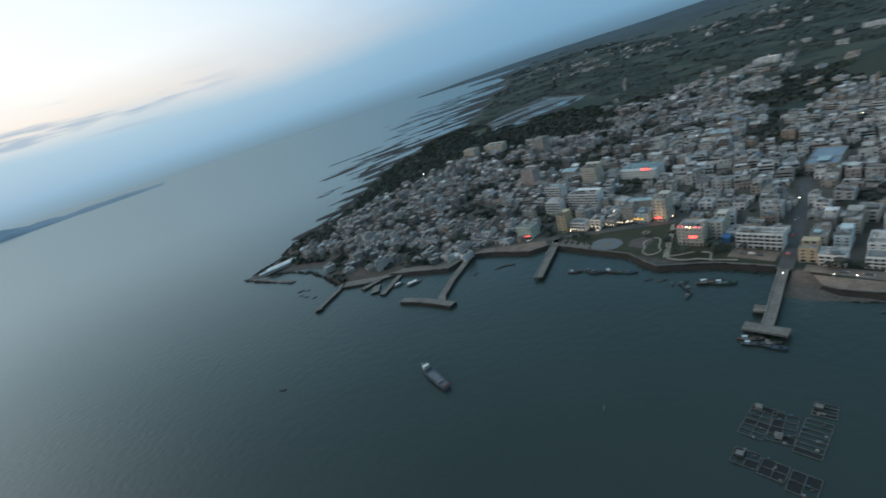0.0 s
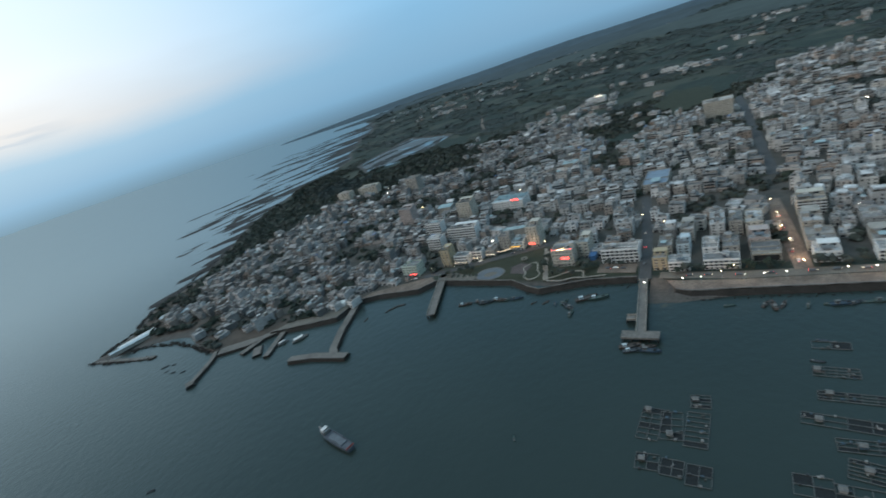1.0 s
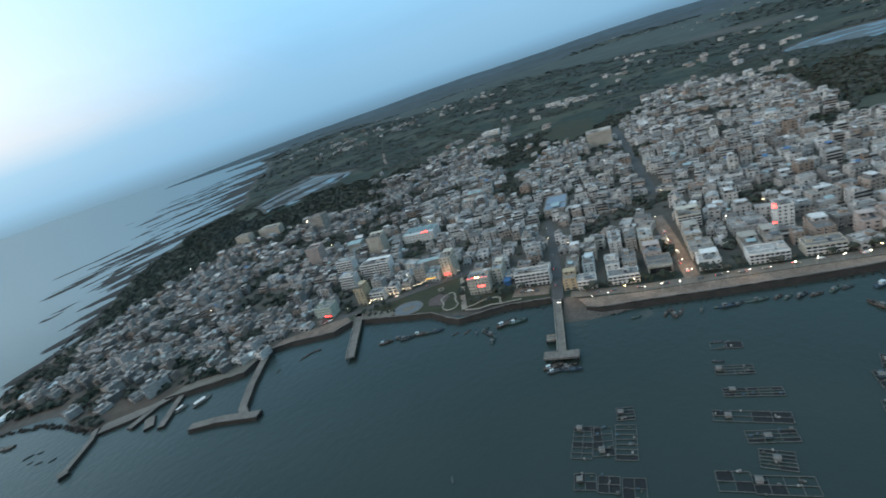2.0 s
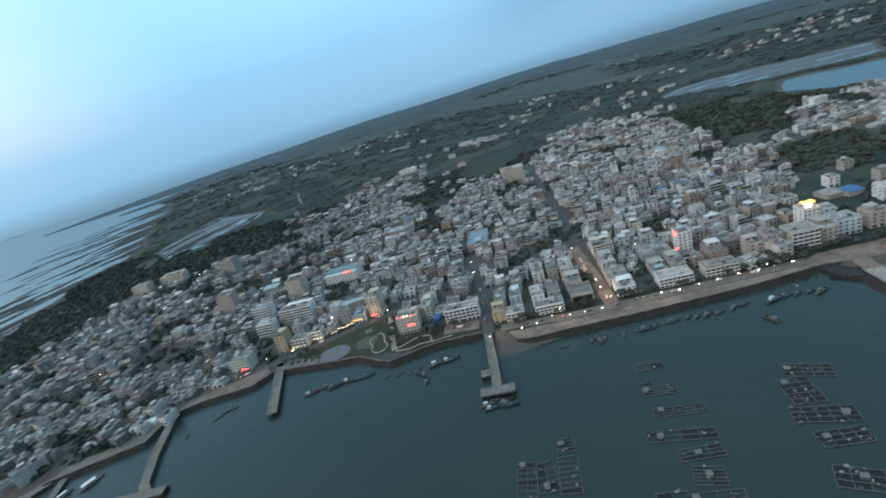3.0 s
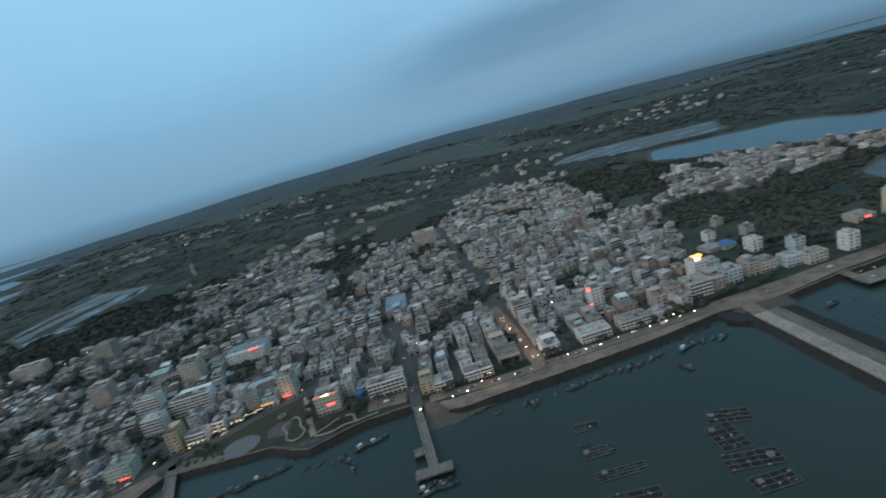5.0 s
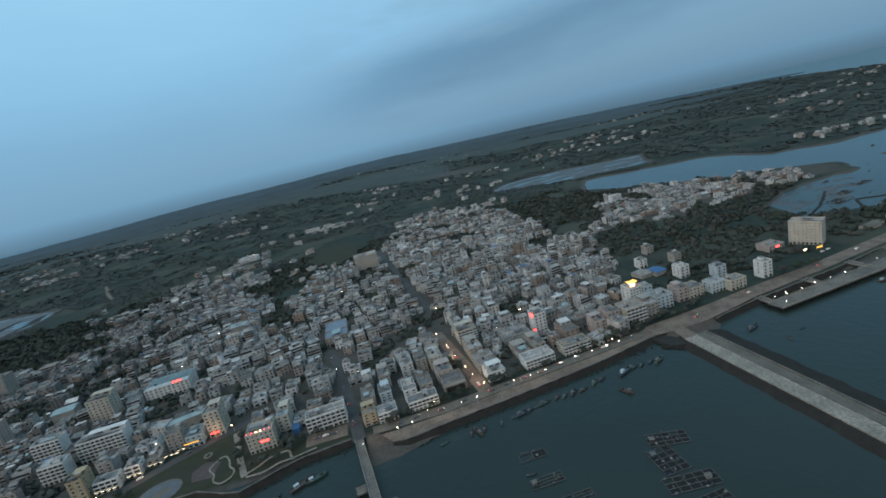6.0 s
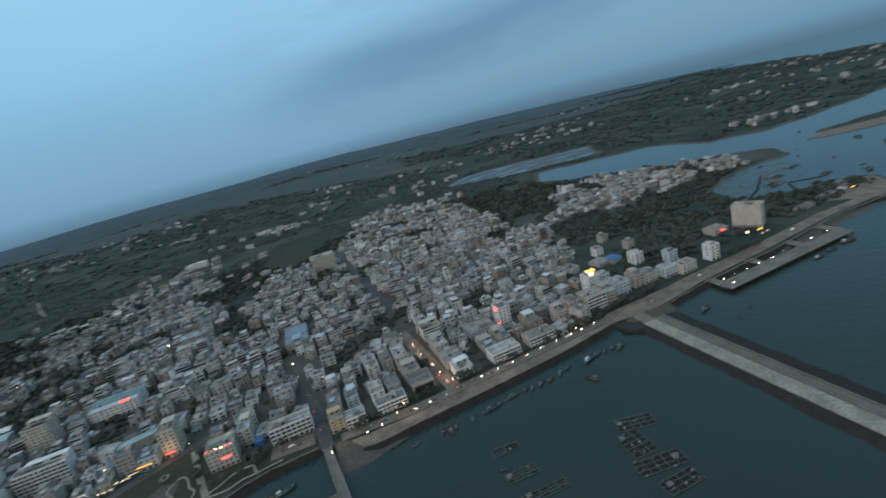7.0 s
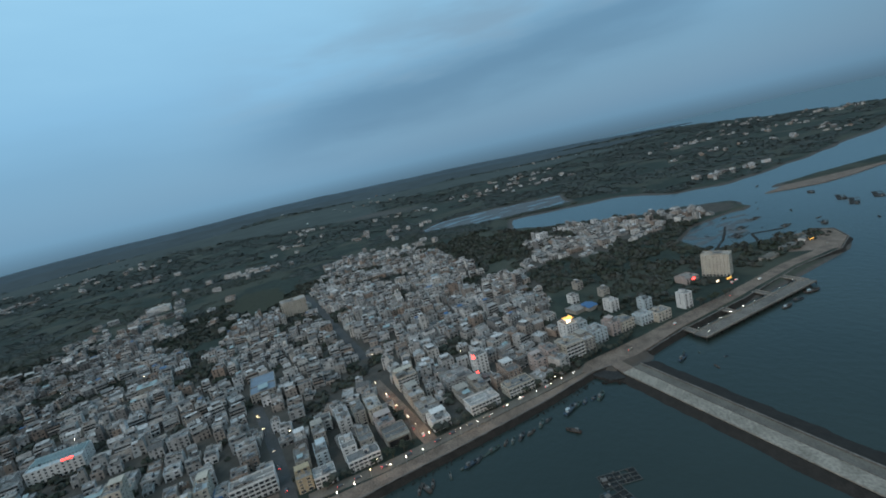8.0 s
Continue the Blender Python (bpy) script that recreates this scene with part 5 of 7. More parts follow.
def crown_mesh(soup, centre, size, n, r, mat=0, up=0.6):
    """A ragged crown: small leaf clumps spread over an uneven shell, round a denser heart."""
    k = r.normal(size=(n, 3))
    k /= np.linalg.norm(k, axis=1)[:, None]
    rad = r.uniform(0.6, 1.05, n)[:, None]
    p = k * rad * np.array(size)
    p[:, 2] = np.abs(p[:, 2]) * 0.9 - size[2] * 0.25
    s = r.uniform(0.28, 0.5, n) * (size[0] + size[1]) / 2 * (26 / n) ** 0.5
    nrm = k * 0.5 + r.normal(size=(n, 3)) * (0.16 if up > 2 else 0.45) + np.array([0, 0, up])
    nrm /= np.linalg.norm(nrm, axis=1)[:, None]
    a = np.cross(nrm, r.normal(size=(n, 3)))
    a /= np.linalg.norm(a, axis=1)[:, None]
    b = np.cross(nrm, a)
    q = p[:, None, :] + s[:, None, None] * np.stack([a, b * 0.8 + nrm * 0.15, -a * 0.9, -b * 0.85 - nrm * 0.2], 1)
    soup.add(q.reshape(-1, 3) + np.array(centre), [(4 * i, 4 * i + 1, 4 * i + 2, 4 * i + 3) for i in range(n)], mat)
    ang = np.arange(7) * (math.tau / 7) + r.uniform(0, 1)
    low = np.stack([np.cos(ang), np.sin(ang), ang * 0 - 0.3], 1) * r.uniform(0.75, 1.0, (7, 1))
    mid = np.stack([np.cos(ang) * 0.62, np.sin(ang) * 0.62, ang * 0 + 0.48], 1) * r.uniform(0.8, 1.05, (7, 1))
    heart = np.concatenate([low, mid, [[0, 0, 0.72]]]) * np.array(size)
    soup.add(heart + np.array(centre), [(i, (i + 1) % 7, 7 + (i + 1) % 7, 7 + i) for i in range(7)] + [(7 + i, 7 + (i + 1) % 7, 14) for i in range(7)], mat)


def tree_model(name, label, m, h, seed, group="", spread=0.42):
    """A broad-leaved tree: tapered trunk, limbs and a crown of leaf clumps."""
    r = np.random.default_rng(seed)
    e = thing(name, label, "tree", m, group)
    bm = bmesh.new()
    tube(bm, (0, 0, -0.4), (0.1, 0, h * 0.5), 0.22, 0.12, 7)
    for i in range(5):
        a = i * 1.26 + r.uniform(0, 0.6)
        tube(bm, (0.05, 0, h * (0.3 + 0.04 * i)), (math.cos(a) * h * 0.22, math.sin(a) * h * 0.22, h * (0.55 + 0.06 * i)), 0.1, 0.04, 5)
    part("trunk", bm, M_BARK, e)
    s = Soup()
    for i in range(5):
        a = i * 1.26
        crown_mesh(s, (math.cos(a) * h * 0.2, math.sin(a) * h * 0.2, h * r.uniform(0.58, 0.8)), (h * spread * 0.62, h * spread * 0.62, h * 0.26), 34, r)
    me = bpy.data.meshes.new("crown")
    me.from_pydata(np.concatenate(s.v).tolist(), [], s.f)
    me.materials.append(M_LEAF)
    o = new("crown", me)
    o.parent = e
    return e


def woods():
    """Inland and town woodland: thousands of ragged crowns, sparser and larger with distance."""
    r = np.random.default_rng(4)
    soup = Soup()
    for lo_v, hi_v, lo_u, hi_u, count, size, clumps in ((-150, 430, -900, 860, 13500, 4.0, 14), (400, 1100, -1050, 900, 24000, 5.2, 11), (1000, 2300, -2300, 3000, 24000, 7.5, 5), (400, 1500, 850, 3600, 11000, 7.5, 6),
                                                        (2200, 3100, -2900, 3600, 9000, 11.0, 4)):
        u, v = r.uniform(lo_u, hi_u, count), r.uniform(lo_v, hi_v, count)
        high = ground_height(u, v)
        ok = high > 2.6
        built = inside(u, v, TOWN) | inside(u, v, QUARTER)
        ok &= ~inside(u, v, FIELD) & ~inside(u, v, PARK)
        for i in np.nonzero(ok)[0]:
            if built[i]:
                if not (wood_patch(u[i], v[i]) and free(u[i], v[i], 2.0)):
                    continue
            else:
                if v[i] < 40 and u[i] > -6 or (u[i] > 330 and v[i] < 60):
                    continue
                dens = noise.noise((u[i] / 150, v[i] / 150, 1.7)) + 0.6 * noise.noise((u[i] / 45, v[i] / 45, 7.7))
                if dens < (-0.45 if 240 < u[i] < 520 and 190 < v[i] < 900 else -0.42 if u[i] < -480 and v[i] < 700 else -0.26 if 280 < u[i] < 600 and 60 < v[i] < 290 else -0.16 if v[i] < 420 else -0.14) or not free(u[i], v[i], 1.5):
                    continue
            k = size * r.uniform(0.5, 1.5)
            z = high[i] if v[i] > 900 else LAND
            near = v[i] < 700 and u[i] < 850
            tall = 0.5 if near and v[i] < 430 else 0.34 if near else 0.15
            # more crowns take the haze-tinted leaf colour the farther inland they stand
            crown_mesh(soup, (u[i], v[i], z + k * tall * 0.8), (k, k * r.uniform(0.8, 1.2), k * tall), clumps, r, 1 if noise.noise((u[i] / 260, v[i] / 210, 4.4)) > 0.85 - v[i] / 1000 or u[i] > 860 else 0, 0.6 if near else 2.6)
    soup.build("woodland", [M_LEAF, M_HAZE_LEAF], "dark green scrub woodland between the houses and inland", "woodland")


woods()

# ---- far headland across the bay ----
def build_headland():
    # blue-grey base colour paints the haze over the distant headland
    m = surface("haze_tinted_headland", (0.17, 0.24, 0.30), 1.0, 0.15, 0.02, 0.003, 0.0)
    bm = bmesh.new()
    rows = []
    for i in range(60):
        a = radians(33 + i * 0.9)
        h = min(1, i / 14) * (44 + 16 * math.sin(i * 0.5) + 9 * math.sin(i * 1.7 + 1)) * (1 - 0.4 * max(0, i - 30) / 30)
        rows.append([bm.verts.new((-math.sin(a) * d, math.cos(a) * d, z)) for d, z in ((4250, -1), (4290, h * 0.35), (4420, h), (4700, h * 0.8), (4800, -1))])
    for r, s in zip(rows, rows[1:]):
        for i in range(4):
            bm.faces.new((r[i], s[i], s[i + 1], r[i + 1]))
    bmesh.ops.recalc_face_normals(bm, faces=bm.faces)
    tagged(part("backdrop_headland", bm, m, None), "low headland across the bay, haze painted into its colour", "headland", "", "structure")


build_headland()

# ---- street trees ----
TREES = []
for k in range(4):
    u, v = (22, 118, 150, 205)[k], (12, 15, 16, 22)[k]
    TREES.append(tree_model("street_tree", "leafy dark green street tree beside the shore road", at(u, v, LAND), (5.5, 6.5, 5.0, 7.0)[k], 40 + k, "trees along the shore road"))
r = random.Random(31)
spots = [(u + r.uniform(-2, 2), 14.5 + (u - 10) * 0.03 + r.uniform(-1.5, 1.5)) for u in range(30, 236, 5) if not 86 < u < 101]
spots += [(u, 24 + r.uniform(0, 8)) for u in range(196, 300, 6)] + [(82 + r.uniform(-1, 1), v) for v in (62, 67, 72)] + [(98.5, 47), (99, 52), (100, 57)] + [(u + r.uniform(-2, 2), 31 + r.uniform(0, 5)) for u in range(384, 440, 8)]
spots += [(-184 + i * 6, 8 + r.uniform(14, 24) + i * 1.2) for i in range(5)] + [(-92 + r.uniform(0, 8), 30 + i * 8) for i in range(5)] + [(-84 + i * 9, 15 + r.uniform(0, 6)) for i in range(5)]
spots += [(-48 + r.uniform(-2, 2), 26), (-40, 29), (-30, 29), (-20, 28), (-213, 42), (-212, 49)]
for u, v in spots:
    if all(not (a - 0.5 < u < b + 0.5 and c - 0.5 < v < d + 0.5) for a, b, c, d in TAKEN):
        k = r.uniform(0.75, 1.3)
        t = copy_thing(r.choice(TREES), at(u, v, LAND, r.uniform(0, 360)))
        t.scale = (k, k, k * r.uniform(0.85, 1.1))


# ---- the park behind the west seawall ----
def curve(path, n=6):
    """The line rounded through its points."""
    p = [path[0]] + list(path) + [path[-1]]
    out = []
    for a, b, c, d in zip(p, p[1:], p[2:], p[3:]):
        for k in range(n):
            t = k / n
            out.append(tuple(0.5 * (2 * b[i] + (c[i] - a[i]) * t + (2 * a[i] - 5 * b[i] + 4 * c[i] - d[i]) * t * t + (3 * b[i] - a[i] - 3 * c[i] + d[i]) * t ** 3) for i in (0, 1)))
    return out + [path[-1]]


def flat_shape(name, poly, z, material, label, category, lift=0.12):
    return slab(name, poly, z - 0.3, z + lift, material, label, category, "structure")


def ellipse(cu, cv, a, b, turn=0.0, n=36):
    c, s = math.cos(radians(turn)), math.sin(radians(turn))
    return [(cu + a * math.cos(i * math.tau / n) * c - b * math.sin(i * math.tau / n) * s, cv + a * math.cos(i * math.tau / n) * s + b * math.sin(i * math.tau / n) * c) for i in range(n)]


flat_shape("plaza_rim", ellipse(-138, 25, 14.5, 12.4, 6), LAND, M_CONC, "grey stone rim of the oval plaza", "plaza", 0.10)
flat_shape("plaza", ellipse(-138, 25, 13.2, 11.1, 6), LAND, M_SLATE, "oval plaza paved in bluish grey tiles", "plaza", 0.16)
flat_shape("plaza_inlay", ellipse(-137, 24, 6.5, 4.2, 20), LAND, M_ROAD, "dark inlay in the oval plaza", "plaza", 0.20)
flat_shape("pavement_square", [(-117, 24), (-103, 22), (-100, 38), (-112, 44), (-120, 36)], LAND, M_BRICKPAVE, "dull reddish paved square in the park", "pavement")
flat_shape("pavement_walk", band([(-96, 72), (-88, 40), (-79, 10)], 4.4), LAND, M_PALECONC, "straight pale walk through the park", "pavement")
flat_shape("path_west", band(curve([(-103, 41), (-107, 33), (-102, 24), (-101, 17), (-95, 12), (-89, 15), (-88, 22), (-92, 28), (-94, 36), (-98, 43), (-102.5, 42.5)]), 1.2), LAND, M_PALECONC, "winding pale garden path", "path", 0.15)
flat_shape("path_east", band(curve([(-79, 12), (-71, 16), (-63, 22), (-55, 23.5), (-50, 22), (-48, 15), (-46, 11)]), 1.7), LAND, M_PALECONC, "winding pale garden path by the seawall", "path", 0.15)
flat_shape("path_south", band(curve([(-78, 9), (-66, 8), (-56, 12), (-46, 12.5), (-30, 15)]), 1.5), LAND, M_PALECONC, "pale path along the seawall", "path", 0.15)
flat_shape("pavement_stalls", [(-188, 17), (-152, 15), (-148, 20), (-184, 32)], LAND, M_ROAD, "dark paved strip with planting beds", "pavement")
flat_shape("pavement_yard", [(-38, 19), (-8, 17), (-8, 31), (-38, 33)], LAND, M_SANDY, "sandy yard before the white gallery block", "pavement")
for i in range(5):
    bed = thing("planting_bed", "oval bed of dark shrubs in the paved strip", "planting", at(-178 + i * 6.5, 21.5 + i * 0.3, LAND + 0.12), "planting beds")
    bm = bmesh.new()
    for k, (rad, z) in enumerate(((1.0, -0.1), (1.0, 0.35), (0.85, 0.35), (0.85, 0.1))):
        ring = [bm.verts.new((rad * 1.6 * math.cos(j * math.tau / 14), rad * 3.2 * math.sin(j * math.tau / 14), z)) for j in range(14)]
        if k:
            for j in range(14):
                bm.faces.new((last[j], last[(j + 1) % 14], ring[(j + 1) % 14], ring[j]))
        last = ring
    bm.faces.new(last)
    part("kerb", bm, M_PALECONC, bed)
    s = Soup()
    crown_mesh(s, (0, 0, 0.6), (1.3, 2.7, 0.9), 30, np.random.default_rng(i))
    me = bpy.data.meshes.new("shrub")
    me.from_pydata(np.concatenate(s.v).tolist(), [], s.f)
    me.materials.append(M_LEAF)
    o = new("shrub", me)
    o.parent = bed
# the small round-topped monument at the edge of the square
mon = thing("pavilion", "small grey ring-shaped pavilion at the park square", "pavilion", at(-110, 46, LAND))
bm = bmesh.new()
for i in range(8):
    a = i * math.tau / 8
    tube(bm, (2.6 * math.cos(a), 2.6 * math.sin(a), -0.2), (2.6 * math.cos(a), 2.6 * math.sin(a), 3.2), 0.2, 0.2, 6)
part("columns_ring", bm, M_CONC, mon)
bm = bmesh.new()
prof = [(2.2, 3.2), (3.1, 3.2), (3.1, 3.8), (2.2, 3.8)]
rings = [[bm.verts.new((p * math.cos(j * math.tau / 24), p * math.sin(j * math.tau / 24), z)) for j in range(24)] for p, z in prof]
for a, b in zip(rings, rings[1:] + rings[:1]):
    for j in range(24):
        bm.faces.new((a[j], a[(j + 1) % 24], b[(j + 1) % 24], b[j]))
bmesh.ops.recalc_face_normals(bm, faces=bm.faces)
part("roof_ring", bm, M_PALECONC, mon)

# ---- the blue sheds and loose structures ----


def shed(u0, u1, v0, v1, h, wall, roof, label, turn=0.0, rise=1.2):
    """A light shed: posts and walls under a low pitched sheet roof."""
    e = thing("shed", label, "shed", at((u0 + u1) / 2, (v0 + v1) / 2, LAND, turn))
    x, y = (u1 - u0) / 2, (v1 - v0) / 2
    part("body", boxes((-x, x, -y, y, -0.5, h)), wall, e)
    bm = bmesh.new()
    o = 0.5
    pts = [(-x - o, -y - o, h - 0.1), (x + o, -y - o, h - 0.1), (x + o, 0, h + rise), (-x - o, 0, h + rise), (x + o, y + o, h - 0.1), (-x - o, y + o, h - 0.1)]
    v = [bm.verts.new(p) for p in pts]
    bm.faces.new((v[0], v[1], v[2], v[3]))
    bm.faces.new((v[3], v[2], v[4], v[5]))
    ext = bmesh.ops.extrude_face_region(bm, geom=bm.faces[:])
    for g in ext["geom"]:
        if isinstance(g, bmesh.types.BMVert):
            g.co.z += 0.15
    bmesh.ops.recalc_face_normals(bm, faces=bm.faces)
    part("roof", bm, roof, e)
    return e


shed(-48, -43, 41, 60, 4.5, M_BLUE, M_BLUE, "tall blue sheet-metal shed between houses", 0, 0.8)
shed(314, 327, 108, 124, 4, M_GREY, M_BLUE, "low shed with a bright blue sheet roof", 8)
shed(300, 314, 112, 128, 4, M_GREY, M_ROOF, "low grey shed beside the blue roof", 8)
shed(-160, -128, 108, 116, 8, M_GREY, M_TEAL, "long hall with a pale teal sheet roof", 12)
shed(-300, -280, 210, 226, 9, M_GREY, M_TEAL, "hall with a pale teal sheet roof among houses", 5)
shed(-150, -130, 330, 346, 9, M_GREY, M_TEAL, "hall with a teal sheet roof behind the town", 5)
shed(-586, -544, -112, -102, 4, M_GREY, M_WHITE, "long shed with a bright white sheet roof on the point", 76)
shed(-590, -548, -58, -45, 4, M_GREY, M_PALEBLUE, "long pale-roofed shed among trees on the point", 28)
shed(-584, -540, -122, -115, 3.5, M_GREY, M_PALEBLUE, "long narrow shed with a pale sheet roof on the point", 73)
shed(-300, -280, -34, -26, 3.5, M_WHITE, M_WHITE, "low white boathouse behind the seawall", 20)
shed(564, 584, 66, 75, 3.2, M_GREY, M_DIMROOF, "low grey-roofed shed beside the yard", 5)
shed(602, 616, 70, 77, 3, M_WHITE, M_DIMROOF, "low grey-roofed shed on the point", 12)
shed(522, 544, 60, 70, 3.2, M_GREY, M_ROAD, "low grey hall by the shore road", 5)

# ---- lamps and signs ----


def street_lamp(m, group, h=6.5, double=False, warm=False, big=1.0):
    e = thing("street_lamp", "tall lit street lamp on a grey steel pole", "street lamp", m, group)
    bm = bmesh.new()
    tube(bm, (0, 0, -0.4), (0, 0, h), 0.12, 0.07, 7)
    part("pole", bm, M_STEEL, e)
    for s in (1, -1) if double else (1,):
        bm = bmesh.new()
        tube(bm, (0, 0, h - 0.3), (0, s * -1.3, h + 0.15), 0.06, 0.05, 5)
        part("arm", bm, M_STEEL, e)
        bm = bmesh.new()
        k = 0.42 * big
        bmesh.ops.create_icosphere(bm, subdivisions=1, radius=k, matrix=Matrix.Translation((0, s * -1.5, h + 0.1)) @ Matrix.Diagonal((1.2, 1.2, 0.75, 1)))
        part("lantern", bm, M_LAMPWARM if warm else M_LAMP, e, "glowing lantern")
    return e


LAMP = street_lamp(at(27, -3, LAND), "lamps along the promenade", 6.0, False, False, 0.58)
for u, v in ((38, -2), (63, 0), (74, 1), (86, 1), (116, 5), (129, 5), (141, 5), (155, 7), (168, 9), (182, 9), (195, 9), (206, 10), (218, 11), (3, -8)):
    copy_thing(LAMP, at(u, v, LAND if u > 6 else 4.0))
WARM = street_lamp(at(50, 4, LAND), "warm street lamps", 6.5, False, True, 0.66)
for u, v in ((57, 12), (92, 32), (91, 47), (88, 70), (96, 15), (87, 95), (84, 124), (-204, 30), (-180, 36), (-98, 76), (-14, 118), (-18, 146), (203, 14)):
    copy_thing(WARM, at(u, v, LAND))
QUAY_LAMP = street_lamp(at(338, -3, 3.6), "lamps on the landing quay", 5.0, False, False, 0.58)
for u, v in ((337, -13), (349, -3), (364, -3), (378, -2), (394, -2), (409, -2), (447, 1), (468, 2)):
    copy_thing(QUAY_LAMP, at(u, v, 3.6))
r = random.Random(77)
for i in range(26):
    u, v = r.uniform(-560, 260), r.uniform(60, 420)
    if inside(u, v, TOWN):
        copy_thing(WARM if r.random() < 0.3 else LAMP, at(u, v, LAND + r.uniform(1, 6), r.uniform(0, 360)))
for u, v in ((-640, 250), (-590, 392), (-214, 868), (-205, 868), (214, 1790), (232, 3500), (-197, 850), (640, 1050)):
    far = copy_thing(LAMP, at(u, v, LAND + (9 if v > 800 else 4) + (20 if v > 1500 else 0)))
    far.scale = (2.4, 2.4, 1.0) if v > 500 else (1.4, 1.4, 1.0)


def sign(name, label, m, w, h, glow):
    """A lit sign: a shallow box with a glowing face of plain bars."""
    e = thing(name, label, "sign", m)
    part("case", boxes((-w / 2 - 0.15, w / 2 + 0.15, 0, 0.4, -0.15, h + 0.15)), M_DARK, e)
    n = max(2, int(w / (h * 0.9)))
    for i in range(n):
        x = -w / 2 + w * i / n
        part("bar", boxes((x + 0.08, x + w / n - 0.08, -0.08, -0.004, 0.05, h - 0.05)), glow, e)
    return e


sign("lit_sign", "red lit sign on the hotel front", at(-66, 32.4, LAND + 7.2), 6.5, 1.6, M_RED)
sign("lit_sign", "warm lit sign over the lit street", at(-128, 70.5, LAND + 4.4), 11, 1.0, M_GOLD)
sign("lit_sign", "red lit sign at the foot of the cream tower", at(-112, 76.4, LAND + 3.4), 6, 1.3, M_RED)
sign("lit_sign", "upright red sign on the hotel tower", at(164.2, 75, LAND + 15.5, -60), 3.4, 3.6, M_RED)
sign("lit_sign", "small red sign over a side street", at(161, 64, LAND + 7.5), 2.4, 1.8, M_RED)
sign("lit_sign", "red sign on the low hotel wing", at(433, 79, LAND + 4.0), 5, 1.8, M_RED)
sign("lit_sign", "red lit sign on a white block in the town", at(-172, 189.4, LAND + 4 * FLOOR_H + 1.0), 9, 1.6, M_RED)
sign("lit_sign", "lit strip below the pale green house", at(-226, 24.4, LAND + 2.9), 8, 0.9, M_RED)
sign("lit_sign", "gold lit sign before the large hotel", at(454, 54, LAND + 2.2), 7, 1.6, M_GOLD)
sign("lit_sign", "white lit panel before the large hotel", at(442, 58, LAND + 1.6), 4, 2.0, M_SHOP)
sign("lit_sign", "white lit sign by the point", at(604, 62, LAND + 3.2), 8, 1.0, M_GOLD)
for u0, v0, n in ((-188, 46.3, 4), (-170, 54.3, 3), (-158, 60.3, 3), (-148, 66, 3), (-140, 69.5, 2)):
    for i in range(n):
        sign("shop_sign", "white lit shop sign above the street", at(u0 + 2 + i * 3.9, v0 - 0.2, LAND + 2.8), 2.4, 0.5, M_SHOP)
for i in range(6):
    e = thing("roof_light", "small red light on the hotel parapet", "light", at(-76.5 + i * 3.2, 33.1, LAND + 5 * FLOOR_H + 0.9), "lights along the hotel parapet")
    bm = bmesh.new()
    tube(bm, (0, 0, 0), (0, 0, 0.5), 0.05, 0.05, 5)
    part("stem", bm, M_STEEL, e)
    bm = bmesh.new()
    bmesh.ops.create_icosphere(bm, subdivisions=1, radius=0.4, matrix=Matrix.Translation((0, 0, 0.7)))
    part("bulb", bm, M_LAMPWARM if i in (2, 3) else M_RED, e)
# the golden pavilion on the roof of the white block
pav = thing("roof_pavilion", "golden lit open pavilion with upswept roof edges", "pavilion", at(264, 74, LAND + 5 * FLOOR_H))
part("room", boxes((-2.2, 2.2, -2.0, 2.0, 0, 3.4)), M_SHOP, pav, "lit glass room")
bm = bmesh.new()
v = [bm.verts.new(c) for c in ((-4.2, -3.4, 4.6), (0, -3.6, 3.7), (4.2, -3.4, 4.6), (4.2, 2.6, 4.5), (0, 2.8, 3.7), (-4.2, 2.6, 4.5))]
bm.faces.new((v[0], v[1], v[4], v[5]))
bm.faces.new((v[1], v[2], v[3], v[4]))
ext = bmesh.ops.extrude_face_region(bm, geom=bm.faces[:])
for g in ext["geom"]:
    if isinstance(g, bmesh.types.BMVert):
        g.co.z += 0.5
bmesh.ops.recalc_face_normals(bm, faces=bm.faces)
part("roof", bm, M_GOLD, pav, "golden lit canopy")
for i in range(4):
    bm = bmesh.new()
    tube(bm, ((-4, 4)[i % 2], (-3.4, 2.8)[i // 2], 0), ((-4, 4)[i % 2], (-3.4, 2.8)[i // 2], 4.2), 0.18, 0.18, 6)
    part("post", bm, M_STEEL, pav)



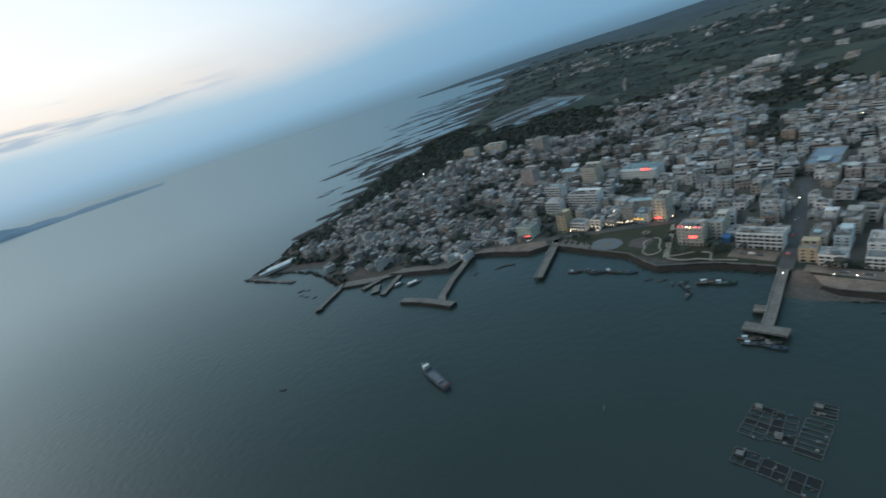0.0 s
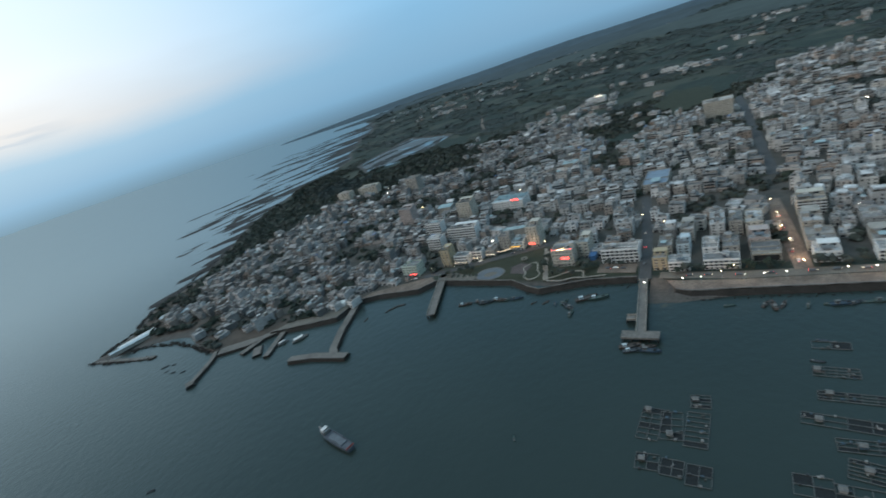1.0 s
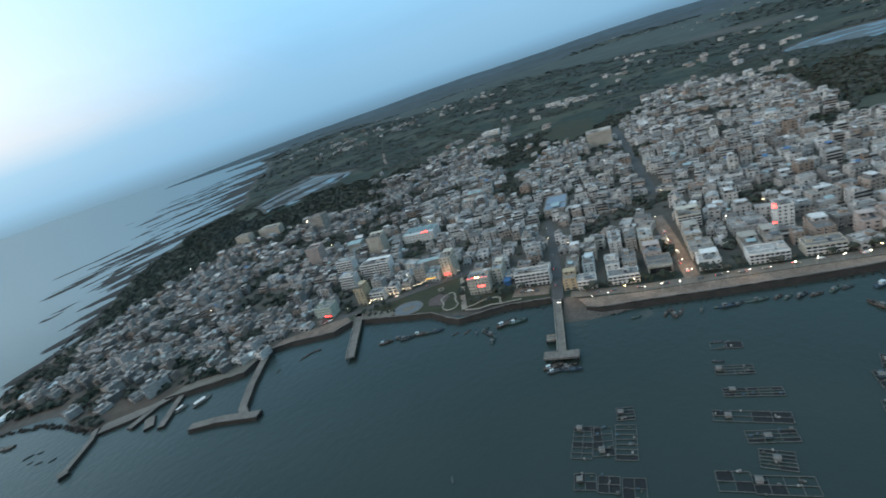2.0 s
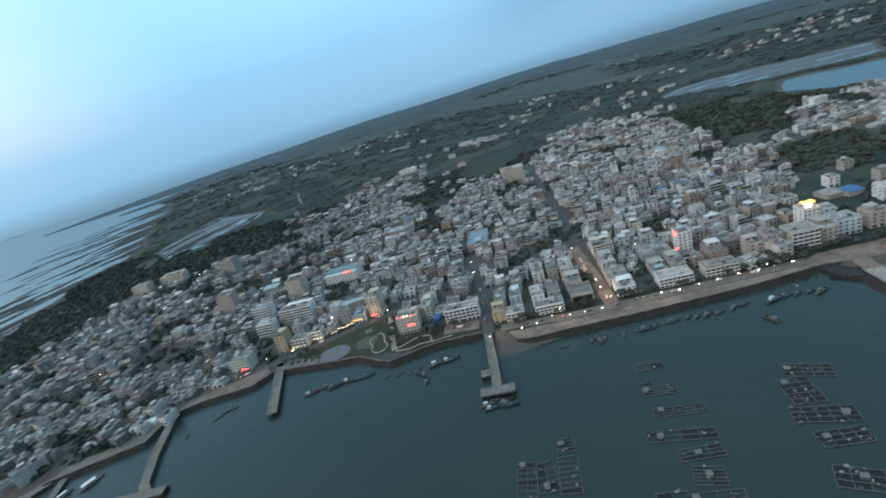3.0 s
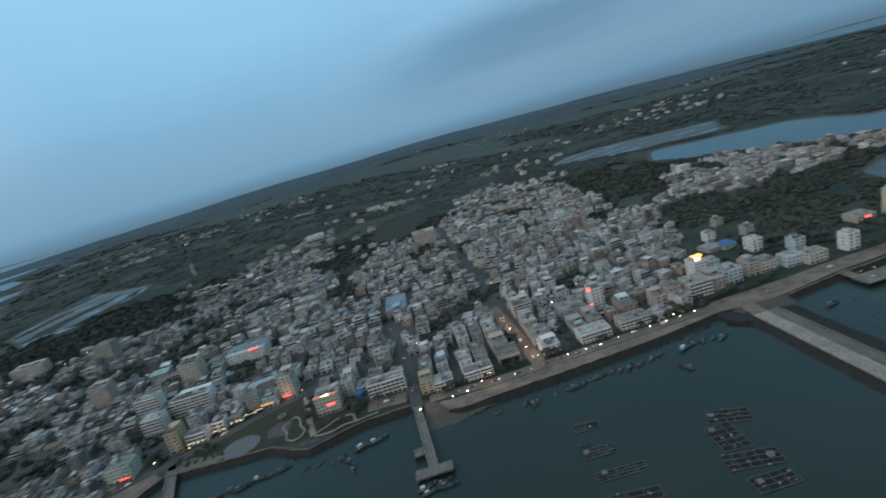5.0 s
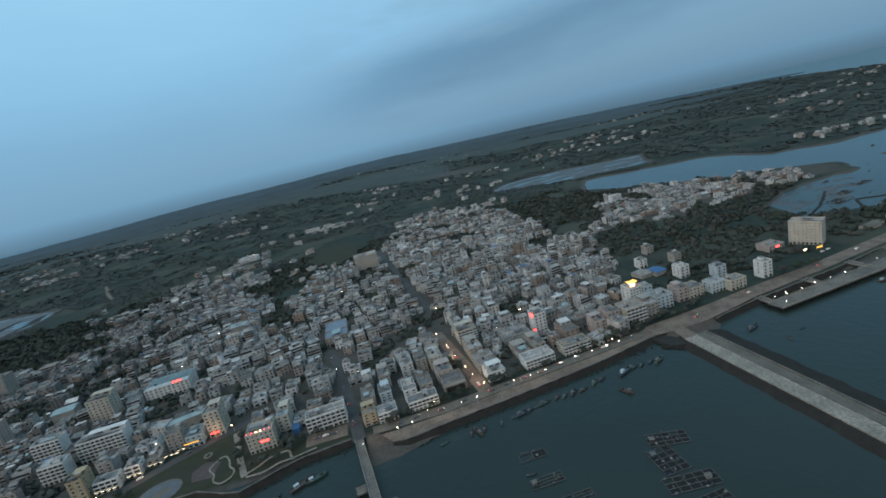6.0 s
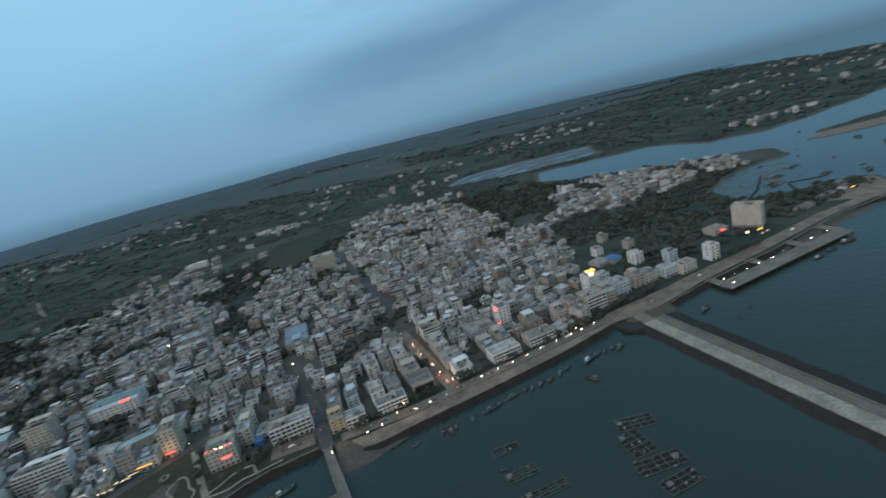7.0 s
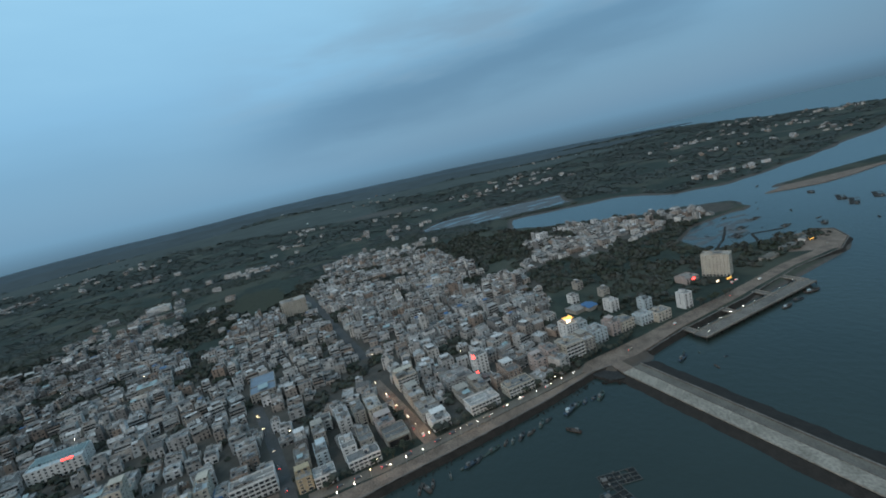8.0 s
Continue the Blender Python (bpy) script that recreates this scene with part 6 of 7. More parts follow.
# ---- vehicles ----
def build_car(m, label, paint):
    e = thing("car", label, "car", m, "vehicles on the streets")
    bm = bmesh.new()
    prof = [(-2.1, 0.35), (-2.1, 0.85), (-1.5, 0.95), (-1.1, 1.45), (0.6, 1.45), (1.1, 0.95), (2.0, 0.8), (2.1, 0.35)]
    sides = [[bm.verts.new((x, s * (0.88 if z < 1.2 else 0.72), z)) for x, z in prof] for s in (-1, 1)]
    bm.faces.new(sides[0])
    bm.faces.new(sides[1][::-1])
    for i in range(len(prof)):
        j = (i + 1) % len(prof)
        bm.faces.new((sides[0][i], sides[1][i], sides[1][j], sides[0][j]))
    bmesh.ops.recalc_face_normals(bm, faces=bm.faces)
    part("body", bm, paint, e)
    for x in (-1.3, 1.3):
        for s in (-1, 1):
            bm = bmesh.new()
            tube(bm, (x, s * 0.72, 0.34), (x, s * 0.92, 0.34), 0.34, 0.34, 10)
            part("wheel", bm, M_DARK, e)
    for s in (-1, 1):
        part("tail_light", boxes((-2.16, -2.1, s * 0.62 - 0.18, s * 0.62 + 0.18, 0.62, 0.82)), M_RED, e)
        part("headlight", boxes((2.06, 2.14, s * 0.6 - 0.18, s * 0.6 + 0.18, 0.58, 0.76)), M_SHOP, e)
    return e


CARS = [build_car(at(94, 24, LAND + 0.16, 90), "white car driving on the lamplit street", M_WHITE), build_car(at(60, 8, LAND + 0.1), "dark car on the shore road", M_SLATE),
        build_car(at(140, 12, LAND + 0.1, 180), "pale grey car on the shore road", M_PALECONC)]
r = random.Random(61)
for u, v, a in ((91, 38, 90), (92.5, 56, -90), (89, 78, 90), (88, 100, 90), (100, 10, 5), (112, 11, 5), (126, 11, 182), (158, 14, 4), (172, 15, 184), (30, 9, 0), (42, 9, 0), (78, 9, 182), (196, 15, 4),
                (-3, 30, 92), (-6, 60, 94), (-9, 88, -86), (-160, 51, 25), (-130, 65, 25), (-110, 76, 24), (-222, 20, 30), (-228, 16, 30), (280, 14, 8), (340, 22, 10), (420, 27, 10), (470, 33, 190),
                (-30, 25, 4), (-24, 25, 4), (-18, 24, 4), (450, 48, 8), (458, 49, 8), (600, 44, 30)):
    copy_thing(r.choice(CARS), at(u, v, LAND + 0.17, a))


# ---- boats ----
def hull_mesh(L, B, D, sheer=0.5):
    """A lofted open hull: pointed bow, square stern, raised sheer, with a deck inside the gunwale."""
    bm = bmesh.new()
    rows = []
    for i in range(11):
        s = i / 10
        half = B / 2 * (0.72 + 0.28 * min(1, s * 3)) * (1 - max(0, (s - 0.55) / 0.45) ** 2.2)
        half = max(half, 0.03)
        x = -L / 2 + L * s
        top = D + sheer * (s ** 2.5) + 0.15 * (1 - s) ** 2
        rows.append([bm.verts.new(c) for c in ((x, 0, -0.5), (x, half * 0.75, -0.2), (x, half, top), (x, half * 0.86, top), (x, half * 0.84, top - 0.35),
                                               (x, -half * 0.84, top - 0.35), (x, -half * 0.86, top), (x, -half, top), (x, -half * 0.75, -0.2))])
    for a, b in zip(rows, rows[1:]):
        for i in range(9):
            bm.faces.new((a[i], a[(i + 1) % 9], b[(i + 1) % 9], b[i]))
    bm.faces.new(rows[0])
    bm.faces.new(rows[-1])
    bmesh.ops.recalc_face_normals(bm, faces=bm.faces)
    return bm


def fishing_boat(m, L, label, cabin=M_DIMROOF, group="moored fishing boats"):
    e = thing("fishing_boat", label, "boat", m, group)
    B, D = L * 0.27, L * 0.085
    part("hull", hull_mesh(L, B, D, L * 0.05), M_HULL, e)
    cl, cw = L * 0.17, B * 0.42
    c = part("cabin", boxes((-L * 0.32, -L * 0.32 + cl, -cw / 2, cw / 2, D - 0.4, D + 1.7)), cabin, e)
    part("cabin_roof", boxes((-L * 0.32 - 0.3, -L * 0.32 + cl + 0.3, -cw / 2 - 0.25, cw / 2 + 0.25, D + 1.7, D + 1.82)), cabin, e)
    for s in (1, -1):
        part("window", boxes((-L * 0.32 + 0.3, -L * 0.32 + cl - 0.3, min(s * cw / 2, s * (cw / 2 + 0.03)), max(s * cw / 2, s * (cw / 2 + 0.03)), D + 0.7, D + 1.3)), M_GLASS, c)
    bm = bmesh.new()
    tube(bm, (L * 0.1, 0, D - 0.4), (L * 0.1, 0, D + L * 0.3), 0.09, 0.05, 6)
    tube(bm, (L * 0.1, 0, D + 0.6), (-L * 0.12, 0, D + L * 0.2), 0.06, 0.04, 5)
    part("mast", bm, M_TIMBER, e)
    part("net", boxes((L * 0.14, L * 0.28, -B * 0.2, B * 0.2, D - 0.4, D + 0.35)), M_NET, e, "dark heaped net")
    return e


def sampan(m, L, label, group="moored small boats"):
    e = thing("sampan", label, "boat", m, group)
    part("hull", hull_mesh(L, L * 0.26, 0.55, 0.35), M_HULL, e)
    part("thwart", boxes((-0.2, 0.2, -L * 0.1, L * 0.1, 0.3, 0.42)), M_TIMBER, e)
    part("engine_box", boxes((-L * 0.4, -L * 0.25, -0.4, 0.4, 0.2, 0.9)), M_DIMROOF, e)
    return e


BOATS = [fishing_boat(at(-123, -20, 0, 20), 13, "dark-hulled fishing boat with a small pale cabin"), fishing_boat(at(-39, -15, 0, 30), 17, "long dark fishing boat with a pale cabin", M_PALEBLUE),
         fishing_boat(at(179, -38, 0, 120), 11, "small fishing boat with a pale cabin", M_DIMROOF), sampan(at(54, -25, 0, 15), 7, "small dark open boat"), sampan(at(-213, -24, 0, 25), 9, "long dark open boat")]
r = random.Random(9)
for u, v, k, a in ((-142, -23, 1, 20), (-129, -19, 0, 15), (-112, -16, 1, 18), (-104, -15, 0, 25), (-97, -14, 0, 15), (-80, -21, 3, 60), (-70, -20, 4, 40), (-62, -22, 2, 100),
                   (-55, -20, 0, 70), (-51, -26, 0, 140), (-46, -35, 2, 80), (-30, -14, 1, 22), (73, -24, 2, 80), (77, -25, 0, 95), (82, -24, 0, 70), (94, -24, 2, 85), (105, -23, 4, 20),
                   (110, -23, 0, 25), (116, -22, 0, 20), (122, -21, 4, 15), (128, -20, 0, 30), (138, -19, 2, 20), (143, -20, 0, 40), (150, -20, 2, 35), (157, -21, 0, 30), (168, -17, 0, 60),
                   (174, -17, 2, 40), (193, -17, 1, 25), (200, -16, 0, 20), (207, -16, 0, 30), (214, -17, 2, 20), (220, -18, 0, 25), (96, -59, 3, 10), (-222, -34, 4, 55),
                   (-219, -29, 4, 60), (-238, -49, 4, 70), (-246, -75, 4, 80), (-436, -135, 3, 40), (-420, -146, 4, 45), (-406, -143, 3, 50), (-432, -146, 3, 30), (-445, -140, 4, 60),
                   (308, -14, 3, 30), (300, -20, 0, 20), (315, -22, 3, 60), (305, -45, 4, 60), (322, -40, 3, 0), (428, -19, 1, 4), (446, -17, 0, 4), (470, -15, 1, 4), (92, -77, 3, 10), (1, -71.5, 1, 5), (3, -75.5, 1, 8), (11, -71.5, 0, 4), (13, -75, 0, 10), (-46, -156, 3, 120),
                   (734, 60, 2, 30), (755, 177, 0, 40), (700, 108, 4, 60), (720, 120, 4, 10), (930, 346, 0, 30), (645, 95, 0, 10), (650, 108, 3, 15), (660, 157, 4, 30), (640, 190, 4, 60), (610, 170, 3, 15),
                   (690, 200, 0, 70), (695, 240, 0, 20), (760, 230, 2, 20), (800, 260, 3, 20), (590, 150, 3, 40), (600, 195, 4, 80), (-271, -247, 3, 30)):
    boat = copy_thing(BOATS[k], at(u, v, 0, a + r.uniform(-22, 22)))
    s = r.uniform(0.62, 0.98)
    boat.scale = (s, s, s)



def awning_boat(m, L, label):
    """A broad tender under a flat white awning on posts."""
    e = thing("awning_boat", label, "boat", m, "boats at the boat quay")
    part("hull", hull_mesh(L, L * 0.32, 0.9, 0.4), M_DIMROOF, e)
    part("awning", boxes((-L * 0.36, L * 0.2, -L * 0.13, L * 0.13, 2.7, 2.82)), M_WHITE, e, "flat white awning")
    for i in range(6):
        x, y = -L * 0.34 + L * 0.26 * (i // 2), L * 0.12 * (1 if i % 2 else -1)
        bm = bmesh.new()
        tube(bm, (x, y, 0.5), (x, y, 2.7), 0.06, 0.06, 5)
        part("post", bm, M_STEEL, e)
    return e


awning_boat(at(-296, -82, 0, 62), 17, "white tender with a flat awning at the boat quay")
awning_boat(at(-312, -90, 0, 66), 11, "smaller white tender beside the slipway")

# the cargo vessel lying in the bay
ship = thing("cargo_vessel", "small grey cargo vessel with a white deckhouse", "ship", at(-160, -180.5, 0, 166))
part("hull", hull_mesh(37, 7.6, 2.4, 1.0), surface("ship_grey", (0.075, 0.085, 0.10), 0.7, 0.3, 1.0, 0.2, 0.1), ship)
part("hatch", boxes((-11, 4, -2.2, 2.2, 2.0, 2.8)), M_SLATE, ship, "long grey hatch cover")
dh = part("deckhouse", boxes((7.6, 12.2, -2.4, 2.4, 2.0, 4.4)), M_DIMROOF, ship)
part("bridge", boxes((8.4, 11.4, -2.1, 2.1, 4.4, 6.2)), M_WHITE, ship)
part("bridge_window", boxes((8.34, 8.4, -1.9, 1.9, 5.1, 5.8)), M_GLASS, ship)
bm = bmesh.new()
tube(bm, (10, 0, 6.2), (10, 0, 10.0), 0.16, 0.08, 6)
part("mast", bm, M_STEEL, ship)
bm = bmesh.new()
tube(bm, (12.2, 1.2, 5.0), (12.2, 1.2, 7.6), 0.5, 0.45, 8)
part("funnel", bm, M_PINK, ship)
part("stern_rail", boxes((-18.2, -17.9, -2.8, 2.8, 2.6, 3.6)), surface("red_lead", (0.32, 0.06, 0.05), 0.7), ship, "rust-red stern rail")

# ---- fish-farm rafts ----
BEAMS = {}


def beam(parent, L, m):
    key = round(L, 1)
    if key not in BEAMS:
        bm = boxes((0, L, -0.14, 0.14, 0.12, 0.4))
        BEAMS[key] = part("beam", bm, M_TIMBER, parent)
        BEAMS[key].matrix_basis = m
    else:
        same("beam", BEAMS[key], m, parent)


def raft(u0, u1, v0, v1, nu, nv, turn=0.0, hut=None, nets=(), label="timber fish-farm raft of floating square cells"):
    w, d = abs(u1 - u0), abs(v1 - v0)
    rr = random.Random(int(u0 * 7 + v0 * 3))
    nets = set(nets) | {(i, j) for i in range(nu) for j in range(nv) if rr.random() < (0.85 if 140 < u0 < 200 else 0.34)}
    e = thing("fish_raft", label, "raft", at(min(u0, u1), min(v0, v1), 0, turn + rr.uniform(-5, 5) * (2.6 if 140 < u0 < 200 else 1.0)), "fish-farm rafts")
    for i in range(nu + 1):
        beam(e, d, Matrix.Translation((w * i / nu, 0, 0.02)) @ Matrix.Rotation(radians(90), 4, "Z"))
    for j in range(nv + 1):
        beam(e, w, Matrix.Translation((0, d * j / nv, 0.1)))
    for i, j in nets:
        part("net", boxes((w * i / nu + 0.3, w * (i + 1) / nu - 0.3, d * j / nv + 0.3, d * (j + 1) / nv - 0.3, 0.05, 0.16)), M_NET, e, "dark net over a cell")
    if hut is not None:
        x, y, _ = hut
        h = part("hut", boxes((x, x + 2.6, y, y + 2.2, 0.3, 1.9)), M_CRATE, e)
        bm = bmesh.new()
        v = [bm.verts.new(c) for c in ((x - 0.2, y - 0.3, 1.8), (x + 2.8, y - 0.3, 1.8), (x + 2.8, y + 1.1, 2.5), (x - 0.2, y + 1.1, 2.5), (x + 2.8, y + 2.5, 1.8), (x - 0.2, y + 2.5, 1.8))]
        bm.faces.new((v[0], v[1], v[2], v[3]))
        bm.faces.new((v[3], v[2], v[4], v[5]))
        ext = bmesh.ops.extrude_face_region(bm, geom=bm.faces[:])
        for g in ext["geom"]:
            if isinstance(g, bmesh.types.BMVert):
                g.co.z += 0.12
        bmesh.ops.recalc_face_normals(bm, faces=bm.faces)
        part("roof", bm, M_DIMROOF, h, "weathered sheet roof")
    for k in range(3 + int(w * d / (20 if 140 < u0 < 200 else 45))):
        s, q = rr.uniform(0.5, 1.5), rr.uniform(0.4, 1.2)
        x, y = rr.uniform(0.2, w - 1.2), rr.choice((rr.uniform(0.2, d - 1.2), d * rr.randrange(nv + 1) / nv - 0.4))
        part("crate" if k % 3 else "drum", boxes((x, x + s, y, y + q, 0.2, 0.5 + rr.uniform(0.1, 0.8))), M_CRATE, e)
    return e


raft(14, 24, -122, -143, 2, 6, 0, (1.5, 18, M_WHITE), ((0, 5), (1, 5)))
raft(25, 35, -124, -142, 2, 4, 0, (3, 2, M_CREAM), ((0, 3),))
raft(35, 45, -122, -144, 1, 7, 0, None, ((0, 0),))
raft(37, 46, -110, -119, 1, 4, 0, (1, 4, M_CREAM))
raft(16, 26, -152, -161, 2, 2, -3, (1.5, 4, M_WHITE), ((1, 0),))
raft(26.5, 36, -153, -162, 2, 2, -3, None, ((1, 1), (0, 1), (1, 0)))
raft(37, 47, -154, -165, 2, 2, -4, None, ((0, 1), (0, 0)))
raft(89, 107, -81, -88, 4, 3, 0, (0.5, 3, M_WHITE))
raft(89, 115, -99, -105, 5, 3, 0, (3, 3, M_WHITE), ((0, 1), (0, 2), (4, 0)))
raft(81, 113, -114, -121, 4, 2, -2, (5, 2, M_WHITE), ((2, 0), (3, 0), (2, 1), (3, 1)))
raft(92, 112, -128, -135, 3, 3, -3, (7, 2, M_PALEBLUE))
raft(93, 106, -138, -148, 2, 5, -5, (5, 4, M_CREAM), ((1, 3),))
raft(75, 88, -150, -160, 2, 2, -3, None, ((0, 1),))
raft(88, 110, -152, -161, 4, 2, -4, (1, 5, M_WHITE), ((0, 0), (1, 0)))
raft(159, 181, -80, -90, 5, 3, -12, (1, 4, M_WHITE), ((1, 0), (2, 0), (3, 1), (2, 2)))
raft(153, 167, -92, -111, 3, 5, -6, (1, 14, M_PALEBLUE), ((0, 0), (1, 1), (1, 2), (2, 3), (0, 3), (2, 0)))
raft(147, 173, -112, -122, 5, 3, -6, (20, 4, M_WHITE), ((1, 0), (2, 1), (3, 0), (3, 2), (0, 1)))
raft(150, 170, -129, -138, 4, 3, -5, (2, 4, M_CREAM), ((1, 1), (2, 1), (3, 0), (2, 2)))
raft(143, 170, -146, -157, 5, 3, -8, (8, 5, M_WHITE), ((0, 1), (1, 1), (3, 2), (4, 0)))
raft(91, 107, -66, -60, 2, 1, 0)
for u, v, w, d, a in ((826, 140, 40, 12, 30), (800, 112, 46, 12, 28), (845, 104, 40, 12, 30), (868, 208, 26, 10, 30), (690, 92, 24, 7, 25), (666, 128, 20, 9, 20), (690, 190, 24, 9, 10),
                      (640, 172, 24, 12, 15), (604, 150, 30, 16, 10)):
    raft(u, u + w, v, v + d, 4, 2, a, (2, 3, M_WHITE), ((0, 0), (1, 0), (2, 1), (3, 1), (1, 1)), "low dark oyster raft with a hut")

# ---- boulders of the point ----
def boulders():
    s = Soup()
    r = np.random.default_rng(12)
    for path, n, size in (([(-600, -152), (-545, -143), (-487, -130)], 60, 1.8), ([(-556, -126), (-530, -111), (-478, -102), (-430, -108), (-396, -112)], 150, 1.9), ([(-600, -140), (-618, -88), (-660, -44), (-690, 20), (-730, 110), (-800, 230)], 190, 2.6), ([(-385, -108), (-360, -96), (-344, -82)], 40, 1.6),
                          ([(232, -6), (246, -14), (256, -22)], 40, 1.4), ([(30, -17), (110, -12), (190, -5), (226, 0)], 150, 0.55), ([(-190, 10), (-110, 6), (-80, -9), (-42, 3), (-6, 5)], 120, 0.55)):
        for _ in range(n):
            k = r.integers(0, len(path) - 1)
            t = r.uniform()
            u, v = path[k][0] * (1 - t) + path[k + 1][0] * t + r.normal() * 2, path[k][1] * (1 - t) + path[k + 1][1] * t + r.normal() * 1.6
            p = np.array([(1, 0, 0), (0, 1, 0), (-1, 0, 0), (0, -1, 0), (0, 0, 1), (0, 0, -1)]) * r.uniform(0.6, 1.2, (6, 1)) * size * np.array([1.2, 1, 0.7]) + r.normal(size=(6, 3)) * 0.2
            s.add(p + np.array((u, v, 0.5)), [(0, 1, 4), (1, 2, 4), (2, 3, 4), (3, 0, 4), (1, 0, 5), (2, 1, 5), (3, 2, 5), (0, 3, 5)], 0)
    s.build("shore_rocks", [M_STONE], "dark wet boulders along the waterline", "rocks")


boulders()


# ---- tidal flats of the outer shore ----
def tidal_flats():
    """Rock ledges bared by the tide: long ridges running out from the wooded shore, with shallow pools between them."""
    run, cross = np.meshgrid(np.arange(-900, 2100, 9.0), np.arange(-650, 1250, 5.5))
    c, s = math.cos(radians(72)), math.sin(radians(72))
    u, v = -1150 + run * c - cross * s, 560 + run * s + cross * c
    out = edge_distance(u, v, ISLAND) * np.where(inside(u, v, ISLAND), -1, 1)
    pool = inside(u, v, LAGOON)
    reach = np.interp(v, [-100, 20, 150, 300, 420, 700, 1000, 1300, 1700, 2200], [20, 45, 90, 190, 270, 270, 400, 470, 420, 300])
    out = np.where(pool, reach * 0.66, out)
    field = np.array([noise.fractal((a / 210, b / 52, 2.2), 0.7, 2.1, 4) for a, b in zip(run.ravel(), cross.ravel())]).reshape(run.shape)
    h = 2.4 * (field * 1.35 + 0.34 - 0.85 * out / reach)
    h = np.where(out < -12, -1.6, np.clip(h, -1.6, 1.3))
    nu, nv = run.shape[1], run.shape[0]
    keep = (out > -30) & (out < reach * 1.7) & (u < -630 - 0.5 * np.clip(v, -200, 0))
    i = np.arange(nu * nv).reshape(nv, nu)
    quad = np.stack([i[:-1, :-1].ravel(), i[:-1, 1:].ravel(), i[1:, 1:].ravel(), i[1:, :-1].ravel()], 1)
    wet = (keep & (h > -1.5)).ravel()
    quad = quad[wet[quad].any(axis=1)]
    used, back = np.unique(quad, return_inverse=True)
    me = bpy.data.meshes.new("tidal_ledges")
    pts = np.stack([u.ravel(), v.ravel(), h.ravel()], 1)[used]
    me.from_pydata(pts.tolist(), [], back.reshape(-1, 4).tolist())
    me.materials.append(M_LEDGE)
    ob = new("tidal_ledges", me)
    ob.matrix_world = PLAN
    tagged(ob, "long dark rock ledges bared by the tide", "rocks", "", "stuff")


tidal_flats()


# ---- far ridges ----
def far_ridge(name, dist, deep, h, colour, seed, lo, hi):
    # distance haze is put into the base colour, bluer on each farther ridge
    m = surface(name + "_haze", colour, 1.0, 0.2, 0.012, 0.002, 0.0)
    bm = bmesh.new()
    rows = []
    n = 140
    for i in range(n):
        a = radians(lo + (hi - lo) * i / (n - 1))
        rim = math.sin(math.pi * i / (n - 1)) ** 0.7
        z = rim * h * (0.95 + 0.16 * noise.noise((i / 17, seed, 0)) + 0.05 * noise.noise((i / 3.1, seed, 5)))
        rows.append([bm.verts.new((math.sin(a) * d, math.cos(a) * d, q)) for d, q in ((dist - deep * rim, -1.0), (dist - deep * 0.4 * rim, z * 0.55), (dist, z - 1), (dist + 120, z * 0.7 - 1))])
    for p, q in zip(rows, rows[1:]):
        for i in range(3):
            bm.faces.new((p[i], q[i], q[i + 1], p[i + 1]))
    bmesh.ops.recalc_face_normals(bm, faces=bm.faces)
    tagged(part(name, bm, m, None), "low dark wooded ridge on the horizon, haze painted into its colour", "ridge", "", "structure")


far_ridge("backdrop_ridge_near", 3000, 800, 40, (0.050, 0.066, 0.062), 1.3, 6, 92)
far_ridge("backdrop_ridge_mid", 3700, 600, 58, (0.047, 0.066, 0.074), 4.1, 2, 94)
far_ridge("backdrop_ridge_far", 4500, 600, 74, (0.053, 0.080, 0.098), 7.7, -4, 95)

strip("road_track", fine([(-714, 1269), (-617, 1065), (-560, 940), (-512, 848)], 25, 2.0), [(-3.5, 2.0), (-3.5, 5.4), (3.5, 5.4), (3.5, 2.0)], M_SANDY, "pale unpaved track through the scrub", "track")
# dykes between the ponds behind the point
for path in ([(548, 142), (600, 170), (650, 205)], [(600, 122), (628, 150), (660, 130)]):
    strip("dyke", fine(path, 8, 0.8), [(-2.6, -0.8), (-1.0, 0.8), (1.0, 0.8), (2.6, -0.8)], M_STONE, "low earth dyke between fish ponds", "dyke")

M_MUD = surface("wet_mud", (0.10, 0.105, 0.108), 0.55, 0.5, 0.12, 0.03, 0.3)


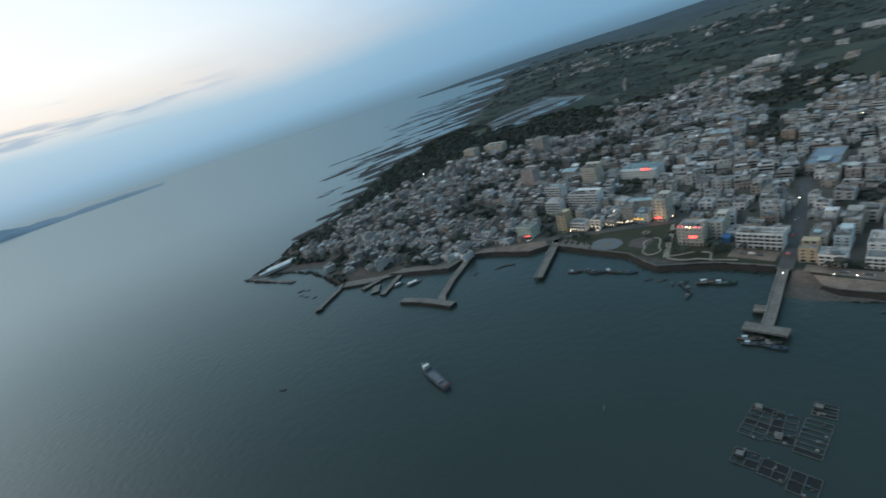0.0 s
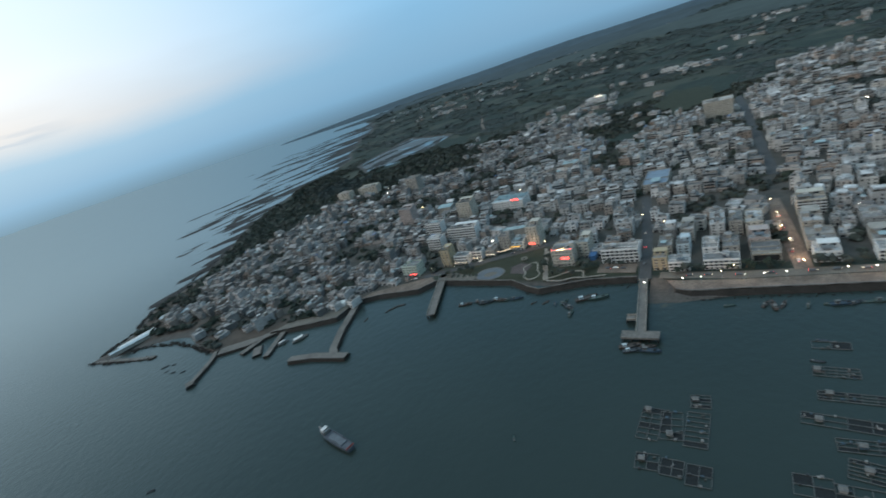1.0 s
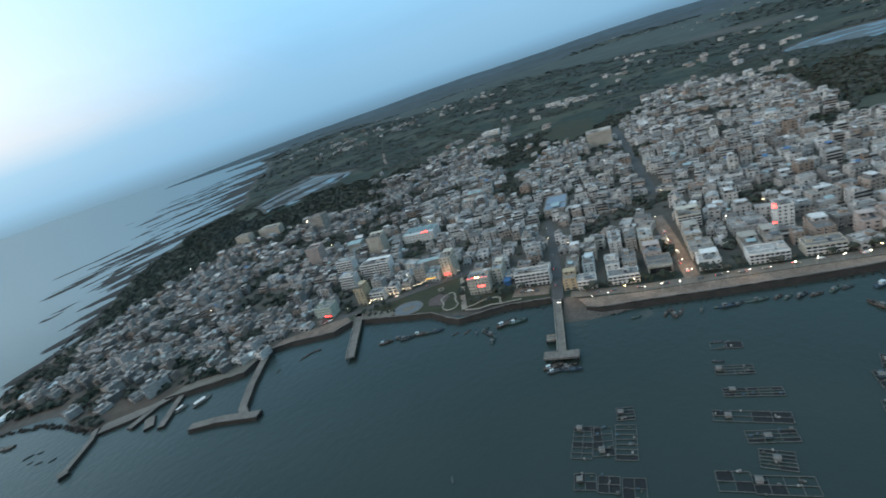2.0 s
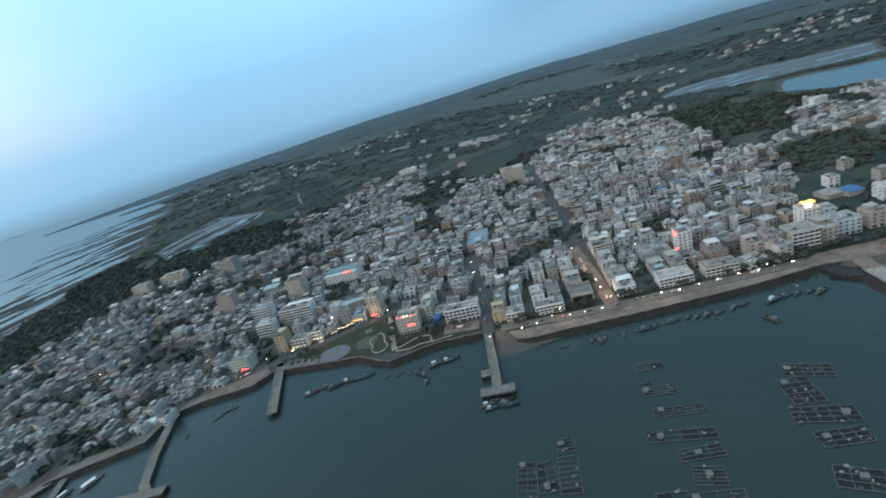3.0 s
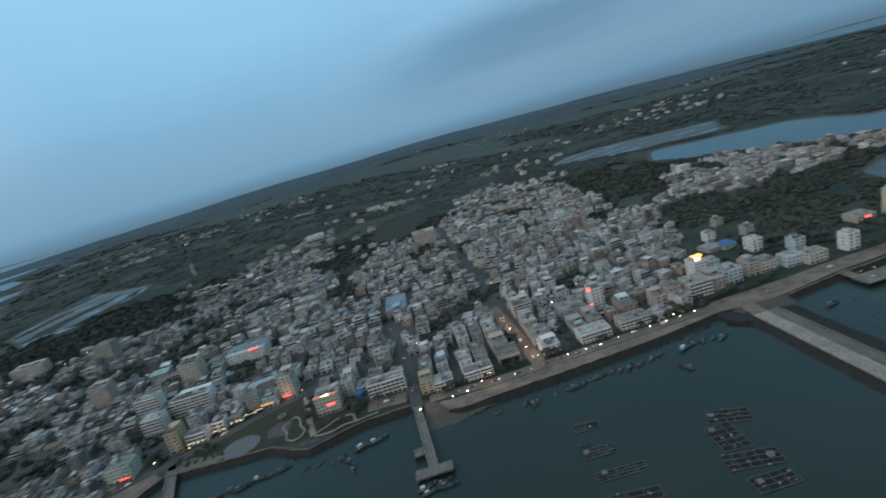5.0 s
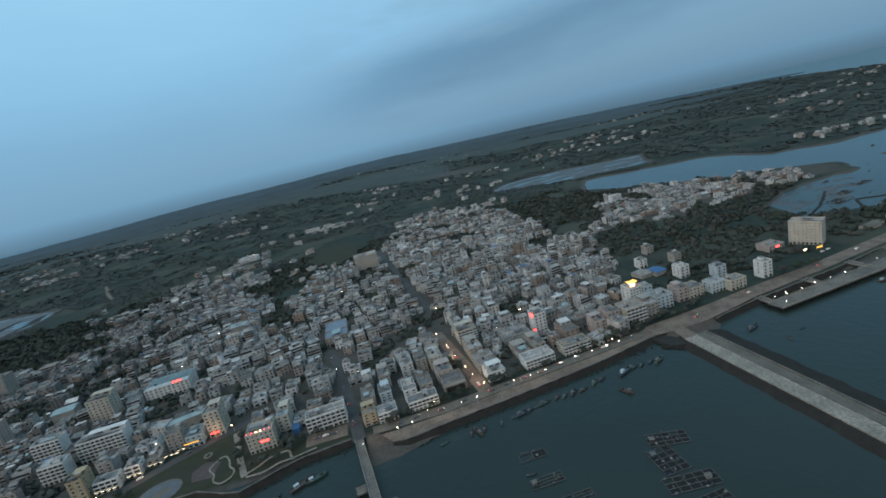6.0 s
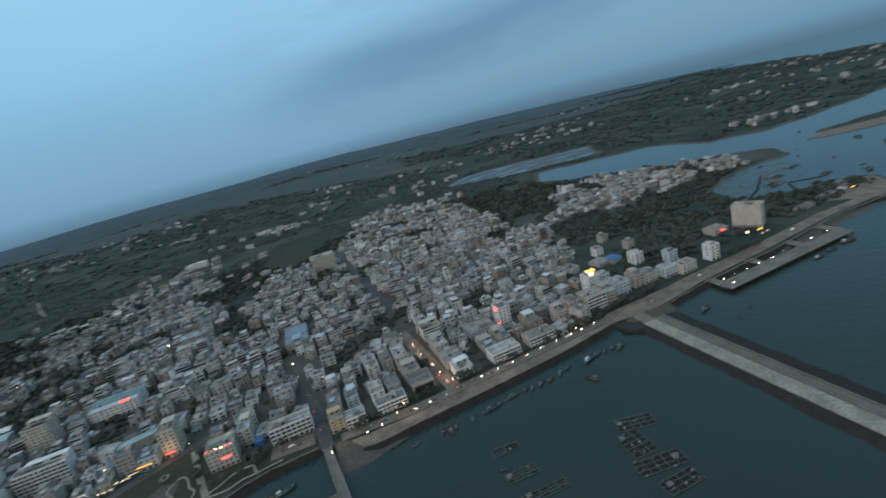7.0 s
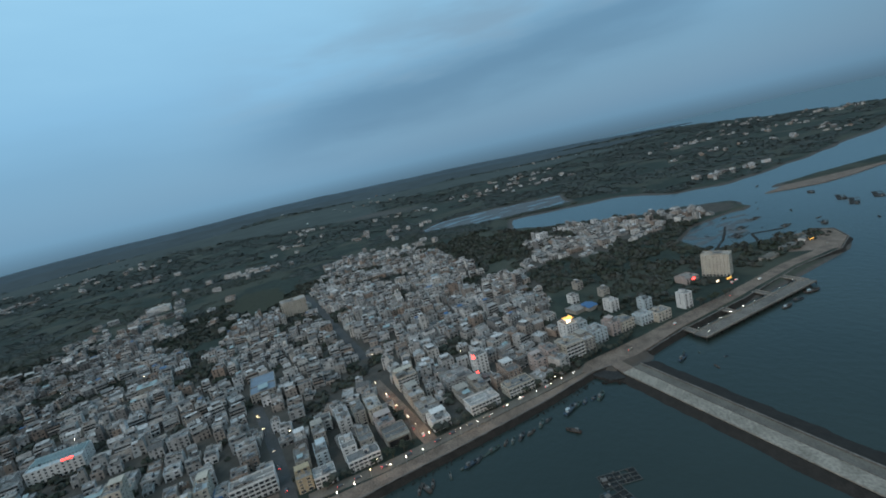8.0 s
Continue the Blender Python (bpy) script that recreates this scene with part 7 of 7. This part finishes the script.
def wet_flat(poly, run, cross, level, seed, label):
    """Mud bared in patches and winding banks, with shallow water standing between them."""
    us, vs = [p[0] for p in poly], [p[1] for p in poly]
    step = 4.0
    uu, vv = np.meshgrid(np.arange(min(us), max(us), step), np.arange(min(vs), max(vs), step))
    inner = edge_distance(uu, vv, poly) * np.where(inside(uu, vv, poly), 1, -1)
    f = np.array([noise.fractal((a / run, b / cross, seed), 0.75, 2.1, 5) for a, b in zip(uu.ravel(), vv.ravel())]).reshape(uu.shape)
    h = np.clip(f * 0.9 + level + np.clip(inner / 40 - 0.6, -1.2, 0), -0.6, 0.5)
    n, m = uu.shape
    i = np.arange(n * m).reshape(n, m)
    quad = np.stack([i[:-1, :-1].ravel(), i[:-1, 1:].ravel(), i[1:, 1:].ravel(), i[1:, :-1].ravel()], 1)
    quad = quad[(h.ravel()[quad] > -0.3).any(axis=1)]
    used, back = np.unique(quad, return_inverse=True)
    me = bpy.data.meshes.new("mudflat")
    me.from_pydata(np.stack([uu.ravel(), vv.ravel(), h.ravel()], 1)[used].tolist(), [], back.reshape(-1, 4).tolist())
    me.materials.append(M_MUD)
    me.polygons.foreach_set("use_smooth", [True] * len(me.polygons))
    ob = new("mudflat", me)
    ob.matrix_world = PLAN
    tagged(ob, label, "mudflat", "", "structure")


wet_flat([(560, 140), (640, 150), (700, 178), (745, 225), (728, 262), (640, 262), (575, 240), (540, 190)], 34, 17, 0.03, 3.3, "dark mud banks between fish pens beside the point")
wet_flat([(420, 970), (560, 815), (640, 785), (800, 745), (870, 900), (700, 1010), (520, 1050)], 90, 36, 0.24, 5.1, "grey mud bared between shallow ponds")
wet_flat([(-740, 650), (-630, 770), (-650, 920), (-910, 1060), (-905, 740), (-780, 620)], 120, 40, 0.26, 8.6, "grey mud bared in the tidal lagoon")
slab("beach_spit", [(867, 289), (905, 262), (952, 238), (1020, 228), (1089, 226), (1300, 205), (1300, 232), (1120, 256), (985, 276), (930, 296)], -0.6, 1.2, M_SANDY,
     "sandy beach on the seaward side of the spit", "beach")
